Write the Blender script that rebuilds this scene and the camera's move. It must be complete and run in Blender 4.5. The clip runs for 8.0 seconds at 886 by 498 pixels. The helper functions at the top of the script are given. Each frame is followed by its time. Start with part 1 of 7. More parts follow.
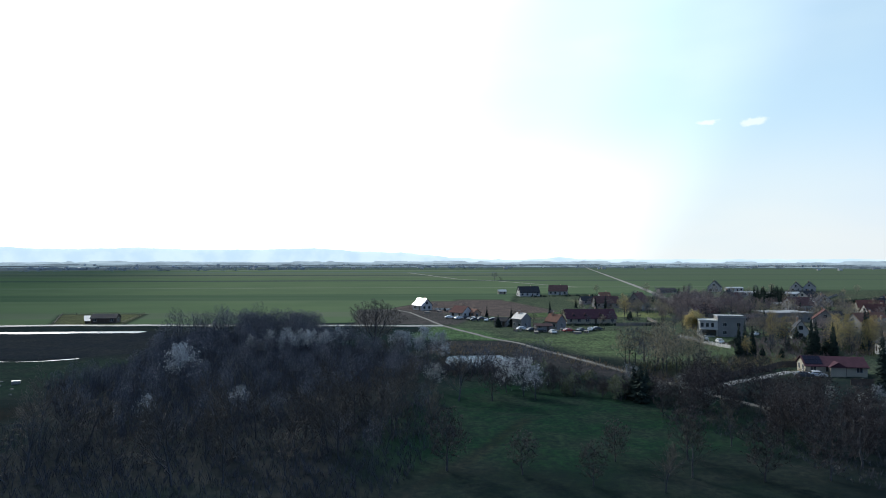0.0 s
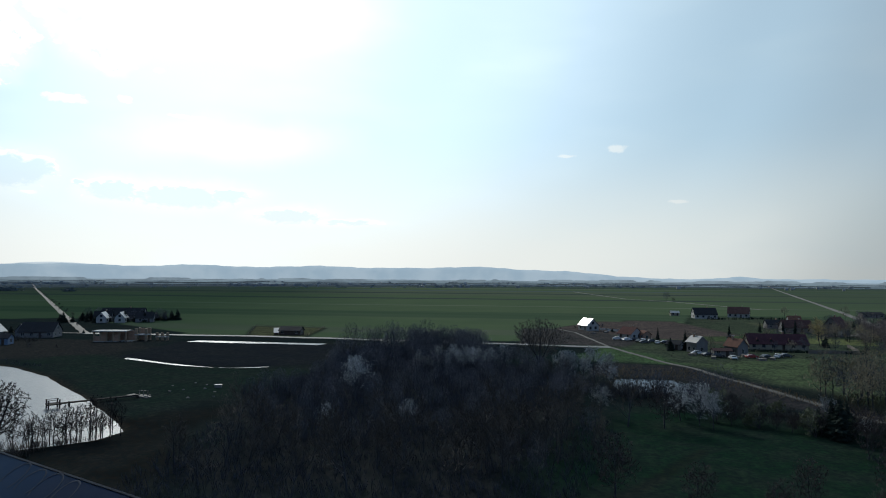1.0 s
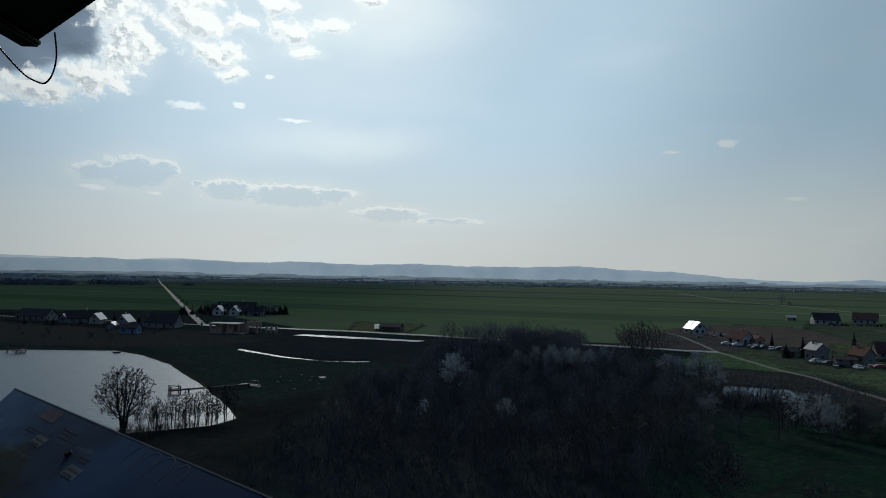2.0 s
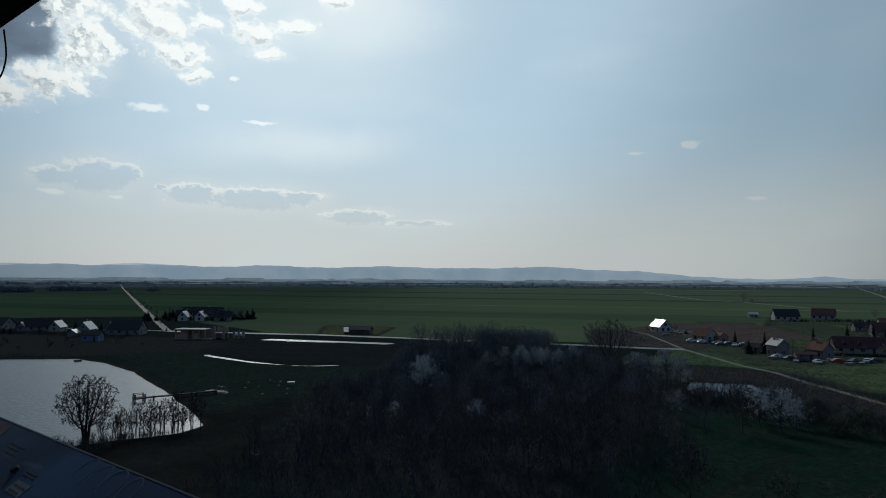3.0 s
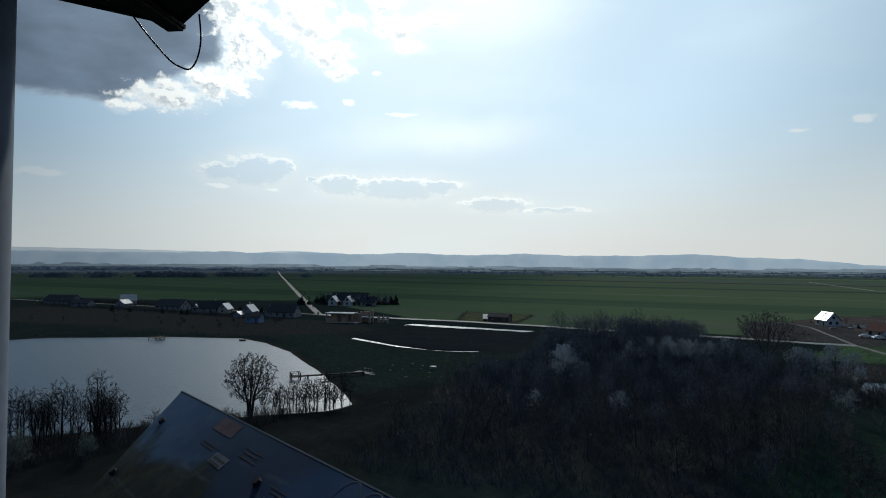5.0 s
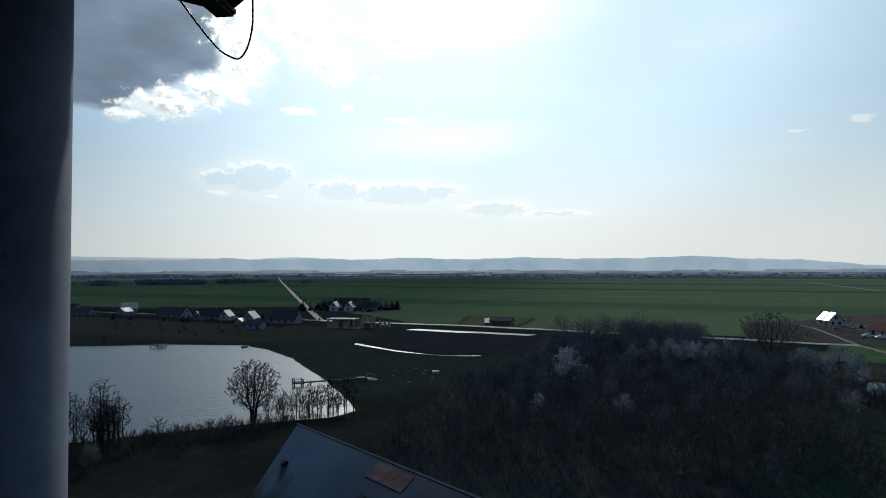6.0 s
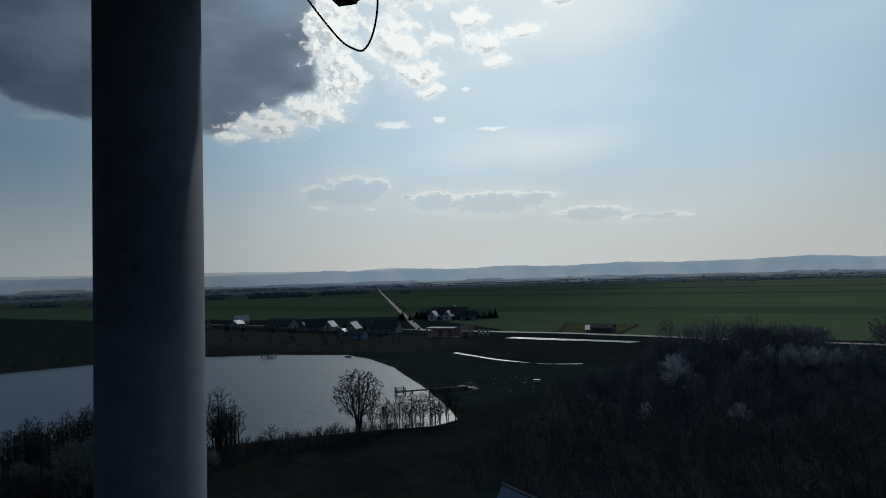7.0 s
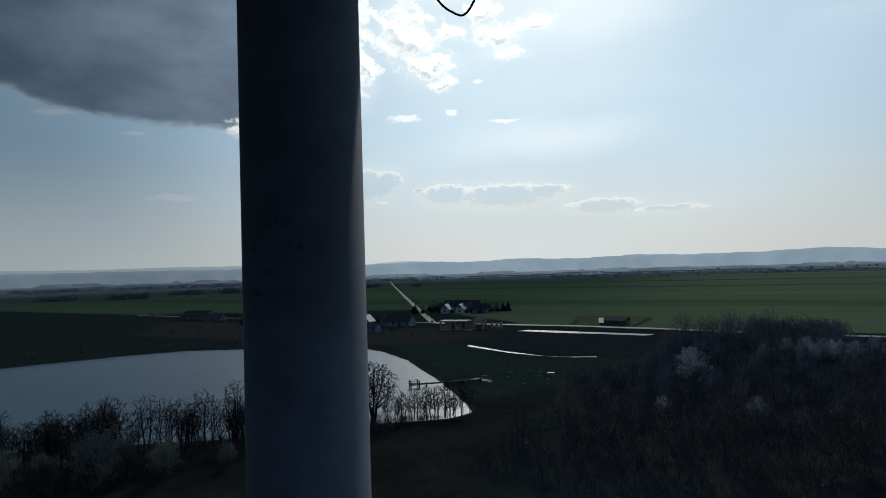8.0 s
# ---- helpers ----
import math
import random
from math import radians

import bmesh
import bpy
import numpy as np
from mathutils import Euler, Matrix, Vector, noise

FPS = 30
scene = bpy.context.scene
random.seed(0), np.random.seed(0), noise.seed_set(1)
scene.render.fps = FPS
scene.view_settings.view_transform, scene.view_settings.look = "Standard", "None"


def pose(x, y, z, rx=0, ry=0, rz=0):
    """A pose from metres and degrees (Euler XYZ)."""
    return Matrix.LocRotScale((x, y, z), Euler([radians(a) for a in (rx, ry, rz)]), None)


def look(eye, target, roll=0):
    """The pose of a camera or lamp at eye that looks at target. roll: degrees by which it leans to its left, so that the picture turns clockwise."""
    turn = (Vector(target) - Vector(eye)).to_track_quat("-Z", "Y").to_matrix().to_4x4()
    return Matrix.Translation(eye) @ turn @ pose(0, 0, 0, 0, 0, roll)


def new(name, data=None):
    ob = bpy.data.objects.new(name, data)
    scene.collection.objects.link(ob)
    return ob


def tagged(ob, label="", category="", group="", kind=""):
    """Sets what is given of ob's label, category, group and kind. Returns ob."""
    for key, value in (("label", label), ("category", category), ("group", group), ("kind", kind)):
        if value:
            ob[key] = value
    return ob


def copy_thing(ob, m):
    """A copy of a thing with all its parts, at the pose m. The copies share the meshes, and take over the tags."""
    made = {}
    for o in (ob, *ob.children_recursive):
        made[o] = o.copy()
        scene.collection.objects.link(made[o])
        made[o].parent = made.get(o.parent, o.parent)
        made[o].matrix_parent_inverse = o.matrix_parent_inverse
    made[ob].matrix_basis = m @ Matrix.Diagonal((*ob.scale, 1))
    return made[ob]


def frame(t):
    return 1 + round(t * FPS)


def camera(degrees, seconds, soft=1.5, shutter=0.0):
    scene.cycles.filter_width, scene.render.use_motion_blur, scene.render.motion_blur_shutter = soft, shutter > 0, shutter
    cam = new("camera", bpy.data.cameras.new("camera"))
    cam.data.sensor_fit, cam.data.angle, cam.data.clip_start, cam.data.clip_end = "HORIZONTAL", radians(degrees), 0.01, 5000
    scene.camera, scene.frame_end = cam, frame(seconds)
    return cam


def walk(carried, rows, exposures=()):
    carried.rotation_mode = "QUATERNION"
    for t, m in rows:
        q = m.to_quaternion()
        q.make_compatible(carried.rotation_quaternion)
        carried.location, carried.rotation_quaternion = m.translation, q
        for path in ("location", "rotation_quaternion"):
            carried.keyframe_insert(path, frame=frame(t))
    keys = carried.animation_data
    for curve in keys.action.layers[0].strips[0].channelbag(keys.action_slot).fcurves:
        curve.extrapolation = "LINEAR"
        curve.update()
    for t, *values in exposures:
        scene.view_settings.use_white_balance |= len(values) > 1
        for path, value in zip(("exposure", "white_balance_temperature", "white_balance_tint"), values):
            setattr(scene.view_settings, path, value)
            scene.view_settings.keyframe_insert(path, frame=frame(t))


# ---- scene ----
# ---------------------------------------------------------------- camera and walk
cam = camera(68.0, 8.0, soft=1.0)
PATH = [  # seconds, x, y, z, yaw, pitch, roll
    (0.0, 0.000, 0.000, 27.000, 0.00, 0.91, 0.04),
    (0.5, 0.000, 0.000, 27.000, 6.26, 1.99, -0.84),
    (1.0, 0.000, 0.000, 27.000, 14.26, 2.48, 0.36),
    (1.5, 0.000, 0.000, 27.000, 22.26, 3.02, 0.76),
    (1.7, -0.001, 0.006, 27.000, 23.26, 2.41, 1.19),
    (3.0, -0.005, 0.048, 26.997, 20.09, 2.47, 0.30),
    (3.5, -0.030, 0.031, 26.998, 21.16, 2.22, 0.39),
    (4.0, -0.106, 0.014, 26.992, 23.33, 1.55, -0.02),
    (4.5, -0.229, 0.090, 26.985, 27.26, 1.93, 0.06),
    (5.0, -0.369, 0.203, 26.985, 32.08, 1.30, 0.48),
    (5.2, -0.443, 0.230, 26.983, 32.63, 1.28, 0.44),
    (6.3, -0.898, 0.274, 26.982, 32.03, 1.78, -0.38),
    (6.5, -0.963, 0.322, 26.971, 33.62, 1.91, -1.80),
    (7.0, -1.140, 0.408, 26.980, 40.42, 2.53, -1.64),
    (7.5, -1.356, 0.424, 26.971, 40.17, 2.47, -1.64),
    (8.0, -1.559, 0.347, 26.966, 41.50, 1.96, -1.77),
]


def aim(yaw, pitch):
    a, b = radians(yaw), radians(pitch)
    return Vector((-math.sin(a) * math.cos(b), math.cos(a) * math.cos(b), math.sin(b)))


walk(cam, [(t, look((x, y, z), Vector((x, y, z)) + aim(a, p), r)) for t, x, y, z, a, p, r in PATH],
     exposures=[(0.0, 1.42, 6400, 8), (0.5, 0.62, 6400, 8), (1.0, 0.42, 6400, 6), (1.5, -0.13, 6280, 5), (3.0, -0.31, 6250, 5), (3.5, -0.30, 6250, 5), (4.0, -0.09, 6300, 5), (4.5, 0.1, 6330, 6),
                (5.0, 0.1, 6330, 6), (5.2, 0.5, 6400, 6), (6.3, 0.1, 6350, 6), (6.5, -0.05, 6330, 6), (7.0, -0.38, 6330, 6), (7.5, -0.2, 6330, 6), (8.0, -0.1, 6330, 6)])

# ---------------------------------------------------------------- sky and sun
SUN_AZ, SUN_EL = 36.0, 30.0   # degrees left of +y, above the horizon

world = bpy.data.worlds.new("sky")
scene.world = world
world.use_nodes = True
WN, WL = world.node_tree.nodes, world.node_tree.links
WN.clear()


class Net:
    """Short hand for node trees."""

    def __init__(self, tree):
        self.n, self.l = tree.nodes, tree.links

    def put(self, sock, value):
        if isinstance(value, bpy.types.NodeSocket):
            self.l.new(value, sock)
        elif value is not None:
            sock.default_value = value

    def math(self, op, a, b=None, c=None, clamp=False):
        nd = self.n.new("ShaderNodeMath")
        nd.operation, nd.use_clamp = op, clamp
        for s, v in zip(nd.inputs, (a, b, c)):
            self.put(s, v)
        return nd.outputs[0]

    def vmath(self, op, a, b=None, out=0):
        nd = self.n.new("ShaderNodeVectorMath")
        nd.operation = op
        for s, v in zip(nd.inputs, (a, b)):
            self.put(s, v)
        return nd.outputs[out]

    def noise(self, vec, scale, detail=3.0, rough=0.55, out=0, dist=0.0):
        nd = self.n.new("ShaderNodeTexNoise")
        self.put(nd.inputs["Vector"], vec)
        nd.inputs["Scale"].default_value, nd.inputs["Detail"].default_value = scale, detail
        nd.inputs["Roughness"].default_value, nd.inputs["Distortion"].default_value = rough, dist
        return nd.outputs[out]

    def span(self, v, a, b, c=0.0, d=1.0, smooth=True):
        nd = self.n.new("ShaderNodeMapRange")
        nd.interpolation_type = "SMOOTHSTEP" if smooth else "LINEAR"
        for s, x in zip(nd.inputs, (v, a, b, c, d)):
            self.put(s, x)
        return nd.outputs[0]

    def mix(self, f, a, b, how="MIX"):
        nd = self.n.new("ShaderNodeMix")
        nd.data_type, nd.blend_type = "RGBA", how
        for s, x in zip((nd.inputs[0], nd.inputs[6], nd.inputs[7]), (f, a, b)):
            self.put(s, (*x, 1.0) if isinstance(x, tuple) and len(x) == 3 else x)
        return nd.outputs[2]

    def join(self, x, y, z=0.0):
        nd = self.n.new("ShaderNodeCombineXYZ")
        for s, v in zip(nd.inputs, (x, y, z)):
            self.put(s, v)
        return nd.outputs[0]

    def split(self, v):
        nd = self.n.new("ShaderNodeSeparateXYZ")
        self.put(nd.inputs[0], v)
        return nd.outputs

    def ramp(self, fac, stops, mode="LINEAR"):
        nd = self.n.new("ShaderNodeValToRGB")
        nd.color_ramp.interpolation = mode
        el = nd.color_ramp.elements
        while len(el) < len(stops):
            el.new(0.5)
        for e, (p, c) in zip(el, stops):
            e.position, e.color = p, (*c, 1.0)
        self.put(nd.inputs[0], fac)
        return nd.outputs[0]


w = Net(world.node_tree)
sky = WN.new("ShaderNodeTexSky")
sky.sky_type, sky.sun_disc = "NISHITA", False
sky.sun_elevation, sky.sun_rotation = radians(SUN_EL), radians(-SUN_AZ)
sky.air_density, sky.dust_density, sky.ozone_density, sky.altitude = 1.0, 0.3, 1.5, 150.0
direction = w.vmath("NORMALIZE", WN.new("ShaderNodeTexCoord").outputs["Generated"])
dx, dy, dz = w.split(direction)
az = w.math("MULTIPLY", w.math("ARCTAN2", w.math("MULTIPLY", dx, -1.0), dy), 180 / math.pi)
el = w.math("MULTIPLY", w.math("ARCSINE", dz), 180 / math.pi)
flat = w.join(az, el)
# azimuth, elevation, half width, half height of the clouds, in degrees
BROKEN = [(49.7, 21.0, 2.6, 3.4), (49.0, 17.2, 2.2, 2.2), (51.2, 14.7, 2.8, 1.4), (55.0, 13.2, 3.2, 1.2), (58.0, 12.2, 1.6, 0.45), (44.2, 20.0, 2.9, 2.5), (42.2, 17.5, 2.3, 1.3), (41.0, 16.2, 0.9, 0.8),
          (36.3, 19.8, 2.2, 1.1), (32.6, 20.7, 1.7, 0.65), (35.3, 18.3, 1.7, 0.6), (37.5, 21.9, 1.7, 1.0), (40.4, 20.2, 1.4, 0.6), (29.5, 22.9, 1.5, 0.6), (42.5, 24.2, 6.5, 1.6), (66.5, 21.6, 3.0, 0.5), (37, 29, 12, 4)]
SMALL = [(48.0, 7.75, 2.9, 1.4), (50.6, 7.5, 2.2, 0.75), (46.2, 8.0, 1.4, 0.85), (36.0, 6.5, 4.8, 1.05), (41.0, 6.75, 2.4, 0.9), (32.2, 6.8, 2.2, 0.45), (27.5, 5.2, 3.2, 0.7), (22.5, 4.7, 3.2, 0.32), (43.4, 7.1, 0.6, 0.25)]
WISPS = [(44.5, 13.3, 1.9, 0.42), (72.0, 12.8, 1.9, 0.35), (66.5, 11.6, 0.9, 0.22), (40.4, 13.7, 0.7, 0.32), (37.9, 16.1, 0.45, 0.25), (51.0, 6.3, 1.1, 0.25), (46.6, 6.1, 0.8, 0.22), (64.0, 6.6, 2.2, 0.4),
         (-0.6, 10.9, 1.0, 0.4), (3.6, 10.4, 1.0, 0.2), (-22.0, 11.0, 1.0, 0.2), (-25.5, 10.8, 1.0, 0.42), (-5.5, 6.3, 1.0, 0.2), (35.8, 12.8, 1.7, 0.2)]


def bend(at_, scale, by):
    """Pushes places of the sky about, so that outlines turn ragged."""
    return w.vmath("ADD", at_, w.vmath("MULTIPLY", w.vmath("SUBTRACT", w.noise(at_, scale, 4.0, 0.55, out=1), (0.5, 0.5, 0.5)), by))


def heap(at_, list_, round_=1.0):
    """Height of the nearest cloud heap: 1 in its middle, 0 on its outline, less outside."""
    best = None
    for ca, ce, wa, we in list_:
        d = w.vmath("LENGTH", w.vmath("MULTIPLY", w.vmath("SUBTRACT", at_, (ca, ce, 0)), (1 / wa, 1 / we, 0)), out=1)
        best = d if best is None else w.math("MINIMUM", best, d)
    return w.math("SUBTRACT", round_, best)


def broken(at_):
    h = heap(bend(at_, 0.5, (2.0, 1.5, 0.0)), BROKEN)
    lumps = w.noise(w.vmath("MULTIPLY", at_, (1.0, 1.2, 1.0)), 0.75, 8.0, 0.6)
    return w.math("ADD", w.math("MAXIMUM", h, -0.9), w.math("MULTIPLY", w.math("SUBTRACT", lumps, 0.5), 2.9))


def small(at_, list_):
    h = heap(bend(at_, 0.8, (1.3, 0.55, 0.0)), list_)
    lumps = w.noise(w.vmath("MULTIPLY", at_, (1.0, 1.6, 1.0)), 1.2, 6.0, 0.54)
    return w.math("ADD", w.math("MAXIMUM", h, -0.8), w.math("MULTIPLY", w.math("SUBTRACT", lumps, 0.5), 1.3))


to_sun = w.vmath("NORMALIZE", w.vmath("SUBTRACT", (SUN_AZ, SUN_EL, 0.0), flat))
away = w.math("MULTIPLY", w.math("ARCCOSINE", w.vmath("DOT_PRODUCT", direction, tuple(aim(SUN_AZ, SUN_EL)), out=1)), 1 / math.pi)


def by_angle(*stops):
    """A colour that changes with the angle from the sun, given in degrees."""
    top = max(max(c) for _, c in stops)
    low = w.ramp(away, [(a / 180.0, tuple(x / top for x in c)) for a, c in stops], "EASE")
    return w.vmath("MULTIPLY", low, (top, top, top))


zenith = by_angle((0, (12.5, 12.8, 12.8)), (9, (9.2, 10.6, 11.4)), (24, (7.1, 8.8, 10.1)), (45, (3.9, 5.1, 6.0)), (54, (3.1, 3.95, 4.6)), (62, (2.3, 3.1, 3.7)), (90, (1.4, 2.4, 4.4)), (180, (1.2, 2.4, 5.2)))
gloom = w.math("MULTIPLY", w.math("MULTIPLY", w.span(az, 38.0, 74.0), w.span(el, 60.0, 25.0)), w.span(el, 0.0, 11.0, 0.62, 1.0))
skyline = by_angle((0, (9.2, 9, 8.8)), (28, (8.1, 8.05, 7.8)), (40, (7.0, 7.0, 6.8)), (50, (6.3, 6.4, 6.3)), (61, (3.7, 3.85, 3.9)), (120, (2.2, 2.5, 2.9)), (180, (2.2, 2.5, 3.0)))
air = w.mix(0.8, sky.outputs[0], zenith)
air = w.mix(w.span(el, 13.0, 0.5, 0.0, 0.92), air, skyline)
streak = w.span(w.noise(w.vmath("MULTIPLY", flat, (0.4, 1.3, 1.0)), 0.12, 3.0, 0.5), 0.42, 0.75, 0.0, 0.30)
air = w.mix(streak, air, w.vmath("MULTIPLY", zenith, (1.25, 1.16, 1.10)))
lit = by_angle((0, (14, 14, 13.6)), (18, (13.4, 13.4, 13.0)), (25, (9.8, 9.9, 9.7)), (38, (7.2, 7.2, 7.1)), (60, (4.2, 4.3, 4.5)), (180, (3.0, 3.2, 3.5)))
shade = by_angle((0, (10.0, 10.6, 11.0)), (13, (7.6, 8.6, 9.4)), (18, (6.2, 7.2, 8.0)), (25, (4.8, 5.6, 6.3)), (38, (4.0, 4.8, 5.4)), (60, (3.0, 3.7, 4.2)), (180, (1.6, 2.0, 2.5)))
dark = by_angle((0, (4.6, 5.2, 5.8)), (14, (2.7, 3.4, 4.3)), (22, (1.85, 2.4, 3.2)), (40, (0.62, 0.93, 1.38)), (180, (0.6, 0.9, 1.35)))
# small heaps: pale blue bodies under thin bright tops
hs = small(flat, SMALL)
top_of = w.span(w.math("SUBTRACT", hs, small(w.vmath("ADD", flat, (-0.08, 0.34, 0.0)), SMALL)), -0.12, 0.2)
edge_of = w.span(hs, 0.5, 0.14)
body_tone = w.mix(w.math("MULTIPLY", top_of, edge_of), w.vmath("MULTIPLY", air, (0.89, 0.92, 0.95)), w.vmath("MULTIPLY", lit, (1.15, 1.14, 1.12)))
halo = w.span(heap(bend(flat, 0.5, (2.0, 0.9, 0.0)), SMALL), -0.9, 0.5, 0.0, 0.35)
total = w.mix(halo, air, w.vmath("MULTIPLY", lit, (1.0, 0.985, 0.96)))
total = w.mix(w.span(hs, -0.06, 0.30, 0.0, 0.78), total, body_tone)
total = w.mix(w.span(small(flat, WISPS), 0.0, 0.6, 0.0, 0.5), total, w.vmath("MULTIPLY", lit, (1.15, 1.14, 1.12)))
veil = w.math("MULTIPLY", w.span(heap(bend(flat, 0.15, (6.0, 2.5, 0.0)), [(31, 11.2, 10, 2.2), (28, 23, 9, 5)]), -0.3, 1.0), 0.36)
total = w.mix(veil, total, lit)
total = w.mix(gloom, total, w.vmath("MULTIPLY", total, (0.42, 0.48, 0.54)))  # haze in the shadow of the large cloud
# the large dark bank with its flat base, then the broken clouds along its edge, bright where they are thin
base_of = w.math("MULTIPLY", w.ramp(w.math("DIVIDE", az, 100.0), [(a / 100.0, (e / 30.0,) * 3) for a, e in ((48, 18.5), (52, 15.6), (56, 14.0), (59, 12.2), (64, 12.0), (68, 12.5), (72, 13.0), (76, 14.0), (90, 17.0))], "EASE"), 30.0)
bank = w.math("MINIMUM", w.math("MULTIPLY", w.math("SUBTRACT", el, base_of), 0.38), w.math("MULTIPLY", w.math("SUBTRACT", az, 50.6), 0.26))
bank = w.math("MINIMUM", bank, w.math("MULTIPLY", w.math("SUBTRACT", 42.0, el), 0.2))
bank = w.math("ADD", bank, w.math("MULTIPLY", w.math("SUBTRACT", w.noise(w.vmath("MULTIPLY", flat, (0.6, 1.2, 1.0)), 0.55, 6.0, 0.55), 0.5), 0.55))
mottle = w.span(w.noise(w.vmath("MULTIPLY", flat, (0.6, 1.3, 1.0)), 0.22, 5.0, 0.5), 0.3, 0.75, 0.82, 1.3)
dark = w.mix(w.span(bank, 0.30, 0.0, 0.0, 0.5), w.vmath("MULTIPLY", dark, w.join(mottle, mottle, mottle)), shade)
total = w.mix(w.span(bank, -0.06, 0.22), total, dark)
hb_ = broken(flat)
sunward = w.span(w.math("SUBTRACT", hb_, broken(w.vmath("ADD", flat, w.vmath("MULTIPLY", to_sun, (0.55, 0.55, 0.0))))), -0.35, 0.35)
thick = w.math("MULTIPLY", w.span(hb_, 0.06, 0.55), w.span(w.noise(w.vmath("ADD", flat, (31.0, 7.0, 0.0)), 0.9, 6.0, 0.6), 0.34, 0.56, 0.45, 1.0))
glow = w.span(heap(bend(flat, 0.3, (3.0, 2.0, 0.0)), BROKEN), -0.7, 0.6, 0.0, 0.3)
total = w.mix(w.math("MULTIPLY", glow, w.span(bank, 0.3, -0.1)), total, w.vmath("MULTIPLY", lit, (0.92, 0.95, 0.97)))
tone = w.mix(w.math("MULTIPLY", thick, w.span(sunward, 0.15, 0.85, 1.0, 0.12)), lit, w.vmath("MULTIPLY", shade, (1.10, 1.04, 1.0)))
over_bank = w.span(bank, 1.5, 0.5)
total = w.mix(w.math("MULTIPLY", w.span(hb_, -0.1, 0.45), over_bank), total, tone)
bg = WN.new("ShaderNodeBackground")
w.put(bg.inputs[0], total)
bg.inputs[1].default_value = 0.09
WL.new(bg.outputs[0], WN.new("ShaderNodeOutputWorld").inputs[0])

sun = new("sun", bpy.data.lights.new("sun", "SUN"))
sun.data.energy, sun.data.angle, sun.data.color = 1.7, radians(3.0), (1.0, 0.96, 0.90)
sun.matrix_world = look((0, 0, 200), Vector((0, 0, 200)) - aim(SUN_AZ, SUN_EL))


# ---------------------------------------------------------------- materials
def material(name, base, rough=0.8, metal=0.0, vary=0.25, scale=3.0, fine=25.0, bump=0.15, spec=0.3, random_tint=0.0, emit=None):
    """A surface with blotches at two scales and a fine relief."""
    m = bpy.data.materials.new(name)
    m.use_nodes = True
    k = Net(m.node_tree)
    b = m.node_tree.nodes["Principled BSDF"]
    co = m.node_tree.nodes.new("ShaderNodeTexCoord").outputs["Object"]
    coarse, grainy = k.noise(co, scale, 4.0), k.noise(co, fine, 3.0)
    f = k.math("ADD", k.math("MULTIPLY", coarse, 0.65), k.math("MULTIPLY", grainy, 0.35))
    lo, hi = tuple(c * (1 - vary) for c in base), tuple(min(1.0, c * (1 + vary)) for c in base)
    col = k.mix(k.span(f, 0.3, 0.7), lo, hi)
    if random_tint:
        r = m.node_tree.nodes.new("ShaderNodeObjectInfo").outputs["Random"]
        col = k.mix(1.0, col, k.ramp(r, [(0.0, (1 - random_tint,) * 3), (1.0, (1 + random_tint, 1 + random_tint * 0.8, 1 + random_tint * 0.5))]), "MULTIPLY")
    k.put(b.inputs["Base Color"], col)
    k.put(b.inputs["Roughness"], k.span(f, 0.3, 0.7, max(0.02, rough - 0.1), min(1.0, rough + 0.1)))
    b.inputs["Metallic"].default_value, b.inputs["Specular IOR Level"].default_value = metal, spec
    if bump:
        bp = m.node_tree.nodes.new("ShaderNodeBump")
        bp.inputs["Strength"].default_value, bp.inputs["Distance"].default_value = bump, 0.02
        k.put(bp.inputs["Height"], grainy)
        k.put(b.inputs["Normal"], bp.outputs[0])
    if emit:
        b.inputs["Emission Color"].default_value, b.inputs["Emission Strength"].default_value = (*emit, 1.0), 1.0
    return m


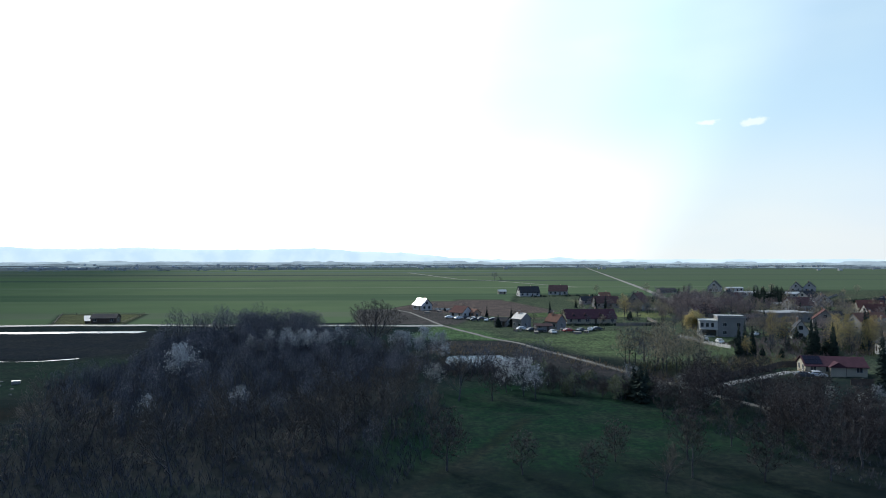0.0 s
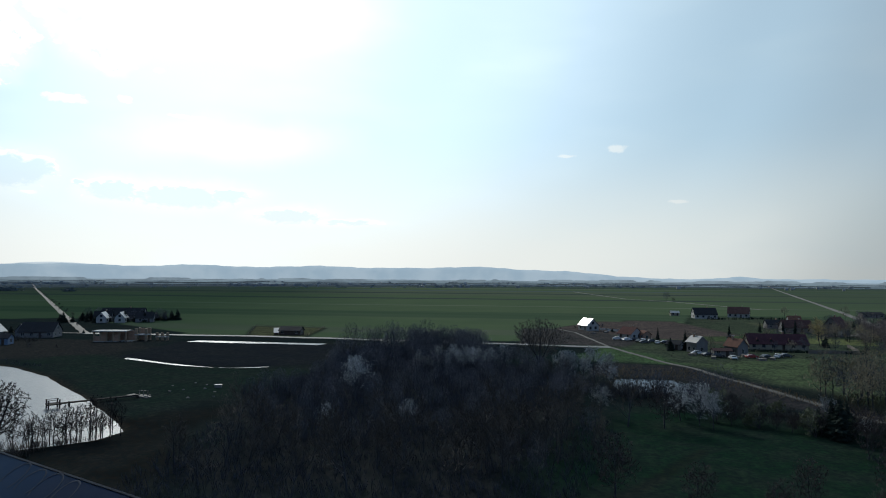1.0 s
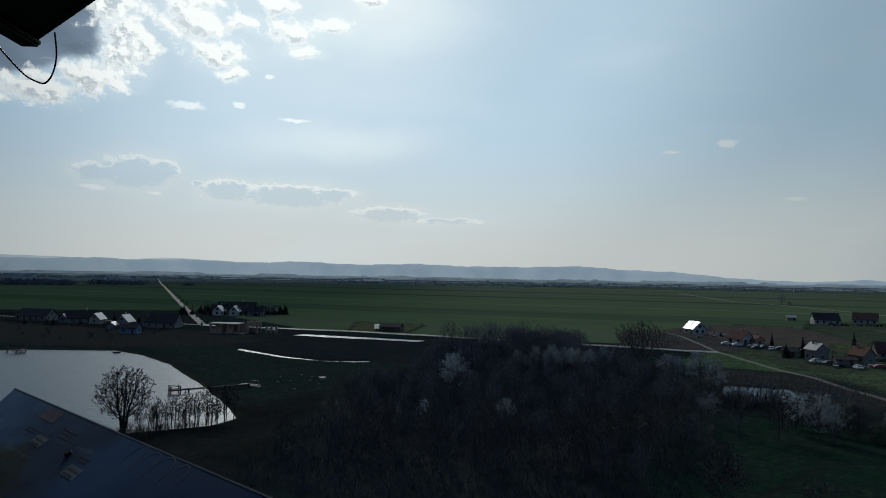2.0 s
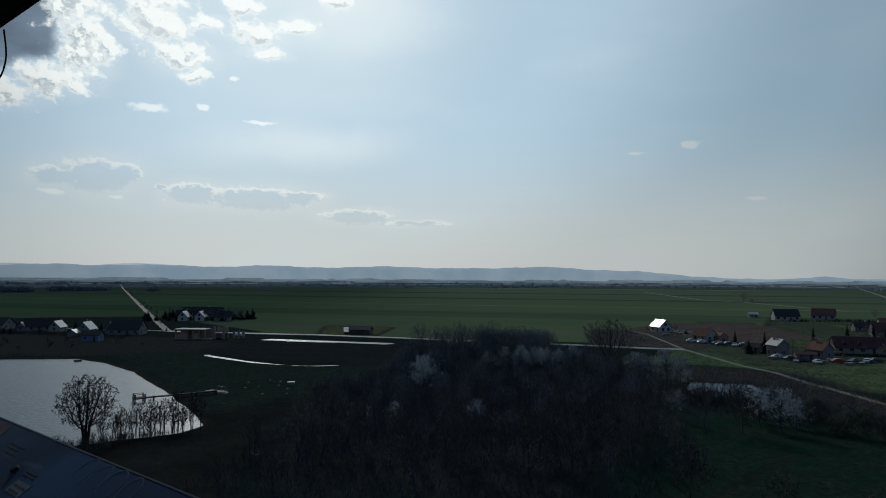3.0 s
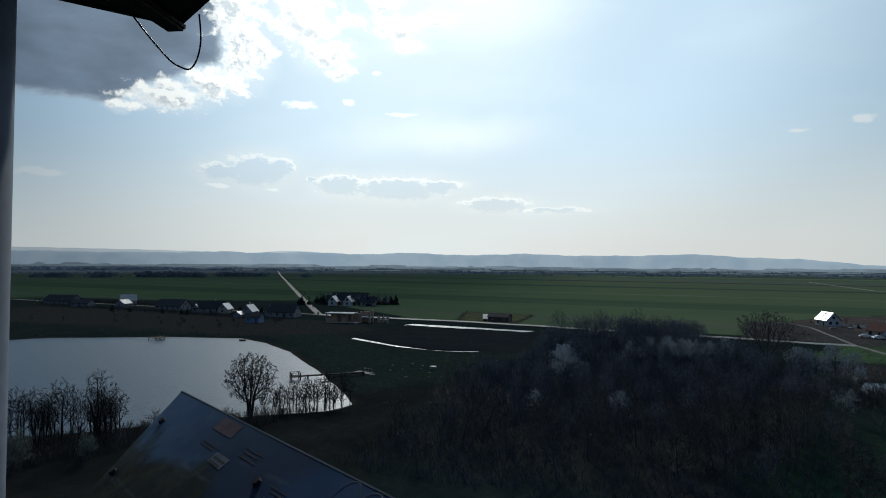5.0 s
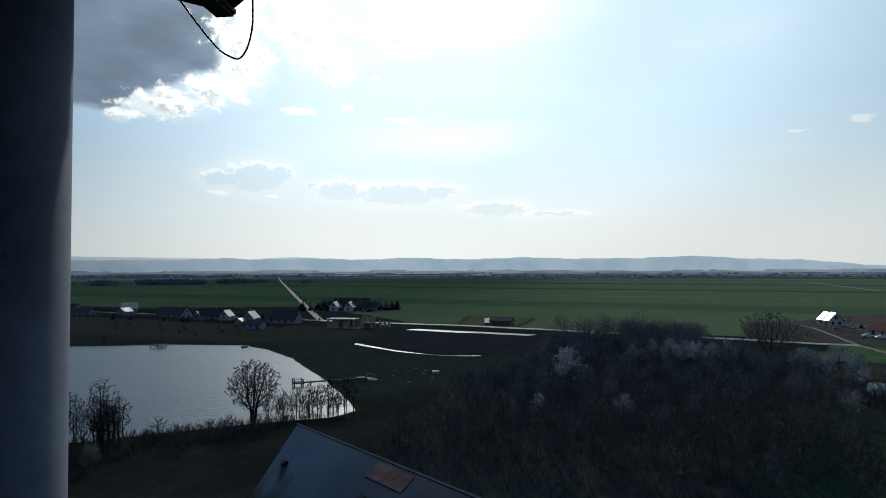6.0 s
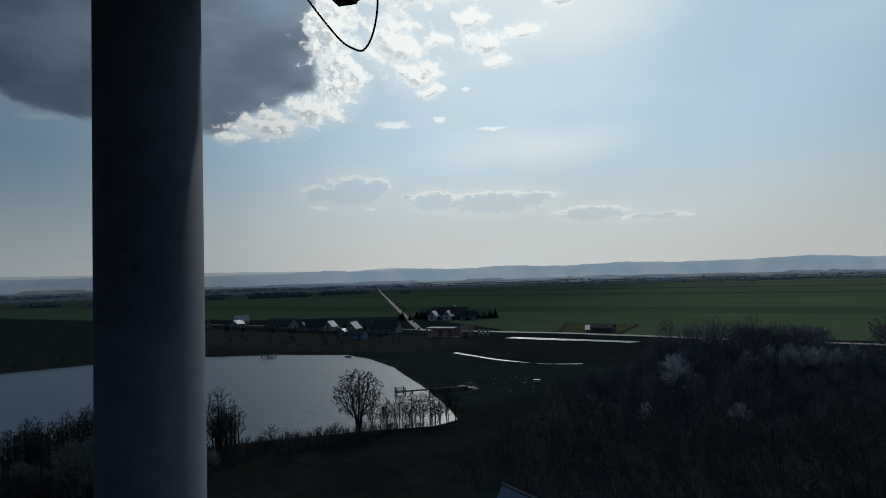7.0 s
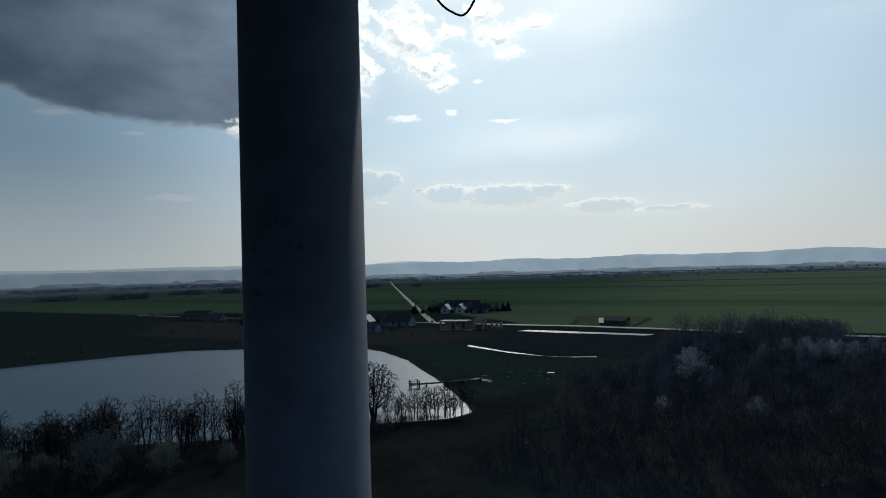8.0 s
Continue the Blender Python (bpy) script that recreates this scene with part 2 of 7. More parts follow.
M = {
    "bark": material("bark", (0.042, 0.045, 0.053), 0.9, scale=1.2, random_tint=0.3),
    "twig": material("twig", (0.084, 0.089, 0.110), 0.9, scale=0.6, random_tint=0.3),
    "twig_dark": material("twig_dark", (0.05, 0.045, 0.04), 0.9, scale=0.6, random_tint=0.3),
    "catkin": material("catkin", (0.115, 0.125, 0.105), 0.8, scale=0.5, random_tint=0.15),
    "blossom": material("blossom", (0.35, 0.37, 0.375), 0.8, scale=0.5, random_tint=0.15),
    "needle": material("needle", (0.020, 0.030, 0.026), 0.95, scale=0.8, random_tint=0.25, spec=0.05),
    "gold_leaf": material("gold_leaf", (0.36, 0.28, 0.10), 0.7, scale=0.6, random_tint=0.2),
    "young_leaf": material("young_leaf", (0.058, 0.075, 0.034), 0.7, scale=0.6, random_tint=0.25),
    "twig_brown": material("twig_brown", (0.031, 0.026, 0.028), 0.9, scale=0.6, random_tint=0.3),
    "twig_black": material("twig_black", (0.017, 0.017, 0.019), 0.95, scale=0.6, random_tint=0.2, spec=0.05),
    "fence_white": material("fence_white", (0.62, 0.61, 0.59), 0.8, scale=1.0, vary=0.12),
    "track": material("track", (0.082, 0.075, 0.067), 0.95, scale=0.3, fine=4.0, vary=0.35),
    "twig_plum": material("twig_plum", (0.16, 0.13, 0.132), 0.9, scale=0.6, random_tint=0.3),
    "twig_pale": material("twig_pale", (0.22, 0.19, 0.135), 0.9, scale=0.6, random_tint=0.3),
    "shrub": material("shrub", (0.11, 0.10, 0.06), 0.85, scale=0.5, random_tint=0.3),
    # haze painted into the woods' colour, the second one paler for greater distance
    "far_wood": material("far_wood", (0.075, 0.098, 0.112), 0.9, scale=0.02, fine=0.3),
    "far_wood_hazed": material("far_wood_hazed", (0.17, 0.205, 0.235), 0.9, scale=0.02, fine=0.3),
    "asphalt": material("asphalt", (0.15, 0.145, 0.135), 0.8, scale=0.15, fine=4.0),
    "dirt_road": material("dirt_road", (0.125, 0.112, 0.098), 0.9, scale=0.25, fine=3.0),
    "lane": material("lane", (0.15, 0.146, 0.14), 0.85, scale=0.4, vary=0.3, fine=5.0),
    "field_stone": material("field_stone", (0.10, 0.10, 0.10), 0.9, scale=0.2),
    "pale_concrete": material("pale_concrete", (0.32, 0.315, 0.30), 0.85, scale=0.3),
    "wall_white": material("wall_white", (0.34, 0.335, 0.325), 0.85, scale=0.4, vary=0.1, random_tint=0.05),
    "wall_cream": material("wall_cream", (0.25, 0.225, 0.18), 0.85, scale=0.4, vary=0.12),
    "wall_gray": material("wall_gray", (0.155, 0.15, 0.145), 0.85, scale=0.4, vary=0.15),
    "wall_dark": material("wall_dark", (0.15, 0.152, 0.16), 0.9, scale=0.4, vary=0.2, spec=0.1),
    "tan_brick": material("tan_brick", (0.26, 0.19, 0.13), 0.9, scale=0.8, vary=0.2, spec=0.1),
    "wall_blue": material("wall_blue", (0.105, 0.155, 0.23), 0.7, scale=0.4, vary=0.15),
    "wall_brick": material("wall_brick", (0.30, 0.19, 0.13), 0.85, scale=0.8, vary=0.2),
    "roof_dark": material("roof_dark", (0.022, 0.024, 0.03), 0.85, scale=0.6, random_tint=0.2, spec=0.12),
    "roof_red": material("roof_red", (0.075, 0.036, 0.034), 0.92, spec=0.08, scale=0.6, random_tint=0.2),
    "roof_maroon": material("roof_maroon", (0.055, 0.026, 0.034), 0.92, spec=0.08, scale=0.6),
    "roof_brown": material("roof_brown", (0.072, 0.042, 0.042), 0.92, spec=0.08, scale=0.6, random_tint=0.2),
    "roof_orange": material("roof_orange", (0.125, 0.066, 0.050), 0.92, spec=0.08, scale=0.6),
    "roof_gray": material("roof_gray", (0.22, 0.22, 0.22), 0.6, scale=0.3),
    "roof_glint": material("roof_glint", (0.30, 0.295, 0.295), 0.42, 0.4, scale=0.6, vary=0.1, spec=0.6),
    "glass_dark": material("glass_dark", (0.02, 0.025, 0.03), 0.08, vary=0.1, bump=0.0, spec=0.8),
    "wood_dark": material("wood_dark", (0.06, 0.045, 0.035), 0.8, scale=1.5),
    "wood_old": material("wood_old", (0.16, 0.14, 0.12), 0.85, scale=1.5),
    "car_white": material("car_white", (0.5, 0.5, 0.5), 0.25, vary=0.05, bump=0.0, spec=0.6),
    "car_dark": material("car_dark", (0.04, 0.045, 0.055), 0.25, vary=0.05, bump=0.0, spec=0.6),
    "car_red": material("car_red", (0.25, 0.03, 0.03), 0.25, vary=0.05, bump=0.0, spec=0.6),
    "rubber": material("rubber", (0.02, 0.02, 0.02), 0.9, vary=0.1),
    "steel": material("steel", (0.128, 0.148, 0.182), 0.85, 0.0, scale=2.5, fine=14.0, vary=0.25, bump=0.05, spec=0.04),
    "steel_dark": material("steel_dark", (0.03, 0.03, 0.034), 0.5, scale=4.0),
    "soffit": material("soffit", (0.035, 0.03, 0.03), 0.8, scale=5.0),
    "faint_ink": material("faint_ink", (0.045, 0.05, 0.065), 0.8, vary=0.3, bump=0.0),
    "ink": material("ink", (0.03, 0.03, 0.04), 0.7, vary=0.3, bump=0.0),
    "deck": material("deck", (0.12, 0.12, 0.12), 0.7, 0.3, scale=2.0),
    "cable": material("cable", (0.02, 0.02, 0.022), 0.5, vary=0.1, bump=0.0),
    "panel": material("panel", (0.010, 0.012, 0.024), 0.85, scale=2.0, vary=0.2, bump=0.0, spec=0.03),
    # darkest of the wood tones, for the jetties
    "jetty_wood": material("jetty_wood", (0.03, 0.027, 0.025), 0.9, scale=1.5, spec=0.08),
    "brush": material("brush", (0.043, 0.046, 0.056), 0.9, scale=0.4, vary=0.4),
    "reed": material("reed", (0.20, 0.15, 0.09), 0.9, scale=0.3),
}


# ---------------------------------------------------------------- mesh helpers
def link_mesh(name, mesh, parent=None, mat=None, at=None):
    ob = new(name, mesh)
    if mat is not None and not mesh.materials:
        mesh.materials.append(mat)
    if parent is not None:
        ob.parent = parent
    if at is not None:
        ob.matrix_basis = at
    return ob


def part(name, bm, mat, parent=None, label="", at=None):
    mesh = bpy.data.meshes.new(name)
    bm.to_mesh(mesh)
    bm.free()
    ob = link_mesh(name, mesh, parent, M[mat] if isinstance(mat, str) else mat, at)
    return tagged(ob, label)


def soup(name, verts, faces, mat, parent=None, smooth=False):
    mesh = bpy.data.meshes.new(name)
    mesh.from_pydata(verts, [], faces)
    if smooth:
        mesh.polygons.foreach_set("use_smooth", [True] * len(mesh.polygons))
    mesh.update()
    return link_mesh(name, mesh, parent, M[mat] if isinstance(mat, str) else mat)


def box(bm, x0, y0, z0, x1, y1, z1, m=None, bevel=0.0):
    r = bmesh.ops.create_cube(bm, size=1.0)
    t = Matrix.Translation(((x0 + x1) / 2, (y0 + y1) / 2, (z0 + z1) / 2)) @ Matrix.Diagonal((x1 - x0, y1 - y0, z1 - z0, 1))
    bmesh.ops.transform(bm, matrix=(m @ t) if m else t, verts=r["verts"])
    if bevel:
        bmesh.ops.bevel(bm, geom=list({e for v in r["verts"] for e in v.link_edges}), offset=bevel, segments=2, affect="EDGES")
    return bm


def boxed(x0, y0, z0, x1, y1, z1, bevel=0.0):
    return box(bmesh.new(), x0, y0, z0, x1, y1, z1, None, bevel)


def prism(outline, z0, z1):
    """An upright block over a plan outline."""
    bm = bmesh.new()
    lo, hi = [bm.verts.new((x, y, z0)) for x, y in outline], [bm.verts.new((x, y, z1)) for x, y in outline]
    bm.faces.new(lo[::-1]), bm.faces.new(hi)
    for i in range(len(lo)):
        j = (i + 1) % len(lo)
        bm.faces.new((lo[i], lo[j], hi[j], hi[i]))
    bmesh.ops.recalc_face_normals(bm, faces=bm.faces)
    return bm


def tube(points, radii, sides, verts, faces, close=True):
    """A tapered tube along points, added to verts and faces."""
    pts = [Vector(p) for p in points]
    start = len(verts)
    for i, p in enumerate(pts):
        d = (pts[min(i + 1, len(pts) - 1)] - pts[max(i - 1, 0)]).normalized()
        a = d.orthogonal().normalized() if i == 0 else (a - d * a.dot(d)).normalized()
        b = d.cross(a)
        for s in range(sides):
            g = 2 * math.pi * s / sides
            verts.append(tuple(p + (a * math.cos(g) + b * math.sin(g)) * radii[i]))
    for i in range(len(pts) - 1):
        for s in range(sides):
            u, v = start + i * sides, start + (i + 1) * sides
            faces.append((u + s, u + (s + 1) % sides, v + (s + 1) % sides, v + s))
    if close and sides > 2:
        faces.append(tuple(range(start + sides - 1, start - 1, -1)))
        faces.append(tuple(range(len(verts) - sides, len(verts))))


def empty(name, label, category, group="", at=None, kind=""):
    ob = new(name)
    ob.empty_display_size = 0.3
    if at is not None:
        ob.matrix_basis = at
    return tagged(ob, label, category, group, kind)
# ---------------------------------------------------------------- ground
LAKE = [(-84, 99), (-93, 107), (-117, 125), (-148, 146), (-170, 157), (-187, 161.5), (-211, 150.5), (-226, 137), (-243, 123), (-249, 103), (-252, 81),
        (-254, 62), (-264, 30), (-264, -30), (-160, -30), (-137, 20), (-122, 42), (-105, 60), (-98, 74), (-91, 84), (-84, 92)]
DITCH_FAR = [(-171, 238), (-113, 243), (-113, 250.5), (-170, 246.5)]
DITCH_NEAR = [(-156.5, 188.5), (-155, 185.5), (-147, 181.6), (-139, 179.2), (-131, 176.0), (-123, 174.4), (-116, 173.6), (-110, 174.4), (-100, 180), (-101.5, 182.6), (-110.5, 177.0), (-117, 176.2), (-123, 177.4), (-131, 179.4), (-139, 182.0), (-147, 184.8)]
MUD = [(-159, 186), (-172, 240), (-80, 249), (-72, 200), (-100, 180), (-123, 176)]
POND = [(2, 187), (16, 188), (18.5, 178), (16, 167), (3, 166), (1, 176)]
BANK = [(-2, 219), (20, 219), (30, 200), (44, 165), (60, 140), (40, 150), (26, 168), (20, 186), (-8, 188)]
PLOUGH = [(-26, 371), (-5, 427), (37, 446), (60, 345), (47, 300), (18, 316), (-2, 330), (-10, 345), (-14, 292), (-32, 272), (-40, 300)]
PLOUGH_WEST = [(-46, 352), (-27, 358), (-9, 345), (3, 322), (13, 300), (6, 273), (-36, 273)]
YARD = [(-159, 268), (-185, 320), (-146, 322), (-132, 270)]


def signed(px, py, poly):
    """Distance to a polygon's edge, negative inside, for arrays of points."""
    best, inside = np.full(px.shape, 1e9), np.zeros(px.shape, bool)
    for (x0, y0), (x1, y1) in zip(poly, poly[1:] + poly[:1]):
        ex, ey = x1 - x0, y1 - y0
        s = np.clip(((px - x0) * ex + (py - y0) * ey) / (ex * ex + ey * ey), 0, 1)
        best = np.minimum(best, np.hypot(px - x0 - s * ex, py - y0 - s * ey))
        cross = ((y0 > py) != (y1 > py)) & (px < (x1 - x0) * (py - y0) / (y1 - y0 + 1e-12) + x0)
        inside ^= cross
    return np.where(inside, -best, best)


def ease(v, a, b):
    t = np.clip((v - a) / (b - a), 0, 1)
    return t * t * (3 - 2 * t)


def rough_land(x, y):
    n = np.sin(x * 0.11 + 1.3 * np.sin(y * 0.07)) * np.sin(y * 0.13 + 1.1 * np.sin(x * 0.05)) * 0.22
    n += np.sin(x * 0.37 + y * 0.21) * np.sin(y * 0.41 - x * 0.17) * 0.07
    return n


def land(x, y):
    """Ground height."""
    x, y = np.atleast_1d(np.asarray(x, float)), np.atleast_1d(np.asarray(y, float))
    r = np.hypot(x, y)
    z = rough_land(x, y) * ease(r, 420, 150)
    for poly, depth, wide in ((LAKE, 1.2, 5.0), (DITCH_FAR, 0.9, 2.5), (DITCH_NEAR, 0.9, 2.5), (POND, 0.9, 4.0)):
        d = signed(x, y, poly) + np.sin(x * 0.9 + y * 0.5) * 0.08 + np.sin(x * 0.31 - y * 0.47) * 0.12
        z = z * ease(d, -1, wide) - depth * ease(d, wide * 0.6, -wide * 0.5)
    return z


def height(x, y):
    return float(land(x, y)[0])


def steps(lo, hi, near_lo, near_hi, step):
    out = list(np.arange(near_lo, near_hi + 0.1, step))
    s = step
    while out[0] > lo:
        s *= 1.22
        out.insert(0, max(lo, out[0] - s))
    s = step
    while out[-1] < hi:
        s *= 1.22
        out.append(min(hi, out[-1] + s))
    return np.array(out)


gx, gy = steps(-4800, 4800, -290, 130, 1.25), steps(-1500, 4900, 30, 365, 1.25)
GX, GY = np.meshgrid(gx, gy)
GZ = land(GX.ravel(), GY.ravel())
nx, ny = len(gx), len(gy)
idx = np.arange(nx * ny).reshape(ny, nx)
quads = np.stack([idx[:-1, :-1], idx[:-1, 1:], idx[1:, 1:], idx[1:, :-1]], -1).reshape(-1, 4)
gm = bpy.data.meshes.new("ground")
gm.from_pydata(np.stack([GX.ravel(), GY.ravel(), GZ], 1).tolist(), [], quads.tolist())
gm.polygons.foreach_set("use_smooth", [True] * len(gm.polygons))
# what covers the ground: colour by kind of land and painted cloud shade, alpha 1 where it is not a crop field
X, Y = GX.ravel(), GY.ravel()
soil = np.zeros((nx * ny, 4))
# near land starts almost black: cloud shade put into the soil colour
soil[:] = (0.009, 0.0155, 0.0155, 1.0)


def cover(mask, colour):
    soil[:, :3] = soil[:, :3] * (1 - mask[:, None]) + np.array(colour) * mask[:, None]


wob = np.sin(X * 0.23 + Y * 0.11) * 2 + np.sin(X * 0.07 - Y * 0.19) * 3
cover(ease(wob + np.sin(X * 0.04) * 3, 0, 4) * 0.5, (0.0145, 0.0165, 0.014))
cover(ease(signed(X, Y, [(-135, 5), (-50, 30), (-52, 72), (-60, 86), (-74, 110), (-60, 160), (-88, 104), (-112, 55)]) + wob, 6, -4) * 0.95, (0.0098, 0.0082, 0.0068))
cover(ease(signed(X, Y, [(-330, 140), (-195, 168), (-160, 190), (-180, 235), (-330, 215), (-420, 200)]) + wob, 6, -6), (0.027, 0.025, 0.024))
cover(ease(signed(X, Y, [(5, 60), (45, 75), (55, 120), (20, 150), (-5, 130), (-15, 90)]) + wob, 6, -6) * 0.85, (0.0082, 0.027, 0.0130))
cover(ease(signed(X, Y, [(-10, 275), (30, 330), (60, 520), (240, 570), (420, 600), (420, 150), (62, 152), (22, 225)]) + wob * 0.5, 6, -6), (0.066, 0.083, 0.051))
cover(ease(signed(X, Y, [(25, 225), (60, 160), (90, 170), (110, 235), (60, 250)]) + wob * 0.5, 4, -4) * 0.8, (0.090, 0.124, 0.058))
cover(ease(signed(X, Y, [(-66, 112), (-82, 138), (-90, 205), (-84, 242), (-50, 225), (-10, 182), (-4, 160), (-14, 132), (-10, 75), (-58, 72)]) + wob, 4, -4), (0.020, 0.020, 0.021))
cover(ease(signed(X, Y, [(-6, 74), (5, 93.4), (14, 112), (15, 112), (6.5, 93), (-4.5, 73)]), 0.9, -0.2) * 0.7, (0.012, 0.014, 0.009))
cover(ease(signed(X, Y, [(-178, 168), (-150, 152), (-120, 130), (-92, 112), (-80, 130), (-84, 176), (-100, 176), (-123, 170), (-157, 183), (-172, 200)]) + wob, 5, -5) * 0.9, (0.014, 0.025, 0.018))
cover(ease(signed(X, Y, [(-6, 264), (-10, 222), (24, 220), (6, 264)]) + wob * 0.4, 3, -3), (0.075, 0.125, 0.055))
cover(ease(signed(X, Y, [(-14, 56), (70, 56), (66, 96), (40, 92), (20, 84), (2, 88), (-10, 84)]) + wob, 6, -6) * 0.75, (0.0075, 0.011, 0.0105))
cover(ease(signed(X, Y, MUD), 1.5, -1.5), (0.014, 0.0155, 0.020))
cover(ease(signed(X, Y, BANK) + wob * 0.4, 2, -2), (0.036, 0.032, 0.034))
cover(ease(signed(X, Y, POND), 5, 0), (0.02, 0.018, 0.015))
cover(ease(signed(X, Y, LAKE), 3, 0), (0.045, 0.035, 0.025))
cover(ease(signed(X, Y, YARD), 1, -1), (0.095, 0.10, 0.05))
cover(ease(signed(X, Y, PLOUGH), 2, -2), (0.115, 0.088, 0.08))
cover(ease(signed(X, Y, PLOUGH_WEST), 2, -2), (0.075, 0.066, 0.064))
plots = random.Random(77)
for _ in range(70):  # garden plots, beds and worn lawns of the village
    cx, cy, a, lw, lh = plots.uniform(30, 330), plots.uniform(215, 540), plots.uniform(-0.3, 0.3) + 0.15, plots.uniform(7, 22), plots.uniform(5, 16)
    if cy < 240 and cx < 70 or cy > 330 and cx < 80:
        continue
    u_, v_ = (X - cx) * math.cos(a) + (Y - cy) * math.sin(a), -(X - cx) * math.sin(a) + (Y - cy) * math.cos(a)
    cover(ease(np.maximum(np.abs(u_) - lw, np.abs(v_) - lh), 0.8, -0.8) * plots.uniform(0.5, 0.95), plots.choice(((0.10, 0.08, 0.062), (0.16, 0.15, 0.085), (0.075, 0.115, 0.045), (0.12, 0.10, 0.075), (0.17, 0.19, 0.08), (0.05, 0.07, 0.04))))
field = ease(Y - 0.1 * X, 282, 288)
village = signed(X, Y, [(-15, 280), (30, 330), (60, 520), (130, 500), (200, 420), (240, 570), (420, 600), (420, 150), (0, 150)])
west = signed(X, Y, [(-195, 272), (-330, 345), (-420, 280), (-520, 260), (-520, 100), (-195, 150)])
soil[:, 3] = 1 - field * ease(np.minimum(np.minimum(village, west), signed(X, Y, YARD)), 0, 3) * ease(np.minimum(signed(X, Y, PLOUGH), signed(X, Y, PLOUGH_WEST)), -1, 2)
soil[:, 3] = np.maximum(soil[:, 3], 0)
att = gm.color_attributes.new("soil", "FLOAT_COLOR", "POINT")
att.data.foreach_set("color", soil.ravel())
ground = tagged(new("ground", gm), "flat green crop fields, rough spring meadow and bare earth", "ground", kind="structure")

gmat = bpy.data.materials.new("land")
gmat.use_nodes = True
k = Net(gmat.node_tree)
pos = gmat.node_tree.nodes.new("ShaderNodeNewGeometry").outputs["Position"]
at = gmat.node_tree.nodes.new("ShaderNodeVertexColor")
at.layer_name = "soil"
px, py, _ = k.split(pos)
bands = k.math("SUBTRACT", py, k.math("MULTIPLY", px, 0.1))
bands = k.math("ADD", bands, k.math("MULTIPLY", k.noise(pos, 0.004, 2.0), 30.0))
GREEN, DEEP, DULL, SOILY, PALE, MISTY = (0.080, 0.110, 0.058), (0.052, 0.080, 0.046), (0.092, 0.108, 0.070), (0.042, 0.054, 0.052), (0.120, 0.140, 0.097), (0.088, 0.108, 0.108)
# blue-grey tones of the far bands put distance haze into the field colour
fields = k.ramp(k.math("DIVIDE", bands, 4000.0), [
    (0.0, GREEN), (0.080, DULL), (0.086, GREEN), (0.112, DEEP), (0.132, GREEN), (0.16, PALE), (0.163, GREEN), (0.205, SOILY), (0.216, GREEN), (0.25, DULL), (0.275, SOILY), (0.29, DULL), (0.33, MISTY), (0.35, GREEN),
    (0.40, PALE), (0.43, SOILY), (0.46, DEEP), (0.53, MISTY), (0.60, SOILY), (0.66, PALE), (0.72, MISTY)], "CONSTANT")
rows = k.noise(k.vmath("MULTIPLY", pos, (0.004, 0.05, 0.0)), 1.0, 3.0)
fields = k.mix(k.span(rows, 0.35, 0.7, 0.0, 0.35), fields, DULL)
patchy = k.noise(pos, 0.09, 5.0, 0.65)
tufts = k.noise(pos, 1.1, 4.0, 0.7)
wild = k.mix(k.span(patchy, 0.35, 0.68, 0.0, 0.45), at.outputs["Color"], (0.027, 0.027, 0.026))
clumps = k.noise(k.vmath("MULTIPLY", pos, (1.0, 0.7, 1.0)), 0.42, 5.0, 0.62)
wild = k.mix(k.span(clumps, 0.42, 0.60, 0.0, 0.75), wild, k.vmath("MULTIPLY", wild, (1.45, 1.4, 1.3)))
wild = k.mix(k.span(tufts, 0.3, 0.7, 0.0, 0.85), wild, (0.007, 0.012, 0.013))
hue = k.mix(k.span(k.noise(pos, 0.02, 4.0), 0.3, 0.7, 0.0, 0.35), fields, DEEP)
hue = k.mix(k.span(k.math("ADD", px, k.math("MULTIPLY", py, 0.36)), 60.0, -240.0, 0.0, 0.9), hue, k.vmath("MULTIPLY", hue, (0.40, 0.52, 0.54)))  # cloud shade painted in: the crops darken to the west
hue = k.mix(k.span(px, 60.0, 380.0, 0.0, 0.7), hue, (0.060, 0.082, 0.052))  # darker green towards the east
hue = k.mix(k.span(px, -520.0, -1200.0, 0.0, 0.65), hue, (0.026, 0.036, 0.032))  # more of the cloud's shade, painted over the far west fields
hue = k.vmath("MULTIPLY", hue, (0.9, 0.9, 0.92))
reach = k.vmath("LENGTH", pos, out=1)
haze_tint = k.math("MULTIPLY", k.span(k.math("ADD", reach, k.math("MULTIPLY", px, -0.25)), 1750.0, 2350.0), k.span(k.noise(k.vmath("MULTIPLY", pos, (0.0016, 0.006, 0.0)), 1.0, 4.0, 0.6), 0.40, 0.52, 0.55, 1.0))
hue = k.mix(haze_tint, hue, (0.066, 0.080, 0.094))  # distance haze painted over the land towards the foot of the hills
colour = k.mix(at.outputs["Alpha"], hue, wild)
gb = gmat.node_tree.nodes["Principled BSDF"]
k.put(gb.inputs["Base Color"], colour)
gb.inputs["Roughness"].default_value, gb.inputs["Specular IOR Level"].default_value = 1.0, 0.0
bp = gmat.node_tree.nodes.new("ShaderNodeBump")
bp.inputs["Strength"].default_value, bp.inputs["Distance"].default_value = 0.35, 0.2
k.put(bp.inputs["Height"], k.math("MULTIPLY", tufts, at.outputs["Alpha"]))
k.put(gb.inputs["Normal"], bp.outputs[0])
gm.materials.append(gmat)

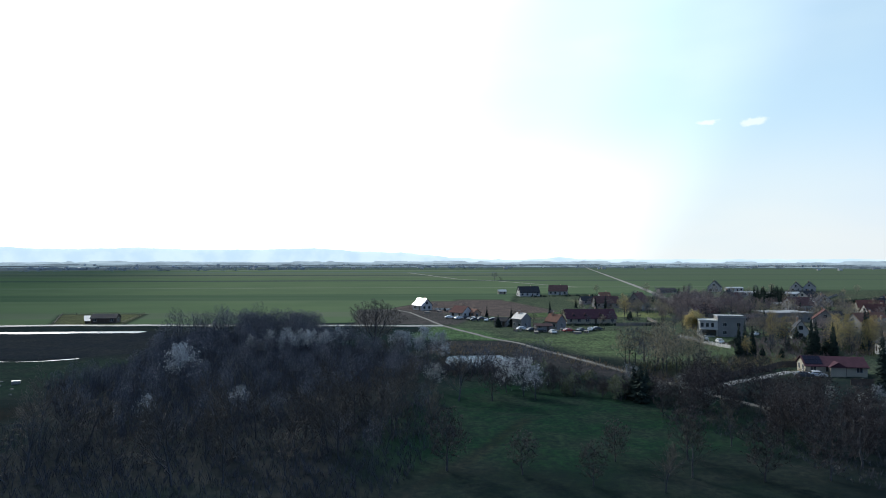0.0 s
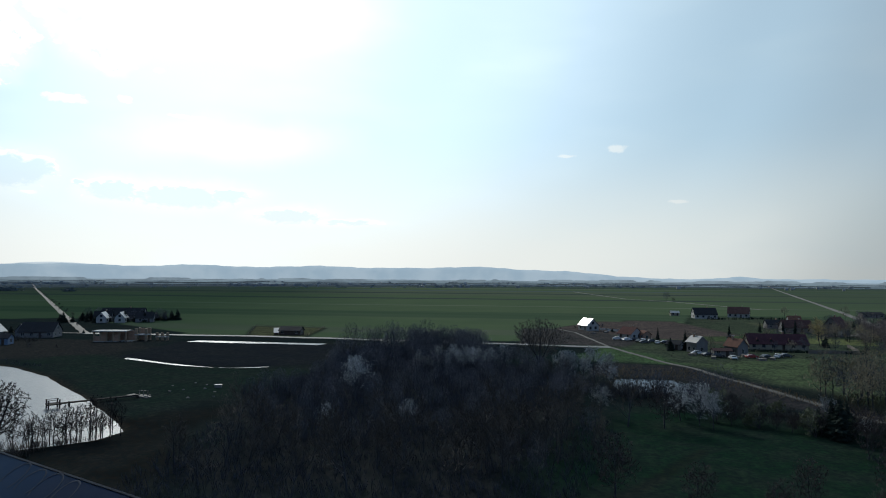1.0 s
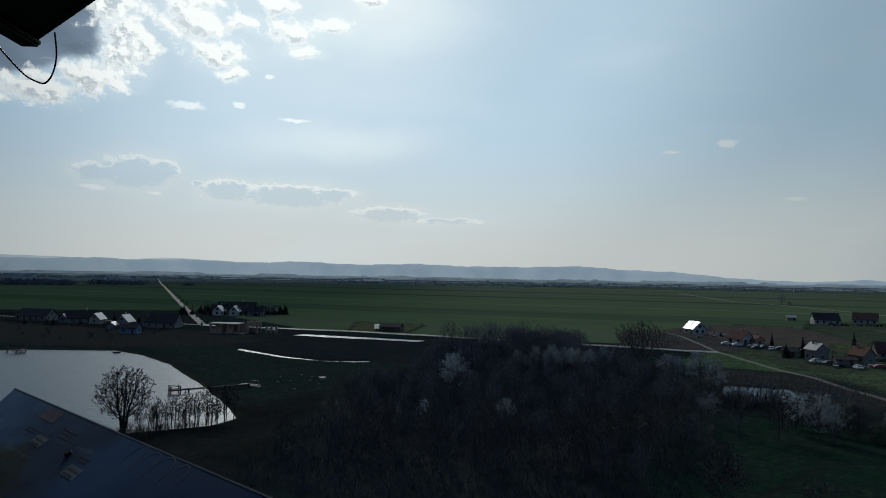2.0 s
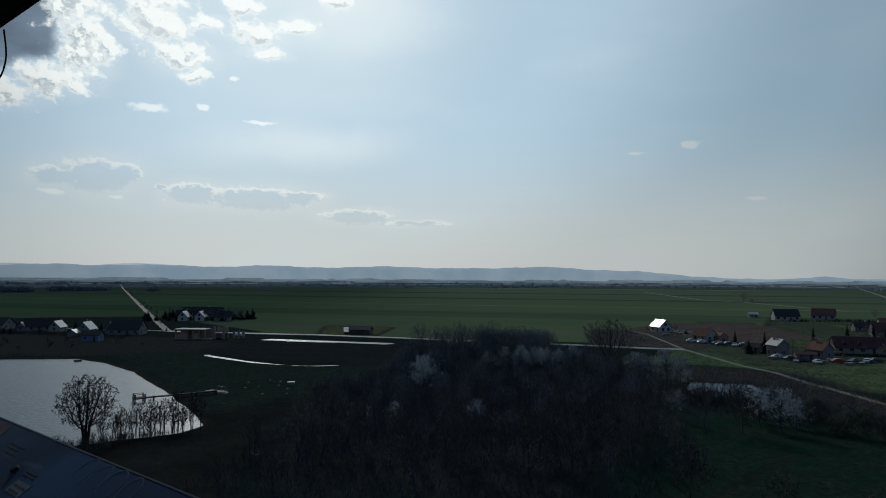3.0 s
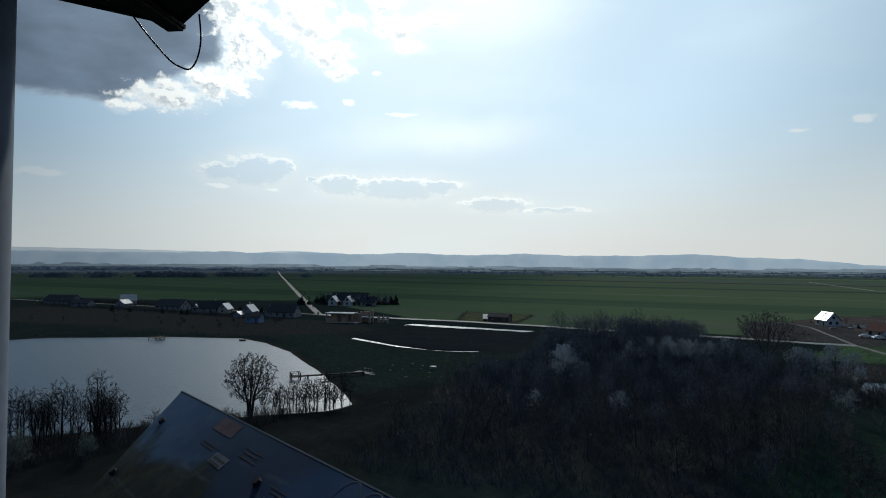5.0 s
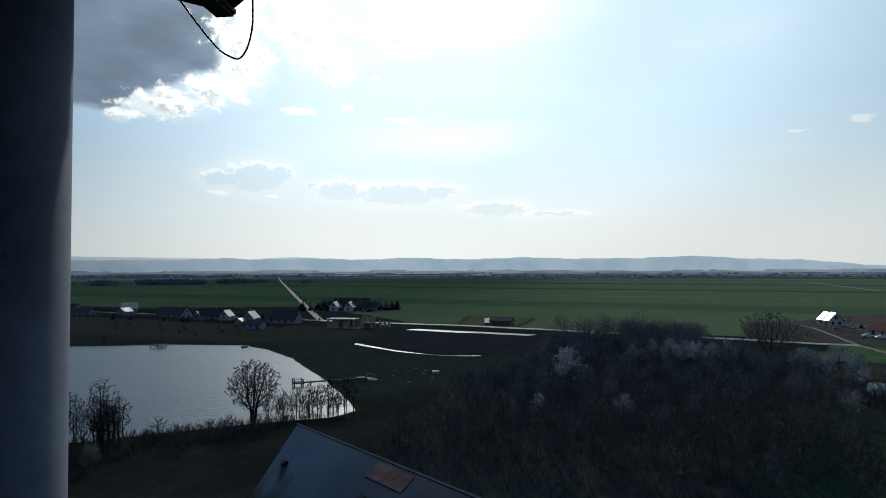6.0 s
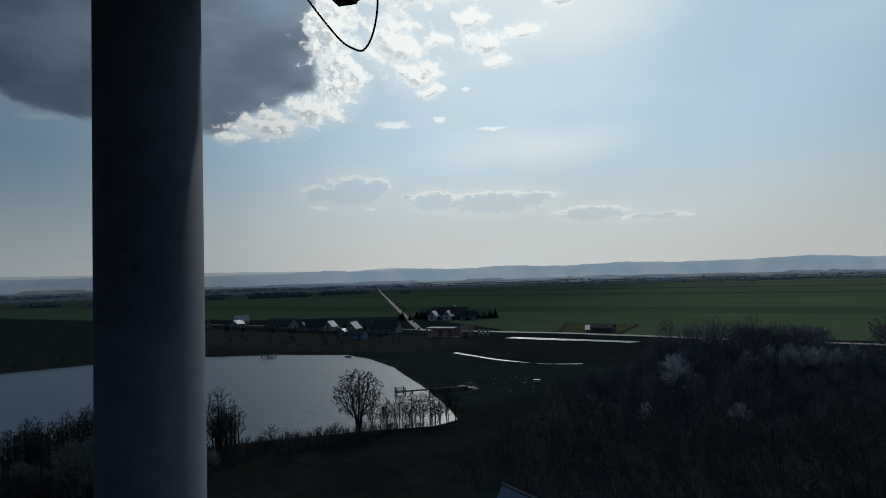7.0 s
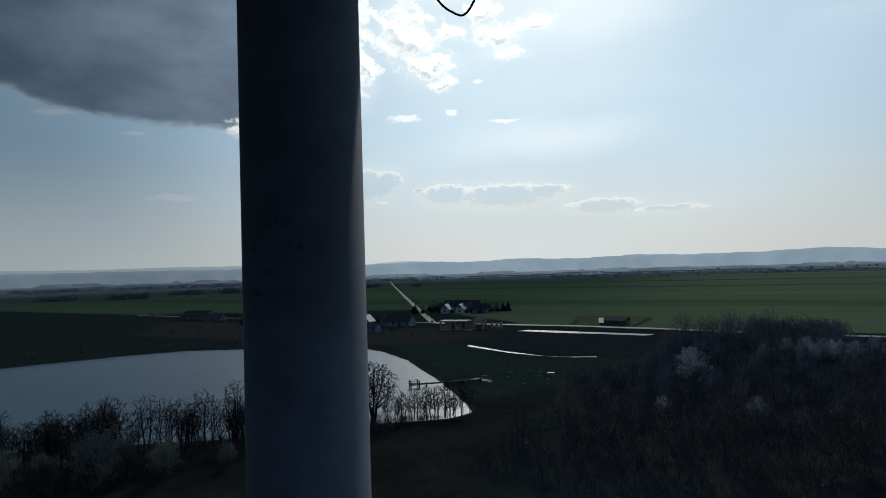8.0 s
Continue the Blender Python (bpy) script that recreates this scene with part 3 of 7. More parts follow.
# water
wm = bpy.data.materials.new("water")
wm.use_nodes = True
k = Net(wm.node_tree)
wb = wm.node_tree.nodes["Principled BSDF"]
wb.inputs["Base Color"].default_value = (0.010, 0.038, 0.070, 1)
wb.inputs["Roughness"].default_value, wb.inputs["IOR"].default_value = 0.30, 1.33
wb.inputs["Specular IOR Level"].default_value = 0.27
wp = wm.node_tree.nodes.new("ShaderNodeNewGeometry").outputs["Position"]
bp = wm.node_tree.nodes.new("ShaderNodeBump")
bp.inputs["Strength"].default_value, bp.inputs["Distance"].default_value = 0.8, 0.16
k.put(bp.inputs["Height"], k.noise(k.vmath("MULTIPLY", wp, (0.7, 1.3, 1.0)), 1.1, 4.0, 0.6))
k.put(wb.inputs["Normal"], bp.outputs[0])


def water(name, poly, level, label):
    cx, cy = sum(p[0] for p in poly) / len(poly), sum(p[1] for p in poly) / len(poly)
    grow = []
    for x, y in poly:
        d = math.hypot(x - cx, y - cy)
        grow.append((x + (x - cx) / d * 2.0, y + (y - cy) / d * 2.0))
    ob = part(name, prism(grow, level - 0.02, level), wm)
    return tagged(ob, label, "water", kind="structure")


water("lake_water", LAKE, -0.42, "still grey lake reflecting the cloudy sky")
water("ditch_water", DITCH_FAR, -0.4, "narrow bright strip of water along a drained pond")
water("ditch_water", DITCH_NEAR, -0.4, "narrow bright strip of water along a drained pond")
water("pond_water", POND, -0.4, "small pond glinting between bare trees")


def ribbon(name, line, wide, mat, label, lift=0.07, category="road"):
    """A road that follows the ground, with a rounded crown and real edges."""
    pts = []
    for (x0, y0), (x1, y1) in zip(line, line[1:]):
        n = max(1, int(math.hypot(x1 - x0, y1 - y0) / 6)) if abs(x0) + abs(y0) < 600 else 8
        pts += [(x0 + (x1 - x0) * i / n, y0 + (y1 - y0) * i / n) for i in range(n)]
    pts.append(line[-1])
    verts, faces = [], []
    for i, (x, y) in enumerate(pts):
        a, b = pts[max(i - 1, 0)], pts[min(i + 1, len(pts) - 1)]
        d = math.hypot(b[0] - a[0], b[1] - a[1])
        ux, uy = -(b[1] - a[1]) / d, (b[0] - a[0]) / d
        jig = 1 + 0.12 * math.sin(i * 1.7) if mat == "dirt_road" else 1
        for s, dz in ((-0.56, -0.12), (-0.5, 0.0), (0.0, 0.05), (0.5, 0.0), (0.56, -0.12)):
            qx, qy = x + ux * wide * s * jig, y + uy * wide * s * jig
            verts.append((qx, qy, height(x, y) + lift + dz))
    for i in range(len(pts) - 1):
        for s in range(4):
            faces.append((i * 5 + s, i * 5 + s + 1, i * 5 + s + 6, i * 5 + s + 5))
    return tagged(soup(name, verts, faces, mat), label, category, kind="structure")


ribbon("road", [(-237, 257), (-204, 261), (-163, 267), (-110, 269), (-42, 268), (0, 268)], 5.0, "asphalt", "straight narrow grey asphalt road between pond and fields")
ribbon("road", [(-520, 226), (-330, 246), (-237, 257)], 3.0, "track", "narrow dark lane behind the lakeside houses")
ribbon("road", [(-237, 257), (-302, 317), (-420, 427), (-1185, 1142), (-1900, 1820)], 3.4, "dirt_road", "pale straight road running out through the fields")
ribbon("field_path", [(0, 268), (15, 230), (25, 211), (38, 174), (48, 149), (52, 136), (60, 118)], 1.7, "track", "narrow brown dirt track past the pond")
ribbon("road", [(52, 136), (66, 146), (82, 157), (96, 160)], 2.1, "lane", "pale paved lane to the red-roofed house", lift=0.09)
ribbon("road", [(112, 356), (145, 407), (184, 601), (451, 2049), (640, 3000)], 4.5, "dirt_road", "pale straight field road running to the horizon")
ribbon("field_path", [(-70, 1330), (20, 900), (66, 830), (130, 640)], 4.0, "dirt_road", "thin pale farm track across green fields")
ribbon("field_path", [(0, 268), (-8, 300), (-17, 335), (-26, 352), (-40, 362)], 1.3, "track", "narrow dirt lane along the ploughed field")

# far land: hills beyond the plain, their pale distance haze put in as glow
hill_mat = bpy.data.materials.new("hills_haze_glow")
hill_mat.use_nodes = True
k = Net(hill_mat.node_tree)
hb = hill_mat.node_tree.nodes["Principled BSDF"]
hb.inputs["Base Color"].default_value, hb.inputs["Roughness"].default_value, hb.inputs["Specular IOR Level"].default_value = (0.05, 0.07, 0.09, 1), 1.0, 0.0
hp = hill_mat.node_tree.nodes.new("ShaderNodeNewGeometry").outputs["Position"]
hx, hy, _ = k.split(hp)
# the glow is dimmed to the west, painting in the large cloud's shade
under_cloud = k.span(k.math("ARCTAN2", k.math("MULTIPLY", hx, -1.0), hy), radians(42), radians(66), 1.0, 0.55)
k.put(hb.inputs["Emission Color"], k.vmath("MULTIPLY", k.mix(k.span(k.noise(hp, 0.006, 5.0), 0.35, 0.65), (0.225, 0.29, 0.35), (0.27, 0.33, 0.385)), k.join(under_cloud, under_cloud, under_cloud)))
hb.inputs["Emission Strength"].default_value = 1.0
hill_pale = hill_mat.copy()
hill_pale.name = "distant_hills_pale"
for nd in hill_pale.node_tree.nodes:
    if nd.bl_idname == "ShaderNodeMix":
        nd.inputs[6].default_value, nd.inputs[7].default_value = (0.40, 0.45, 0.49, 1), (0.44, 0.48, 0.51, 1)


def ring_of_land(name, radius, low, high, colour, label, seed):
    """A far belt of woods and villages at the end of the plain, ragged on top. It glows in the haze's colour."""
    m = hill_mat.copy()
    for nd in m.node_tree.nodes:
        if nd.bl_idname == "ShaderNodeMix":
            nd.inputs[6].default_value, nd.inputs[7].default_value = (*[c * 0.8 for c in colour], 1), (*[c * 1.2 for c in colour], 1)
    r, verts, faces = random.Random(seed), [], []
    n, z, level = 4200, low, low
    for i in range(n + 1):
        a = -80 + 180 * i / n
        if r.random() < 0.03:  # a new wood, hedge or open gap begins
            level = low * 0.5 + (high - low * 0.5) * r.random() ** 1.7
        z += (level - z) * 0.25 + r.gauss(0, (high - low) * 0.05)
        p, q = aim(a, 0) * radius, aim(a, 0) * (radius + 60)
        verts += [(p.x, p.y, -2), (p.x, p.y, max(low * 0.6, z)), (q.x, q.y, max(low * 0.6, z) * 0.9), (q.x, q.y, -2)]
    for i in range(n):
        for s in range(3):
            faces.append((i * 4 + s, i * 4 + 4 + s, i * 4 + 5 + s, i * 4 + 1 + s))
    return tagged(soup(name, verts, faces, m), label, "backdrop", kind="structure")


def crest(a):
    """The near hills' height over the horizon, in degrees, by azimuth."""
    keys = [(-75, 0.1), (-20, 0.02), (-12.5, 0.02), (-10.1, 0.2), (-7.5, 0.0), (-4, 0.0), (-0.7, 0.2), (3.7, 0.62), (7.8, 0.72), (10.6, 0.98), (15.5, 0.83), (20.4, 0.8), (25.3, 0.95), (30.1, 0.77), (34.9, 0.95),
            (39.4, 0.77), (43.8, 0.93), (47.8, 0.8), (50.5, 0.92), (53.5, 0.78), (60, 0.72), (68, 0.78), (95, 0.7)]
    return float(np.interp(a, [q[0] for q in keys], [q[1] for q in keys])) + 0.022 * math.sin(a * 2.3) + 0.018 * math.sin(a * 5.1 + 1) + 0.012 * math.sin(a * 13)


def far_crest(a):
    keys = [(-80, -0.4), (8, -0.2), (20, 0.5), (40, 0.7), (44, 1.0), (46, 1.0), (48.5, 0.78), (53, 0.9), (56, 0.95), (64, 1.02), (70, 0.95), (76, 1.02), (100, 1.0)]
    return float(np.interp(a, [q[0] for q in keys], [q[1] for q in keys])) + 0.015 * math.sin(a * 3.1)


def hills(name, radius, rise, mat, label):
    verts, faces = [], []
    n = 340
    for i in range(n + 1):
        a = -80 + 180 * i / n
        p = aim(a, 0) * radius
        q = aim(a, 0) * (radius + 180)
        z = 27 + radius * math.tan(radians(rise(a)))
        verts += [(p.x, p.y, -3), (p.x * 1.006, p.y * 1.006, z * 0.6), (p.x * 1.015, p.y * 1.015, z), (q.x, q.y, -3)]
    for i in range(n):
        for s in range(3):
            faces.append((i * 4 + s, i * 4 + 4 + s, i * 4 + 5 + s, i * 4 + 1 + s))
    return tagged(soup(name, verts, faces, mat, smooth=True), label, "backdrop", kind="structure")


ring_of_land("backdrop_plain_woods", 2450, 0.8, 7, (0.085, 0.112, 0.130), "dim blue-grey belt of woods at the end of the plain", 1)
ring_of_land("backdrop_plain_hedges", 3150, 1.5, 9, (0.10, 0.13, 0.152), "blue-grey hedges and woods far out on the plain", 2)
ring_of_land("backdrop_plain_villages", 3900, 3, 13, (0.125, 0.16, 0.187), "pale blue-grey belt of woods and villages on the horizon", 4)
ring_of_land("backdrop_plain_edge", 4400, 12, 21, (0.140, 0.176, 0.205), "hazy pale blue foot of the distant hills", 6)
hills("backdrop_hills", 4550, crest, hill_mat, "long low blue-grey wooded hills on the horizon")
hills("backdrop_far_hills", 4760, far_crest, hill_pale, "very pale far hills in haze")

# ---------------------------------------------------------------- the lookout tower
# tower frame: x along the railing, y inwards from the outer columns, the first column at its origin
SPAN, EAVE, DECK, ROOF = 4.0, 0.80, 25.38, 28.08




def column(at):
    ob = empty("steel_column", "thick dark blue-grey painted round steel column", "column", "columns of the lookout tower", at)
    bm = bmesh.new()
    bmesh.ops.create_cone(bm, cap_ends=True, segments=48, radius1=0.11, radius2=0.11, depth=ROOF + 0.35)
    bmesh.ops.translate(bm, vec=(0, 0, (ROOF + 0.35) / 2 - 0.3), verts=bm.verts)
    for fc in bm.faces:
        fc.smooth = len(fc.verts) == 4
    part("shaft", bm, "steel", ob)
    bm = bmesh.new()
    bmesh.ops.create_cone(bm, cap_ends=True, segments=24, radius1=0.24, radius2=0.24, depth=0.03)
    bmesh.ops.translate(bm, vec=(0, 0, 0.25), verts=bm.verts)
    part("base_plate", bm, "steel", ob)
    return ob


def tower_point(x, y, z=0.0):
    return Vector((-2.544, 1.078, 0)) + Vector((0.943, -0.333, 0)) * x + Vector((-0.333, -0.943, 0)) * y + Vector((0, 0, z))


cols = []
for sx, sy in ((0, 0), (SPAN, 0), (0, SPAN), (SPAN, SPAN)):
    p = tower_point(sx, sy)
    cols.append(column(Matrix.Translation(p)) if not cols else copy_thing(cols[0], Matrix.Translation(p)))

# faint handwriting on the column, facing into the tower: plain strokes
facing = math.atan2(0.347 - 1.078, -1.559 + 2.544)
pen = random.Random(4)
for z, a0, words in ((27.057, 0.70, (4, 4)), (27.016, 0.92, (4, 5, 4)), (26.974, 0.66, (4,)), (26.940, 0.95, (5, 8)), (26.910, 0.95, (3,))):
    a = facing - a0
    for n in words:
        verts, faces = [], []
        for s in range(n):  # short slanted pen strokes wrapped round the shaft
            hg, lean_ = pen.uniform(0.009, 0.015), pen.uniform(-0.03, 0.05)
            q = len(verts)
            for u_, dz in ((0.0, -hg / 2), (0.016, -hg / 2), (0.016 + lean_, hg / 2), (lean_, hg / 2)):
                for rr in (0.1095, 0.1103):
                    verts.append((math.cos(a + u_) * rr, math.sin(a + u_) * rr, z + dz))
            faces += [(q + 1, q + 3, q + 5, q + 7), (q, q + 6, q + 4, q + 2)] + [(q + 2 * m_, q + 2 * ((m_ + 1) % 4), q + 2 * ((m_ + 1) % 4) + 1, q + 2 * m_ + 1) for m_ in range(4)]
            if pen.random() < 0.6:  # a short cross stroke
                q, up_ = len(verts), pen.choice((-0.4, 0.0, 0.4)) * hg
                for u_, dz in ((0.0, up_ - 0.001), (0.05, up_ - 0.001), (0.05, up_ + 0.001), (0.0, up_ + 0.001)):
                    for rr in (0.1095, 0.1103):
                        verts.append((math.cos(a + u_) * rr, math.sin(a + u_) * rr, z + dz))
                faces += [(q + 1, q + 3, q + 5, q + 7), (q, q + 6, q + 4, q + 2)] + [(q + 2 * m_, q + 2 * ((m_ + 1) % 4), q + 2 * ((m_ + 1) % 4) + 1, q + 2 * m_ + 1) for m_ in range(4)]
            a += pen.uniform(0.05, 0.075)
        tagged(soup("handwriting", verts, faces, "faint_ink", cols[0]), "faint pen scribble")
        a += 0.05

# deck and roof
deck = empty("lookout_deck", "plain grey steel deck of the lookout tower", "deck", at=Matrix.Translation((0, 0, 0)), kind="structure")
q = [tower_point(a, b) for a, b in ((-0.25, -0.25), (SPAN + 0.25, -0.25), (SPAN + 0.25, SPAN + 0.25), (-0.25, SPAN + 0.25))]
part("deck_plate", prism([(v.x, v.y) for v in q], DECK - 0.12, DECK), "deck", deck)
roof = empty("tower_roof", "dark square roof of the lookout tower seen from below", "roof")
lo, hi = -EAVE, SPAN + EAVE
eave = [tower_point(a, b) for a, b in ((lo, lo), (hi, lo), (hi, hi), (lo, hi))]
part("soffit", prism([(v.x, v.y) for v in eave], ROOF + 0.012, ROOF + 0.04), "soffit", roof)
bm = bmesh.new()
ring = [bm.verts.new((v.x, v.y, ROOF + 0.10)) for v in eave]
top = bm.verts.new(tower_point(SPAN / 2, SPAN / 2, ROOF + 1.7))
for i in range(4):
    bm.faces.new((ring[i], ring[(i + 1) % 4], top))
bm.faces.new(ring[::-1])
bmesh.ops.recalc_face_normals(bm, faces=bm.faces)
part("roof_covering", bm, "roof_brown", roof)
for i in range(4):
    a, b = eave[i], eave[(i + 1) % 4]
    d = (b - a).normalized()
    nrm = Vector((d.y, -d.x, 0)) * (1 if (a - tower_point(2, 2)).dot(Vector((d.y, -d.x, 0))) > 0 else -1)
    out = [a - d * 0.02, b + d * 0.02, b + d * 0.02 + nrm * 0.028, a - d * 0.02 + nrm * 0.028]
    part("fascia", prism([(v.x, v.y) for v in out], ROOF + 0.005, ROOF + 0.15), "soffit", roof)
# hip rafter ends under the corners
for sx, sy, gx_, gy_ in ((lo, lo, 1, 1), (hi, lo, -1, 1), (hi, hi, -1, -1), (lo, hi, 1, -1)):
    c0, c1 = tower_point(sx + gx_ * -0.01, sy + gy_ * -0.01), tower_point(sx + gx_ * 0.85, sy + gy_ * 0.85)
    d = (c1 - c0).normalized()
    s = Vector((-d.y, d.x, 0)) * 0.05
    bm = prism([(v.x, v.y) for v in (c0 + s, c0 - s, c1 - s, c1 + s)], ROOF - 0.028, ROOF + 0.012)
    bmesh.ops.bevel(bm, geom=[e for e in bm.edges], offset=0.012, segments=2, affect="EDGES")
    part("hip_rafter", bm, "wood_dark", roof)
# loose cable hanging in a loop from the eave corner
verts, faces = [], []
knots = [Vector(p) for p in ((-3.126, 1.944, 28.097), (-3.116, 2.027, 28.016), (-3.101, 2.118, 27.937), (-3.084, 2.167, 27.912), (-3.063, 2.204, 27.908), (-3.015, 2.207, 27.949), (-2.949, 2.176, 28.022), (-2.861, 2.098, 28.098))]
curve_pts = []
for i in range(len(knots) - 1):
    p0, p1, p2, p3 = knots[max(i - 1, 0)], knots[i], knots[i + 1], knots[min(i + 2, len(knots) - 1)]
    for t in (0, 0.25, 0.5, 0.75):
        curve_pts.append(0.5 * ((2 * p1) + (p2 - p0) * t + (2 * p0 - 5 * p1 + 4 * p2 - p3) * t * t + (3 * p1 - p0 - 3 * p2 + p3) * t ** 3))
curve_pts.append(knots[-1])
tube(curve_pts, [0.0042] * len(curve_pts), 8, verts, faces)
tagged(soup("cable", verts, faces, "cable", smooth=True), "thin black cable hanging in a loop from the roof corner", "cable")

# ---------------------------------------------------------------- panorama board on the railing
U = Vector((0.943, -0.333, 0.0)).normalized()
N = Vector((-0.193, -0.526, 0.828)).normalized()
N = (N - U * N.dot(U)).normalized()
D = U.cross(N).normalized()
D = D if D.z < 0 else -D
BOARD = Matrix((( U.x, D.x, N.x, -1.703), (U.y, D.y, N.y, 1.185), (U.z, D.z, N.z, 26.681), (0, 0, 0, 1)))
board = empty("panorama_board", "tilted printed panorama board with bolts, blue sky picture and small captions", "information board", at=BOARD)
bm_mat = bpy.data.materials.new("panorama_print")
bm_mat.use_nodes = True
k = Net(bm_mat.node_tree)
bb = bm_mat.node_tree.nodes["Principled BSDF"]
co = bm_mat.node_tree.nodes.new("ShaderNodeTexCoord").outputs["Object"]
ox, oy, _ = k.split(co)
warp = k.vmath("ADD", co, k.vmath("MULTIPLY", k.vmath("SUBTRACT", k.noise(co, 6.0, 5.0, out=1), (0.5, 0.5, 0.5)), (0.25, 0.25, 0.0)))
wx, wy, _ = k.split(warp)
puffs = k.span(k.noise(k.vmath("MULTIPLY", warp, (2.6, 5.0, 1.0)), 1.3, 7.0, 0.55), 0.42, 0.68)
sky_print = k.mix(k.span(wx, 0.10, 0.46), (0.155, 0.24, 0.37), (0.04, 0.075, 0.14))
sky_print = k.mix(k.math("MULTIPLY", puffs, k.span(wx, 0.55, 0.2, 0.15, 0.7)), sky_print, (0.23, 0.285, 0.355))
dome = k.vmath("LENGTH", k.vmath("MULTIPLY", k.vmath("SUBTRACT", co, (0.84, 0.09, 0.0)), (1.0, 1.4, 0.0)), out=1)
sky_print = k.mix(k.span(k.math("ADD", dome, k.math("MULTIPLY", k.noise(co, 9.0, 4.0), 0.06)), 0.25, 0.17), sky_print, (0.085, 0.15, 0.265))
sky_print = k.mix(k.span(wx, 0.75, 1.0), sky_print, (0.038, 0.085, 0.175))
sky_print = k.vmath("MULTIPLY", sky_print, (0.30, 0.48, 0.64))
landp = k.mix(k.span(k.noise(warp, 18.0, 6.0), 0.35, 0.7), (0.007, 0.010, 0.008), (0.034, 0.04, 0.022))
picture = k.mix(k.math("MULTIPLY", k.span(wy, 0.105, 0.15), k.span(wx, 0.68, 0.5)), sky_print, landp)
smear = k.span(k.noise(k.vmath("MULTIPLY", co, (3.0, 22.0, 1.0)), 1.2, 4.0, 0.6), 0.58, 0.72, 0.0, 0.3)
picture = k.mix(smear, picture, (0.17, 0.215, 0.27))
worn = k.span(k.noise(co, 24.0, 7.0, 0.72), 0.60, 0.72, 0.0, 0.18)
k.put(bb.inputs["Base Color"], k.mix(worn, picture, (0.09, 0.11, 0.14)))
k.put(bb.inputs["Roughness"], k.span(k.noise(co, 9.0, 5.0), 0.3, 0.7, 0.35, 0.6))
bb.inputs["Specular IOR Level"].default_value = 0.12
LB, HB, INSET = 2.49, 0.62, 0.34
part("panel", prism([(0, 0), (LB, 0), (LB - INSET, HB), (INSET, HB)], -0.006, 0.0), bm_mat, board)
part("edge_strip", prism([(-0.003, -0.004), (LB + 0.003, -0.004), (LB + 0.003, -0.001), (-0.003, -0.001)], -0.010, 0.0005), "steel", board)
def local(p):
    return BOARD.inverted() @ Vector(p)


bolt_at = [local(p) for p in ((-1.643, 1.101, 26.632), (-1.624, 0.979, 26.559), (-1.163, 0.932, 26.636))]
bolt_at += [Vector((LB - b.x, b.y, 0)) for b in bolt_at] + [Vector((INSET + 0.1, HB - 0.05, 0)), Vector((LB - INSET - 0.1, HB - 0.05, 0))]
for b in bolt_at:
    bm = bmesh.new()
    bmesh.ops.create_cone(bm, cap_ends=True, segments=6, radius1=0.0085, radius2=0.007, depth=0.006)
    bmesh.ops.translate(bm, vec=(b.x, b.y, 0.003), verts=bm.verts)
    part("bolt", bm, "rubber", board, "black hexagonal bolt head")
# captions and a label, as plain bars
red = material("faded_red_print", (0.085, 0.052, 0.066), 0.5, vary=0.2)
scrawl = material("worn_scratch", (0.032, 0.062, 0.118), 0.5, vary=0.2)
pale = material("pale_print", (0.10, 0.125, 0.165), 0.5, vary=0.2)
for x, y, wd, hg, mt in ((0.298, 0.005, 0.095, 0.031, red), (0.318, 0.062, 0.085, 0.0025, "ink"), (0.318, 0.069, 0.06, 0.0025, "ink"), (0.402, 0.068, 0.062, 0.024, pale), (0.468, 0.034, 0.075, 0.0025, "ink"),
                         (0.47, 0.042, 0.06, 0.0025, "ink"), (0.475, 0.052, 0.065, 0.0025, "ink"), (0.635, 0.066, 0.05, 0.0025, "ink"), (0.64, 0.073, 0.045, 0.0025, "ink"), (0.642, 0.086, 0.06, 0.025, pale),
                         (0.95, 0.13, 0.09, 0.003, "ink"), (0.95, 0.138, 0.07, 0.003, "ink"), (1.2, 0.16, 0.05, 0.035, pale), (1.55, 0.1, 0.09, 0.003, "ink"), (1.8, 0.15, 0.05, 0.035, pale)):
    part("caption", prism([(x, y), (x + wd, y), (x + wd, y + hg), (x, y + hg)], 0.0, 0.0006), mt, board)
    if mt is pale:
        part("caption", prism([(x + 0.006, y + 0.008), (x + wd - 0.006, y + 0.008), (x + wd - 0.006, y + 0.012), (x + 0.006, y + 0.012)], 0.0006, 0.001), "ink", board)
        part("caption", prism([(x + 0.006, y + 0.018), (x + wd - 0.012, y + 0.018), (x + wd - 0.012, y + 0.022), (x + 0.006, y + 0.022)], 0.0006, 0.001), "ink", board)
# pale scrawled loops on the print
for cx, cy, rx_, ry_ in ((0.795, 0.03, 0.022, 0.03), (0.85, 0.03, 0.024, 0.028), (0.90, 0.03, 0.026, 0.03), (0.955, 0.028, 0.02, 0.026)):
    verts, faces = [], []
    tube([(cx + rx_ * math.cos(a * 0.35), cy - ry_ * math.sin(a * 0.35), 0.0) for a in range(-2, 12)], [0.0016] * 14, 6, verts, faces)
    soup("scrawl", [(x, y, 0.0002 + z * 0.12) for x, y, z in verts], faces, scrawl, board)
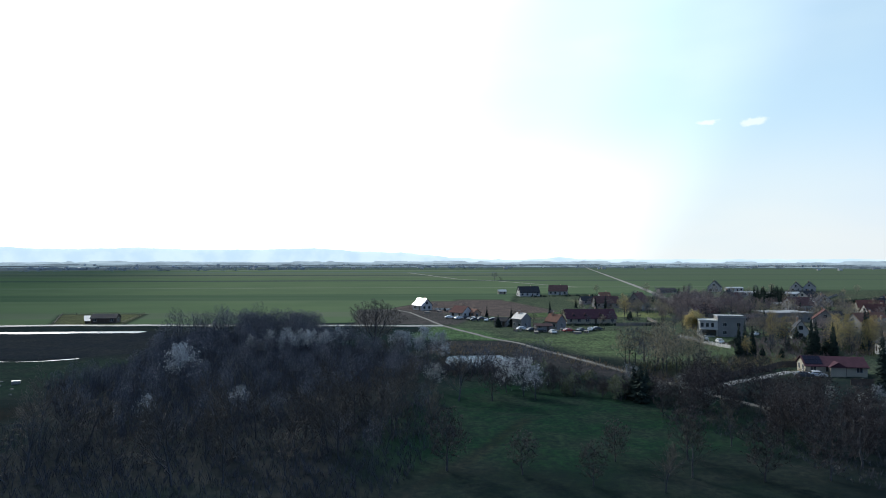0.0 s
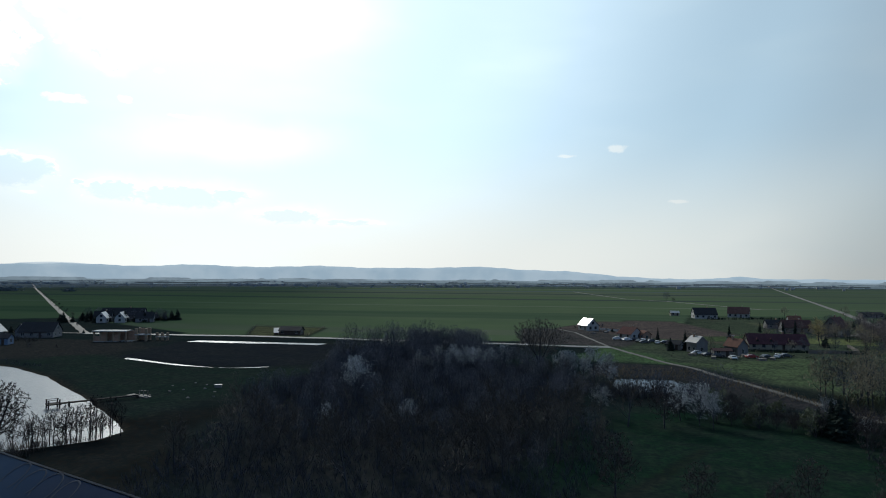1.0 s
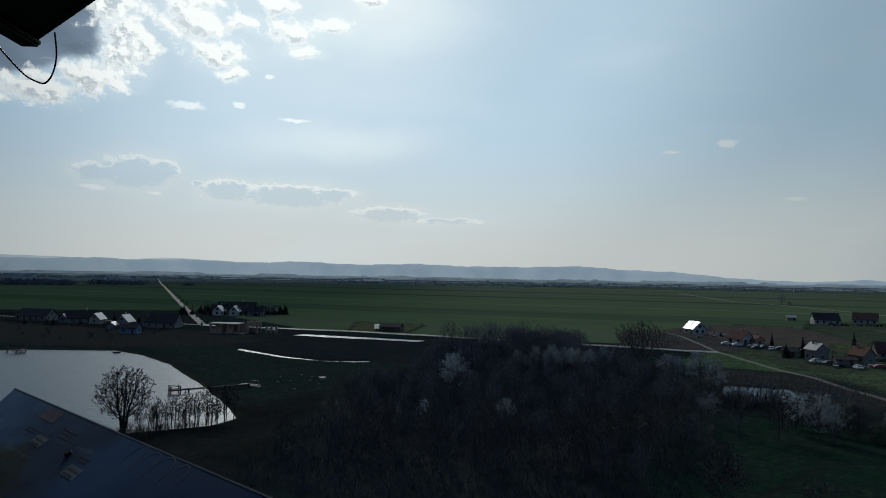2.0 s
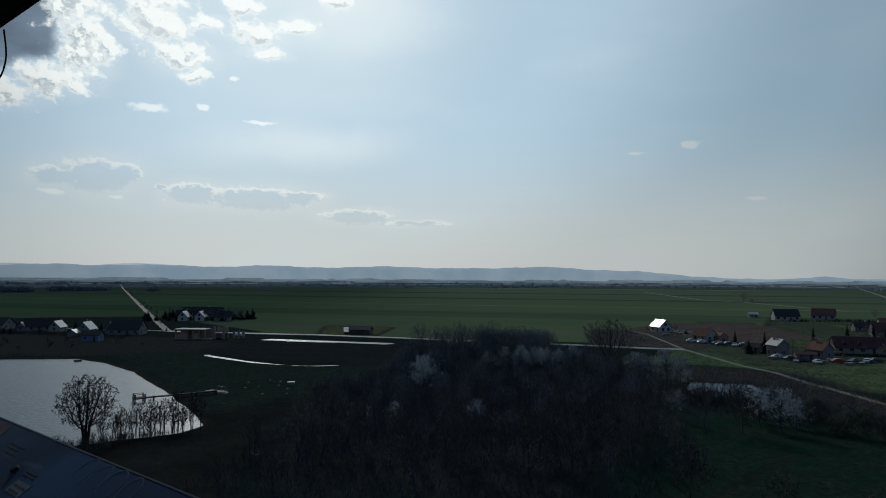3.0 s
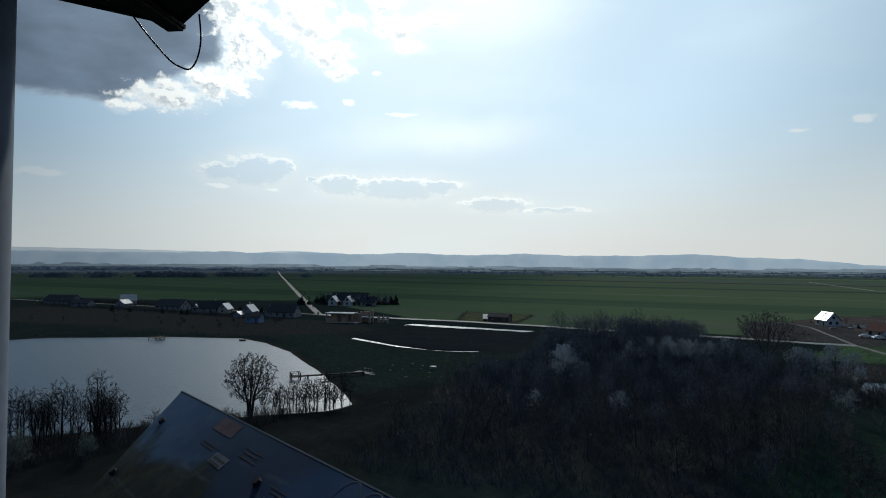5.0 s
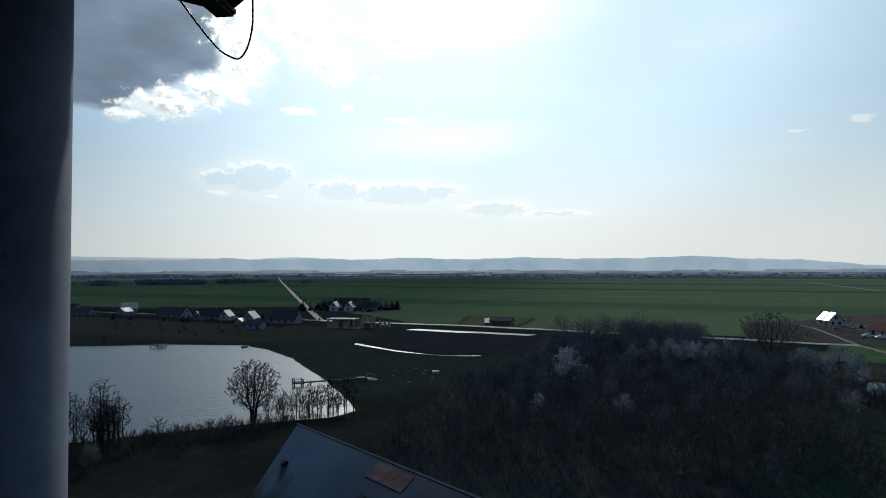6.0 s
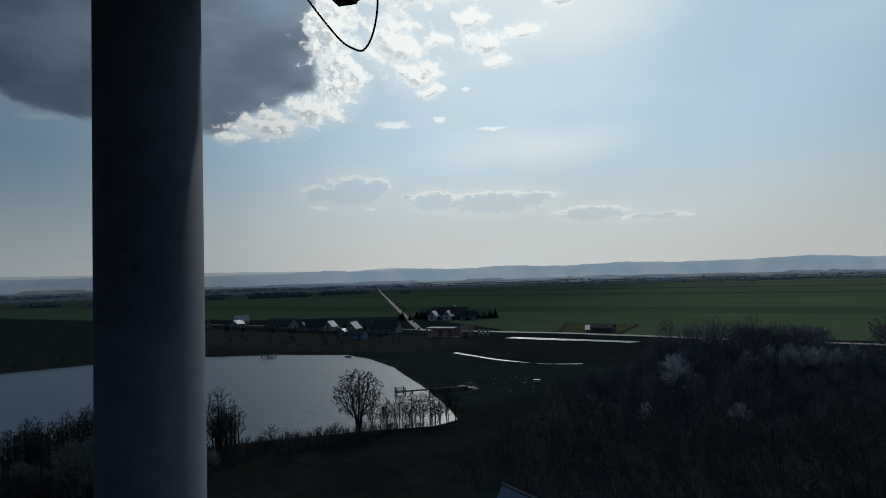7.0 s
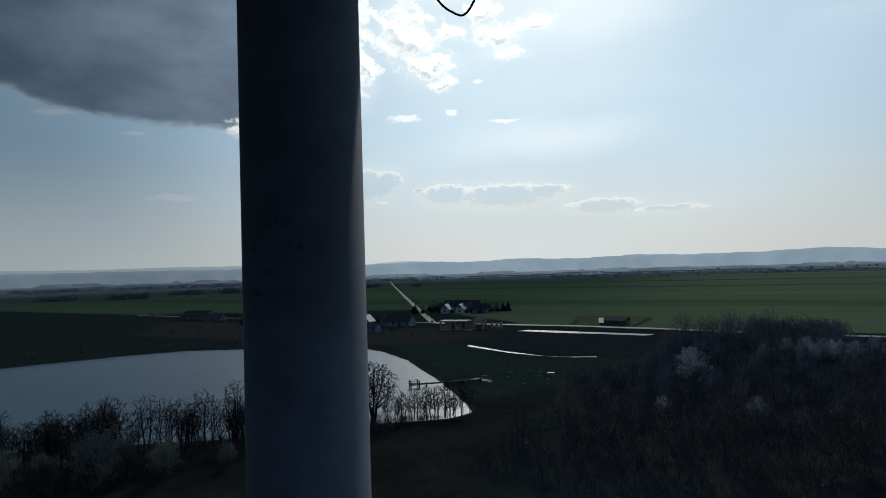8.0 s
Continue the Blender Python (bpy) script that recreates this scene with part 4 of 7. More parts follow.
# bracket and rail that carry the board
rail = empty("railing", "plain steel railing that carries the board", "railing")
for h in (DECK + 0.15, DECK + 0.55, DECK + 0.9):
    verts, faces = [], []
    tube([tower_point(0.1, 0, h), tower_point(SPAN - 0.1, 0, h)], [0.022, 0.022], 10, verts, faces)
    soup("rail", verts, faces, "steel_dark", rail, smooth=True)
for x in (1.0, 3.0):
    verts, faces = [], []
    tube([tower_point(x, 0, DECK), tower_point(x, 0, DECK + 0.95), tower_point(x, -0.12, DECK + 1.12)], [0.022] * 3, 10, verts, faces)
    soup("bracket", verts, faces, "steel_dark", rail)


# ---------------------------------------------------------------- houses
HOUSES = []   # middle and half diagonal of each plan, for the trees to keep clear of


def house(name, label, at, turn, w, d, wall, rise, wall_mat, roof_mat, storeys=1, flat_roof=False, chimney=True, hip=0.0, glint=None):
    """A house with its ridge along its own x. at: middle of the plan, turn: degrees. hip: share of the ridge taken off at each end."""
    HOUSES.append((at[0], at[1], 0.5 * math.hypot(w, d)))
    ob = empty(name, label, "house" if "house" in name else "building", "", Matrix.Translation((at[0], at[1], height(*at))) @ pose(0, 0, 0, 0, 0, turn))
    x, y = w / 2, d / 2
    bm = bmesh.new()
    vs = {}
    for key, p in {"a": (-x, -y, -0.6), "b": (x, -y, -0.6), "c": (x, y, -0.6), "d": (-x, y, -0.6), "A": (-x, -y, wall), "B": (x, -y, wall), "C": (x, y, wall), "D": (-x, y, wall)}.items():
        vs[key] = bm.verts.new(p)
    if flat_roof or hip:
        for fc in ("abBA", "bcCB", "cdDC", "daAD", "ABCD", "dcba"):
            bm.faces.new([vs[c] for c in fc])
    else:
        vs["L"], vs["R"] = bm.verts.new((-x, 0, wall + rise)), bm.verts.new((x, 0, wall + rise))
        for fc in ("abBA", "bcCRB", "cdDC", "daALD", "ABRL", "CDLR", "dcba"):
            bm.faces.new([vs[c] for c in fc])
    bmesh.ops.recalc_face_normals(bm, faces=bm.faces)
    part("wall", bm, wall_mat, ob)
    if flat_roof:
        r = part("roof", boxed(-x - 0.25, -y - 0.25, wall, x + 0.25, y + 0.25, wall + 0.3, 0.03), roof_mat, ob)
    else:
        o, t = 0.45, 0.16
        slope = rise / y
        for side in (-1, 1):
            bm = bmesh.new()
            e, ridge = (y + o), x + o * 0.7
            rx = ridge - hip * x
            pts = [(-ridge, side * e, wall - slope * o), (ridge, side * e, wall - slope * o), (rx, 0, wall + rise), (-rx, 0, wall + rise)]
            lo_ = [bm.verts.new((p[0], p[1], p[2] + 0.02)) for p in pts]
            hi_ = [bm.verts.new((p[0], p[1], p[2] + 0.02 + t)) for p in pts]
            bm.faces.new(lo_), bm.faces.new(hi_[::-1])
            for i in range(4):
                bm.faces.new((lo_[i], lo_[(i + 1) % 4], hi_[(i + 1) % 4], hi_[i]))
            bmesh.ops.recalc_face_normals(bm, faces=bm.faces)
            # a paler material on one slope paints in the sun's glint
            r = part("roof", bm, (glint if glint and side == -1 else roof_mat), ob)
        if hip:
            for side in (-1, 1):
                bm = bmesh.new()
                rx = x + o * 0.7 - hip * x
                pts = [(side * (x + o * 0.7), -(y + o), wall - slope * o), (side * (x + o * 0.7), y + o, wall - slope * o), (side * rx, 0, wall + rise)]
                lo_ = [bm.verts.new((p[0], p[1], p[2] + 0.02)) for p in pts]
                hi_ = [bm.verts.new((p[0], p[1], p[2] + 0.18)) for p in pts]
                bm.faces.new(lo_), bm.faces.new(hi_)
                for i in range(3):
                    bm.faces.new((lo_[i], lo_[(i + 1) % 3], hi_[(i + 1) % 3], hi_[i]))
                bmesh.ops.recalc_face_normals(bm, faces=bm.faces)
                part("roof", bm, roof_mat, ob)
    if chimney:
        c = part("chimney", boxed(x * 0.25, -0.3 + y * 0.2, wall + 0.3, x * 0.25 + 0.55, 0.3 + y * 0.2, wall + rise + 0.9, 0.03), "wall_brick", ob)
        part("cap", boxed(x * 0.25 - 0.07, -0.37 + y * 0.2, wall + rise + 0.9, x * 0.25 + 0.62, 0.37 + y * 0.2, wall + rise + 1.0), "roof_gray", c)

    def window(cx, cy, cz, ww, hh, axis, out):
        fr, pane = bmesh.new(), bmesh.new()
        if axis == "y":
            for q in ((cx - ww / 2 - 0.07, cz - hh / 2 - 0.07, cx + ww / 2 + 0.07, cz - hh / 2), (cx - ww / 2 - 0.07, cz + hh / 2, cx + ww / 2 + 0.07, cz + hh / 2 + 0.07),
                      (cx - ww / 2 - 0.07, cz - hh / 2, cx - ww / 2, cz + hh / 2), (cx + ww / 2, cz - hh / 2, cx + ww / 2 + 0.07, cz + hh / 2), (cx - 0.035, cz - hh / 2, cx + 0.035, cz + hh / 2)):
                box(fr, q[0], min(cy, cy + out * 0.06), q[1], q[2], max(cy, cy + out * 0.06), q[3])
            box(pane, cx - ww / 2, min(cy, cy + out * 0.02), cz - hh / 2, cx + ww / 2, max(cy, cy + out * 0.02), cz + hh / 2)
        else:
            for q in ((cy - ww / 2 - 0.07, cz - hh / 2 - 0.07, cy + ww / 2 + 0.07, cz - hh / 2), (cy - ww / 2 - 0.07, cz + hh / 2, cy + ww / 2 + 0.07, cz + hh / 2 + 0.07),
                      (cy - ww / 2 - 0.07, cz - hh / 2, cy - ww / 2, cz + hh / 2), (cy + ww / 2, cz - hh / 2, cy + ww / 2 + 0.07, cz + hh / 2), (cy - 0.035, cz - hh / 2, cy + 0.035, cz + hh / 2)):
                box(fr, min(cx, cx + out * 0.06), q[0], q[1], max(cx, cx + out * 0.06), q[2], q[3])
            box(pane, min(cx, cx + out * 0.02), cy - ww / 2, cz - hh / 2, max(cx, cx + out * 0.02), cy + ww / 2, cz + hh / 2)
        wd = part("window", pane, "glass_dark", ob)
        part("window_frame", fr, "wall_white" if wall_mat != "wall_white" else "wood_dark", wd)

    per = max(2, int(w / 3.2))
    for s in range(storeys):
        z = 1.5 + s * 2.8
        if z + 0.7 > wall:
            break
        for i in range(per):
            cx = -x + w * (i + 0.5) / per
            for side in (-1, 1):
                if side == -1 and s == 0 and i == per // 2:
                    dr = part("door", boxed(cx - 0.5, -y - 0.05, 0.05, cx + 0.5, -y, 2.1), "wood_dark", ob)
                    part("handle", boxed(cx + 0.36, -y - 0.1, 1.0, cx + 0.4, -y - 0.05, 1.14), "roof_gray", dr)
                else:
                    window(cx, side * y, z, 1.2, 1.25, "y", side)
        for side in (-1, 1):
            for cy in ((-y * 0.45, y * 0.45) if d > 6 else (0.0,)):
                window(side * x, cy, z, 1.1, 1.25, "x", side)
    if not flat_roof and not hip and rise > 2.6:
        for side in (-1, 1):
            window(side * x, 0.0, wall + rise * 0.35, 1.2, 1.2, "x", side)
    return ob


field_house = house("white_house", "white house with a pale sunlit metal roof at the field edge", (-11, 353), -58, 9.2, 6.6, 2.8, 3.3, "wall_white", "roof_dark", 1, glint="roof_glint")
house("red_house", "small white house with a red tiled roof beside parked cars", (8.5, 306), -48, 8.5, 6.5, 2.6, 2.6, "wall_white", "roof_red", 1)
house("gray_house", "narrow two-storey grey rendered house with a grey gable roof", (31, 259), 122, 5.6, 4.8, 4.0, 2.0, "wall_gray", "roof_gray", 2)
house("orange_house", "rendered house with an orange tiled gable roof", (44, 257), 126, 6.4, 4.8, 3.2, 2.4, "wall_gray", "roof_orange", 1)
house("farm_shed", "low lean-to shed beside the orange-roofed house", (37.5, 247), 8, 6, 3.4, 2.2, 0.6, "wall_gray", "roof_brown", 1, chimney=False)
long_house = house("long_house", "long low farmhouse with a dark red roof", (62.5, 282), 5, 21.5, 8, 2.4, 3.4, "wall_cream", "roof_maroon", 1)
house("dark_house", "white bungalow with a dark grey roof among fields", (63, 486), 8, 15, 10, 2.9, 4.2, "wall_white", "roof_dark", 1)
house("dark_house", "house with a brown-red roof beside a dark-roofed bungalow", (89, 508), -14, 14, 10, 2.9, 4.2, "wall_white", "roof_brown", 1)
house("garden_hut", "small pale green garden hut in the field", (46, 513), 10, 6, 4, 2.2, 1.2, "wall_cream", "roof_glint", 1, chimney=False)
house("brown_house", "farmhouse with a broad brown roof", (92, 372), 4, 13.5, 8, 2.8, 3.4, "wall_gray", "roof_brown", 1)
house("brown_house", "tall gabled farmhouse with a brown roof", (104.5, 352), 52, 11, 8.5, 4.4, 4.8, "wall_gray", "roof_brown", 2)
house("low_shed", "low dark shed at the village edge", (181, 532), 10, 14, 7, 2.6, 1.4, "wall_gray", "roof_dark", 1, chimney=False)
house("white_house", "new white house with steep dark roof", (230, 556), 62, 14, 10, 4.0, 5.0, "wall_white", "roof_dark", 1)
house("white_house", "white gabled house with dark roof in a pair", (301, 560), 58, 12, 9, 3.4, 4.4, "wall_white", "roof_dark", 1)
house("white_house", "white gabled house with dark roof in a pair", (314, 563), 58, 12, 9, 3.6, 4.6, "wall_white", "roof_dark", 1)
house("long_shed", "long low shed with a pale metal roof", (244, 471), 4, 22, 8, 2.8, 1.0, "wall_white", "roof_glint", 1, chimney=False)
house("workshop", "broad grey flat-roofed workshop", (150, 290), 4, 19, 13, 4.0, 0, "wall_gray", "roof_gray", 1, flat_roof=True, chimney=False)
house("village_house", "small white house with a dark roof", (232, 418), 30, 12, 9, 3.2, 4.0, "wall_white", "roof_dark", 1)
house("village_house", "white house with a dark steep gable", (222, 384), 70, 10, 8, 3.0, 3.6, "wall_white", "roof_dark", 1)
house("village_house", "grey rendered house with a dull red gable roof", (152, 262), 62, 10, 8.4, 3.6, 3.6, "wall_gray", "roof_red", 2)
house("village_house", "broad house with an orange tiled roof", (160, 248), 12, 13, 9, 3.4, 3.6, "wall_gray", "roof_orange", 1)
house("village_house", "dark-roofed annex beside the orange-roofed house", (160, 238), 80, 9, 7, 2.8, 3.0, "wall_gray", "roof_dark", 1)
house("village_house", "narrow white house with steep dark gable roof", (122.5, 226), 68, 7, 5.4, 2.8, 3.6, "wall_white", "roof_dark", 1)
flat_house = house("flat_house", "two-storey grey house with a flat roof and a low white wing", (101.5, 233), -14, 9.0, 8.5, 6.8, 0, "wall_gray", "roof_gray", 2, flat_roof=True, chimney=False)
house("village_house", "grey house behind dark conifers", (146, 380), 50, 11, 9, 3.6, 4.4, "wall_gray", "roof_dark", 1)
house("village_house", "house with a dull red roof among garden trees", (128, 330), -10, 14, 9, 3.2, 3.6, "wall_cream", "roof_red", 1)
house("village_house", "house with a brown roof among garden trees", (186, 345), 14, 13, 9, 3.4, 3.8, "wall_white", "roof_brown", 1)
house("village_house", "white house with a red roof among garden trees", (196, 296), -8, 12, 9, 3.2, 3.6, "wall_white", "roof_red", 1)
for x, y, tn, wl, rf, lb in ((206, 262, 8, "wall_gray", "roof_brown", "house with a brown roof behind garden trees"), (214, 330, -20, "wall_cream", "roof_red", "cream house with a red roof behind garden trees"), (250, 372, 40, "wall_white", "roof_dark", "white house with a dark gable roof"),
                             (118, 300, 10, "wall_gray", "roof_brown", "grey house with a brown roof among bare trees"), (176, 402, 30, "wall_white", "roof_brown", "white house with a brown roof at the village edge"), (150, 345, -15, "wall_cream", "roof_red", "cream house with a dull red roof among trees")):
    house("village_house", lb, (x, y), tn, 11.5, 8.5, 3.1, 3.4, wl, rf, 1)
house("village_house", "grey house with a dark steep roof behind purple-brown trees", (169, 390), 55, 10, 8, 4.4, 4.4, "wall_gray", "roof_dark", 2)
house("long_shed", "long low shed with a pale roof before the fields", (227, 494), 3, 15, 5, 2.4, 0.8, "wall_white", "roof_glint", 1, chimney=False)
house("long_shed", "low white shed at the field edge", (250, 565), 4, 14, 5, 2.6, 0.8, "wall_white", "roof_glint", 1, chimney=False)
house("garage", "small white garage with a pale roof", (187, 368), 6, 6, 5, 2.3, 0.8, "wall_white", "roof_glint", 1, chimney=False)
house("village_house", "narrow white two-storey house at the village edge", (126.5, 187), 70, 6.5, 5, 3.4, 2.0, "wall_white", "roof_dark", 1)
house("village_house", "dark-roofed house beside the meadow", (236, 352), 2, 11, 8, 2.8, 3.6, "wall_gray", "roof_dark", 1)
house("garden_shed", "brown hut with a tan roof among parked cars", (14.6, 304), 118, 4.6, 4.0, 2.6, 1.4, "wall_brick", "roof_orange", 1, chimney=False)
house("dark_house", "low dark house between hedges", (88, 400), 6, 9, 6, 2.4, 2.2, "wall_gray", "roof_dark", 1)
house("village_house", "small house with a pink tiled roof", (108, 440), 0, 7, 6, 2.6, 2.4, "wall_white", "roof_orange", 1)
for x, y, tn, l_, lb in ((24, 268, -20, 5, "small dark shed among parked cars"), (134, 282, -8, 12, "long dark shed between gardens"),
                         (176, 300, 10, 12, "low shed with a dark roof by the workshop"), (270, 500, 8, 18, "long low barn at the village edge"), (210, 470, 12, 12, "low dark barn at the village edge")):
    house("garden_shed", lb, (x, y), tn, l_, 4.5, 2.2, 1.2, "wall_gray", "roof_dark", 1, chimney=False)
red_house = house("red_roof_house", "long low house with a maroon roof, solar panels and gabled porch", (92, 156), -13, 13.0, 6.6, 2.2, 1.7, "wall_cream", "roof_maroon", 1, chimney=False)
slope = math.atan2(1.7, 3.3)
for i in range(4):
    for j in range(2):
        m = Matrix.Translation((0, -3.3, 2.2 + 0.2)) @ Matrix.Rotation(slope, 4, "X")
        part("solar_panel", box(bmesh.new(), -6.5 + i * 0.95, 0.25 + j * 1.65, 0.03, -5.6 + i * 0.95, 1.85 + j * 1.65, 0.08, m), "panel", red_house, "dark solar panel")
bm = bmesh.new()
a0, b0, c0_ = bm.verts.new((-1.9, -4.9, 2.1)), bm.verts.new((1.9, -4.9, 2.1)), bm.verts.new((0, -4.9, 3.3))
a1, b1_, c1_ = bm.verts.new((-1.9, -1.8, 2.1)), bm.verts.new((1.9, -1.8, 2.1)), bm.verts.new((0, -1.8, 3.3))
for fc in ((a0, b0, c0_), (b0, b1_, c1_, c0_), (a1, a0, c0_, c1_), (b1_, a1, c1_), (a0, a1, b1_, b0)):
    bm.faces.new(fc)
bmesh.ops.recalc_face_normals(bm, faces=bm.faces)
part("porch_roof", bm, "roof_maroon", red_house)
part("porch_wall", boxed(-1.6, -4.6, -0.3, 1.6, -3.5, 2.15), "wall_cream", red_house)
for x in (-7.5, -2.5, 4.0):
    bm = bmesh.new()
    pts = [(x - 0.9, -3.4, 3.0), (x + 0.9, -3.4, 3.0), (x, -3.4, 4.5), (x - 0.9, -1.0, 3.0), (x + 0.9, -1.0, 3.0), (x, -1.0, 4.5)]
    v = [bm.verts.new(p) for p in pts]
    for fc in ((0, 1, 2), (3, 5, 4), (0, 2, 5, 3), (1, 4, 5, 2), (0, 3, 4, 1)):
        bm.faces.new([v[i] for i in fc])
    bmesh.ops.recalc_face_normals(bm, faces=bm.faces)
    dormer = part("dormer", bm, "roof_maroon", long_house)
    part("dormer_window", boxed(x - 0.4, -3.46, 3.15, x + 0.4, -3.41, 3.85), "glass_dark", dormer)
part("wing", boxed(-10.4, -4.0, -0.3, -4.5, 3.6, 5.4, 0.03), "wall_white", flat_house, "low white wing with a terrace")
part("wing_roof", boxed(-10.7, -4.3, 5.4, -4.5, 3.9, 5.65, 0.02), "pale_concrete", flat_house)
for x in (-9.6, -7.9, -6.2):
    part("window", boxed(x - 0.45, -4.06, 3.3, x + 0.45, -3.98, 4.7), "glass_dark", flat_house)
# dark sheet on the wall in place of the shade inside the terrace
part("terrace_shade", boxed(-9.6, -4.07, 0.3, -5.0, -3.97, 2.3), "glass_dark", flat_house, "dark sheet standing in for the shaded ground-floor terrace")
part("balcony_slab", boxed(-10.6, -5.4, 2.5, -4.5, -4.0, 2.7, 0.02), "pale_concrete", flat_house)
part("parapet", boxed(-4.6, -4.5, 7.1, 4.6, -4.3, 7.4, 0.02), "wall_gray", flat_house)
m = Matrix.Translation((0, -3.3, 2.8 + 0.2)) @ Matrix.Rotation(math.atan2(3.3, 3.3), 4, "X")
for x in (-1.6, 1.4):
    part("roof_window", box(bmesh.new(), x - 0.3, 1.6, 0.0, x + 0.3, 2.7, 0.07, m), "glass_dark", field_house)
part("roof_ridge_gap", box(bmesh.new(), -0.6, 0.2, 0.02, -0.05, 4.3, 0.12, m), "steel_dark", field_house, "dark gap between the two roof halves")
part("snow_guard", box(bmesh.new(), -4.8, 0.55, 0.02, 4.8, 0.63, 0.12, m), "steel_dark", field_house)
# west, beyond the lake
house("lake_house", "grey bungalow with a dark roof beyond the lake", (-325, 233), 20, 16, 10, 2.4, 3.4, "wall_gray", "roof_dark", 1)
house("lake_house", "grey house with dark roof and sunlit roof patches", (-294, 234), 25, 15, 9, 2.4, 3.6, "wall_gray", "roof_dark", 1)
house("lake_house", "cream gabled wing with a sunlit roof", (-283.5, 235), 118, 8, 5.0, 2.4, 2.7, "wall_cream", "roof_dark", 1, glint="roof_glint", chimney=False)
house("lake_house", "small gabled bay with a bright roof slope", (-299, 229), 118, 4.5, 3.6, 2.4, 2.0, "wall_dark", "roof_dark", 1, glint="roof_glint", chimney=False)
house("lake_house", "dark-roofed house with bright sunlit roof slopes", (-257, 228), 115, 8, 5.6, 2.8, 3.0, "wall_dark", "roof_dark", 1, glint="roof_glint")
house("lake_house", "dark-roofed house with a narrow sunlit slope", (-249, 235), 118, 7, 4.4, 2.8, 2.8, "wall_dark", "roof_dark", 1, glint="roof_glint", chimney=False)
house("lake_house", "low lean-to with a bright metal roof", (-254.5, 219), 115, 4.5, 3.4, 1.8, 1.2, "wall_dark", "roof_dark", 1, glint="roof_glint", chimney=False)
house("lake_house", "low grey house with a broad dark roof", (-241, 236), 22, 14, 9, 2.7, 3.6, "wall_gray", "roof_dark", 1, chimney=False)
house("blue_shed", "pale blue shed below the lakeside houses", (-229, 206), 24, 7, 5, 2.6, 1.4, "wall_blue", "roof_dark", 1, chimney=False)
house("lake_house", "house with dark roof and a bright roof slope", (-361, 226), 112, 7.5, 6.0, 2.6, 2.0, "wall_dark", "roof_dark", 1, glint="roof_gray")
house("lake_house", "pale gabled house with bright roof edges", (-383, 243), 60, 9, 8, 3.0, 3.2, "wall_cream", "roof_gray", 1)
house("barn", "low dark barn behind lakeside scrub", (-386, 216), 22, 12, 6, 2.4, 1.8, "wall_dark", "roof_dark", 1, chimney=False)
house("garden_shed", "small dark shed beside the lakeside barn", (-395, 221), 20, 5, 4, 2.0, 1.2, "wall_dark", "roof_dark", 1, chimney=False)
house("barn", "dark barn on the far lake side", (-417, 221), 20, 20, 9, 2.4, 3.4, "wall_dark", "roof_dark", 1, chimney=False)
for i, (x, y, tn, gl) in enumerate(((-283, 320, 118, "roof_glint"), (-274, 324, 118, "roof_glint"), (-290, 328, 30, None), (-262, 329, 28, None))):
    house("row_house", "pale house with dark roof in a group among conifers", (x, y), tn, 9.5, 5.4, 2.8, 3.0, "wall_white" if gl else "wall_dark", "roof_dark", 1, glint=gl, chimney=i == 2)
house("row_house", "long house with a broad dark roof among conifers", (-284, 338), 24, 24, 9, 3.2, 4.2, "wall_dark", "roof_dark", 1)


shell = empty("brick_building", "unfinished tan brick building with open bays and a flat roof slab", "building", at=Matrix.Translation((-198, 231, height(-198, 231))) @ pose(0, 0, 0, 0, 0, 18))
part("back_wall", boxed(-7.5, 2.6, -0.3, 7.5, 3.0, 4.0), "wall_brick", shell)
part("floor_slab", boxed(-7.7, -3.2, -0.3, 7.7, 3.2, 0.15), "pale_concrete", shell)
part("roof_slab", boxed(-8.0, -3.6, 4.0, 5.4, 3.4, 4.35, 0.03), "pale_concrete", shell)
for i in range(6):
    part("pillar", boxed(-7.4 + i * 2.5 - 0.3, -3.0, 0.15, -7.4 + i * 2.5 + 0.3, -2.4, 4.0), "tan_brick", shell)
for i in (0, 1, 3):
    part("infill_wall", boxed(-7.1 + i * 2.5, -2.9, 0.15, -5.2 + i * 2.5, -2.6, 2.1 + 0.5 * (i % 2)), "wall_brick", shell)
annex = empty("brick_annex", "tall tan brick stair tower with open bays beside the shell", "building", at=Matrix.Translation((-188, 235, height(-188, 235))) @ pose(0, 0, 0, 0, 0, 18))
for x in (-2.0, 2.0):
    for y in (-2.0, 2.0):
        part("pillar", boxed(x - 0.45, y - 0.45, -0.3, x + 0.45, y + 0.45, 5.2), "tan_brick", annex)
part("wall", boxed(-2.0, 1.7, 0, 2.0, 2.0, 4.9), "wall_brick", annex)
part("parapet", boxed(-2.5, -2.5, 2.4, 2.5, 2.5, 2.8, 0.03), "pale_concrete", annex)
porch = empty("gate_portal", "small tan brick portal by the road", "portal", at=Matrix.Translation((-181, 238, height(-181, 238))) @ pose(0, 0, 0, 0, 0, 12))
for x in (-2.2, 0.0, 2.2):
    part("pillar", boxed(x - 0.4, -0.4, -0.3, x + 0.4, 0.4, 3.2), "tan_brick", porch)
part("beam", boxed(-2.7, -0.5, 1.3, 2.7, 0.5, 1.7), "pale_concrete", porch)
house("farm_building", "low dark wooden shed on a fenced yellow lawn", (-143, 279), 8, 10, 6, 2.2, 1.5, "wood_dark", "roof_dark", 1, chimney=False)
house("lean_to", "steep little lean-to with a bright sunlit metal roof", (-150.8, 279), 28, 1.8, 7, 1.2, 1.7, "wood_dark", "roof_gray", 1, chimney=False, glint="roof_glint")
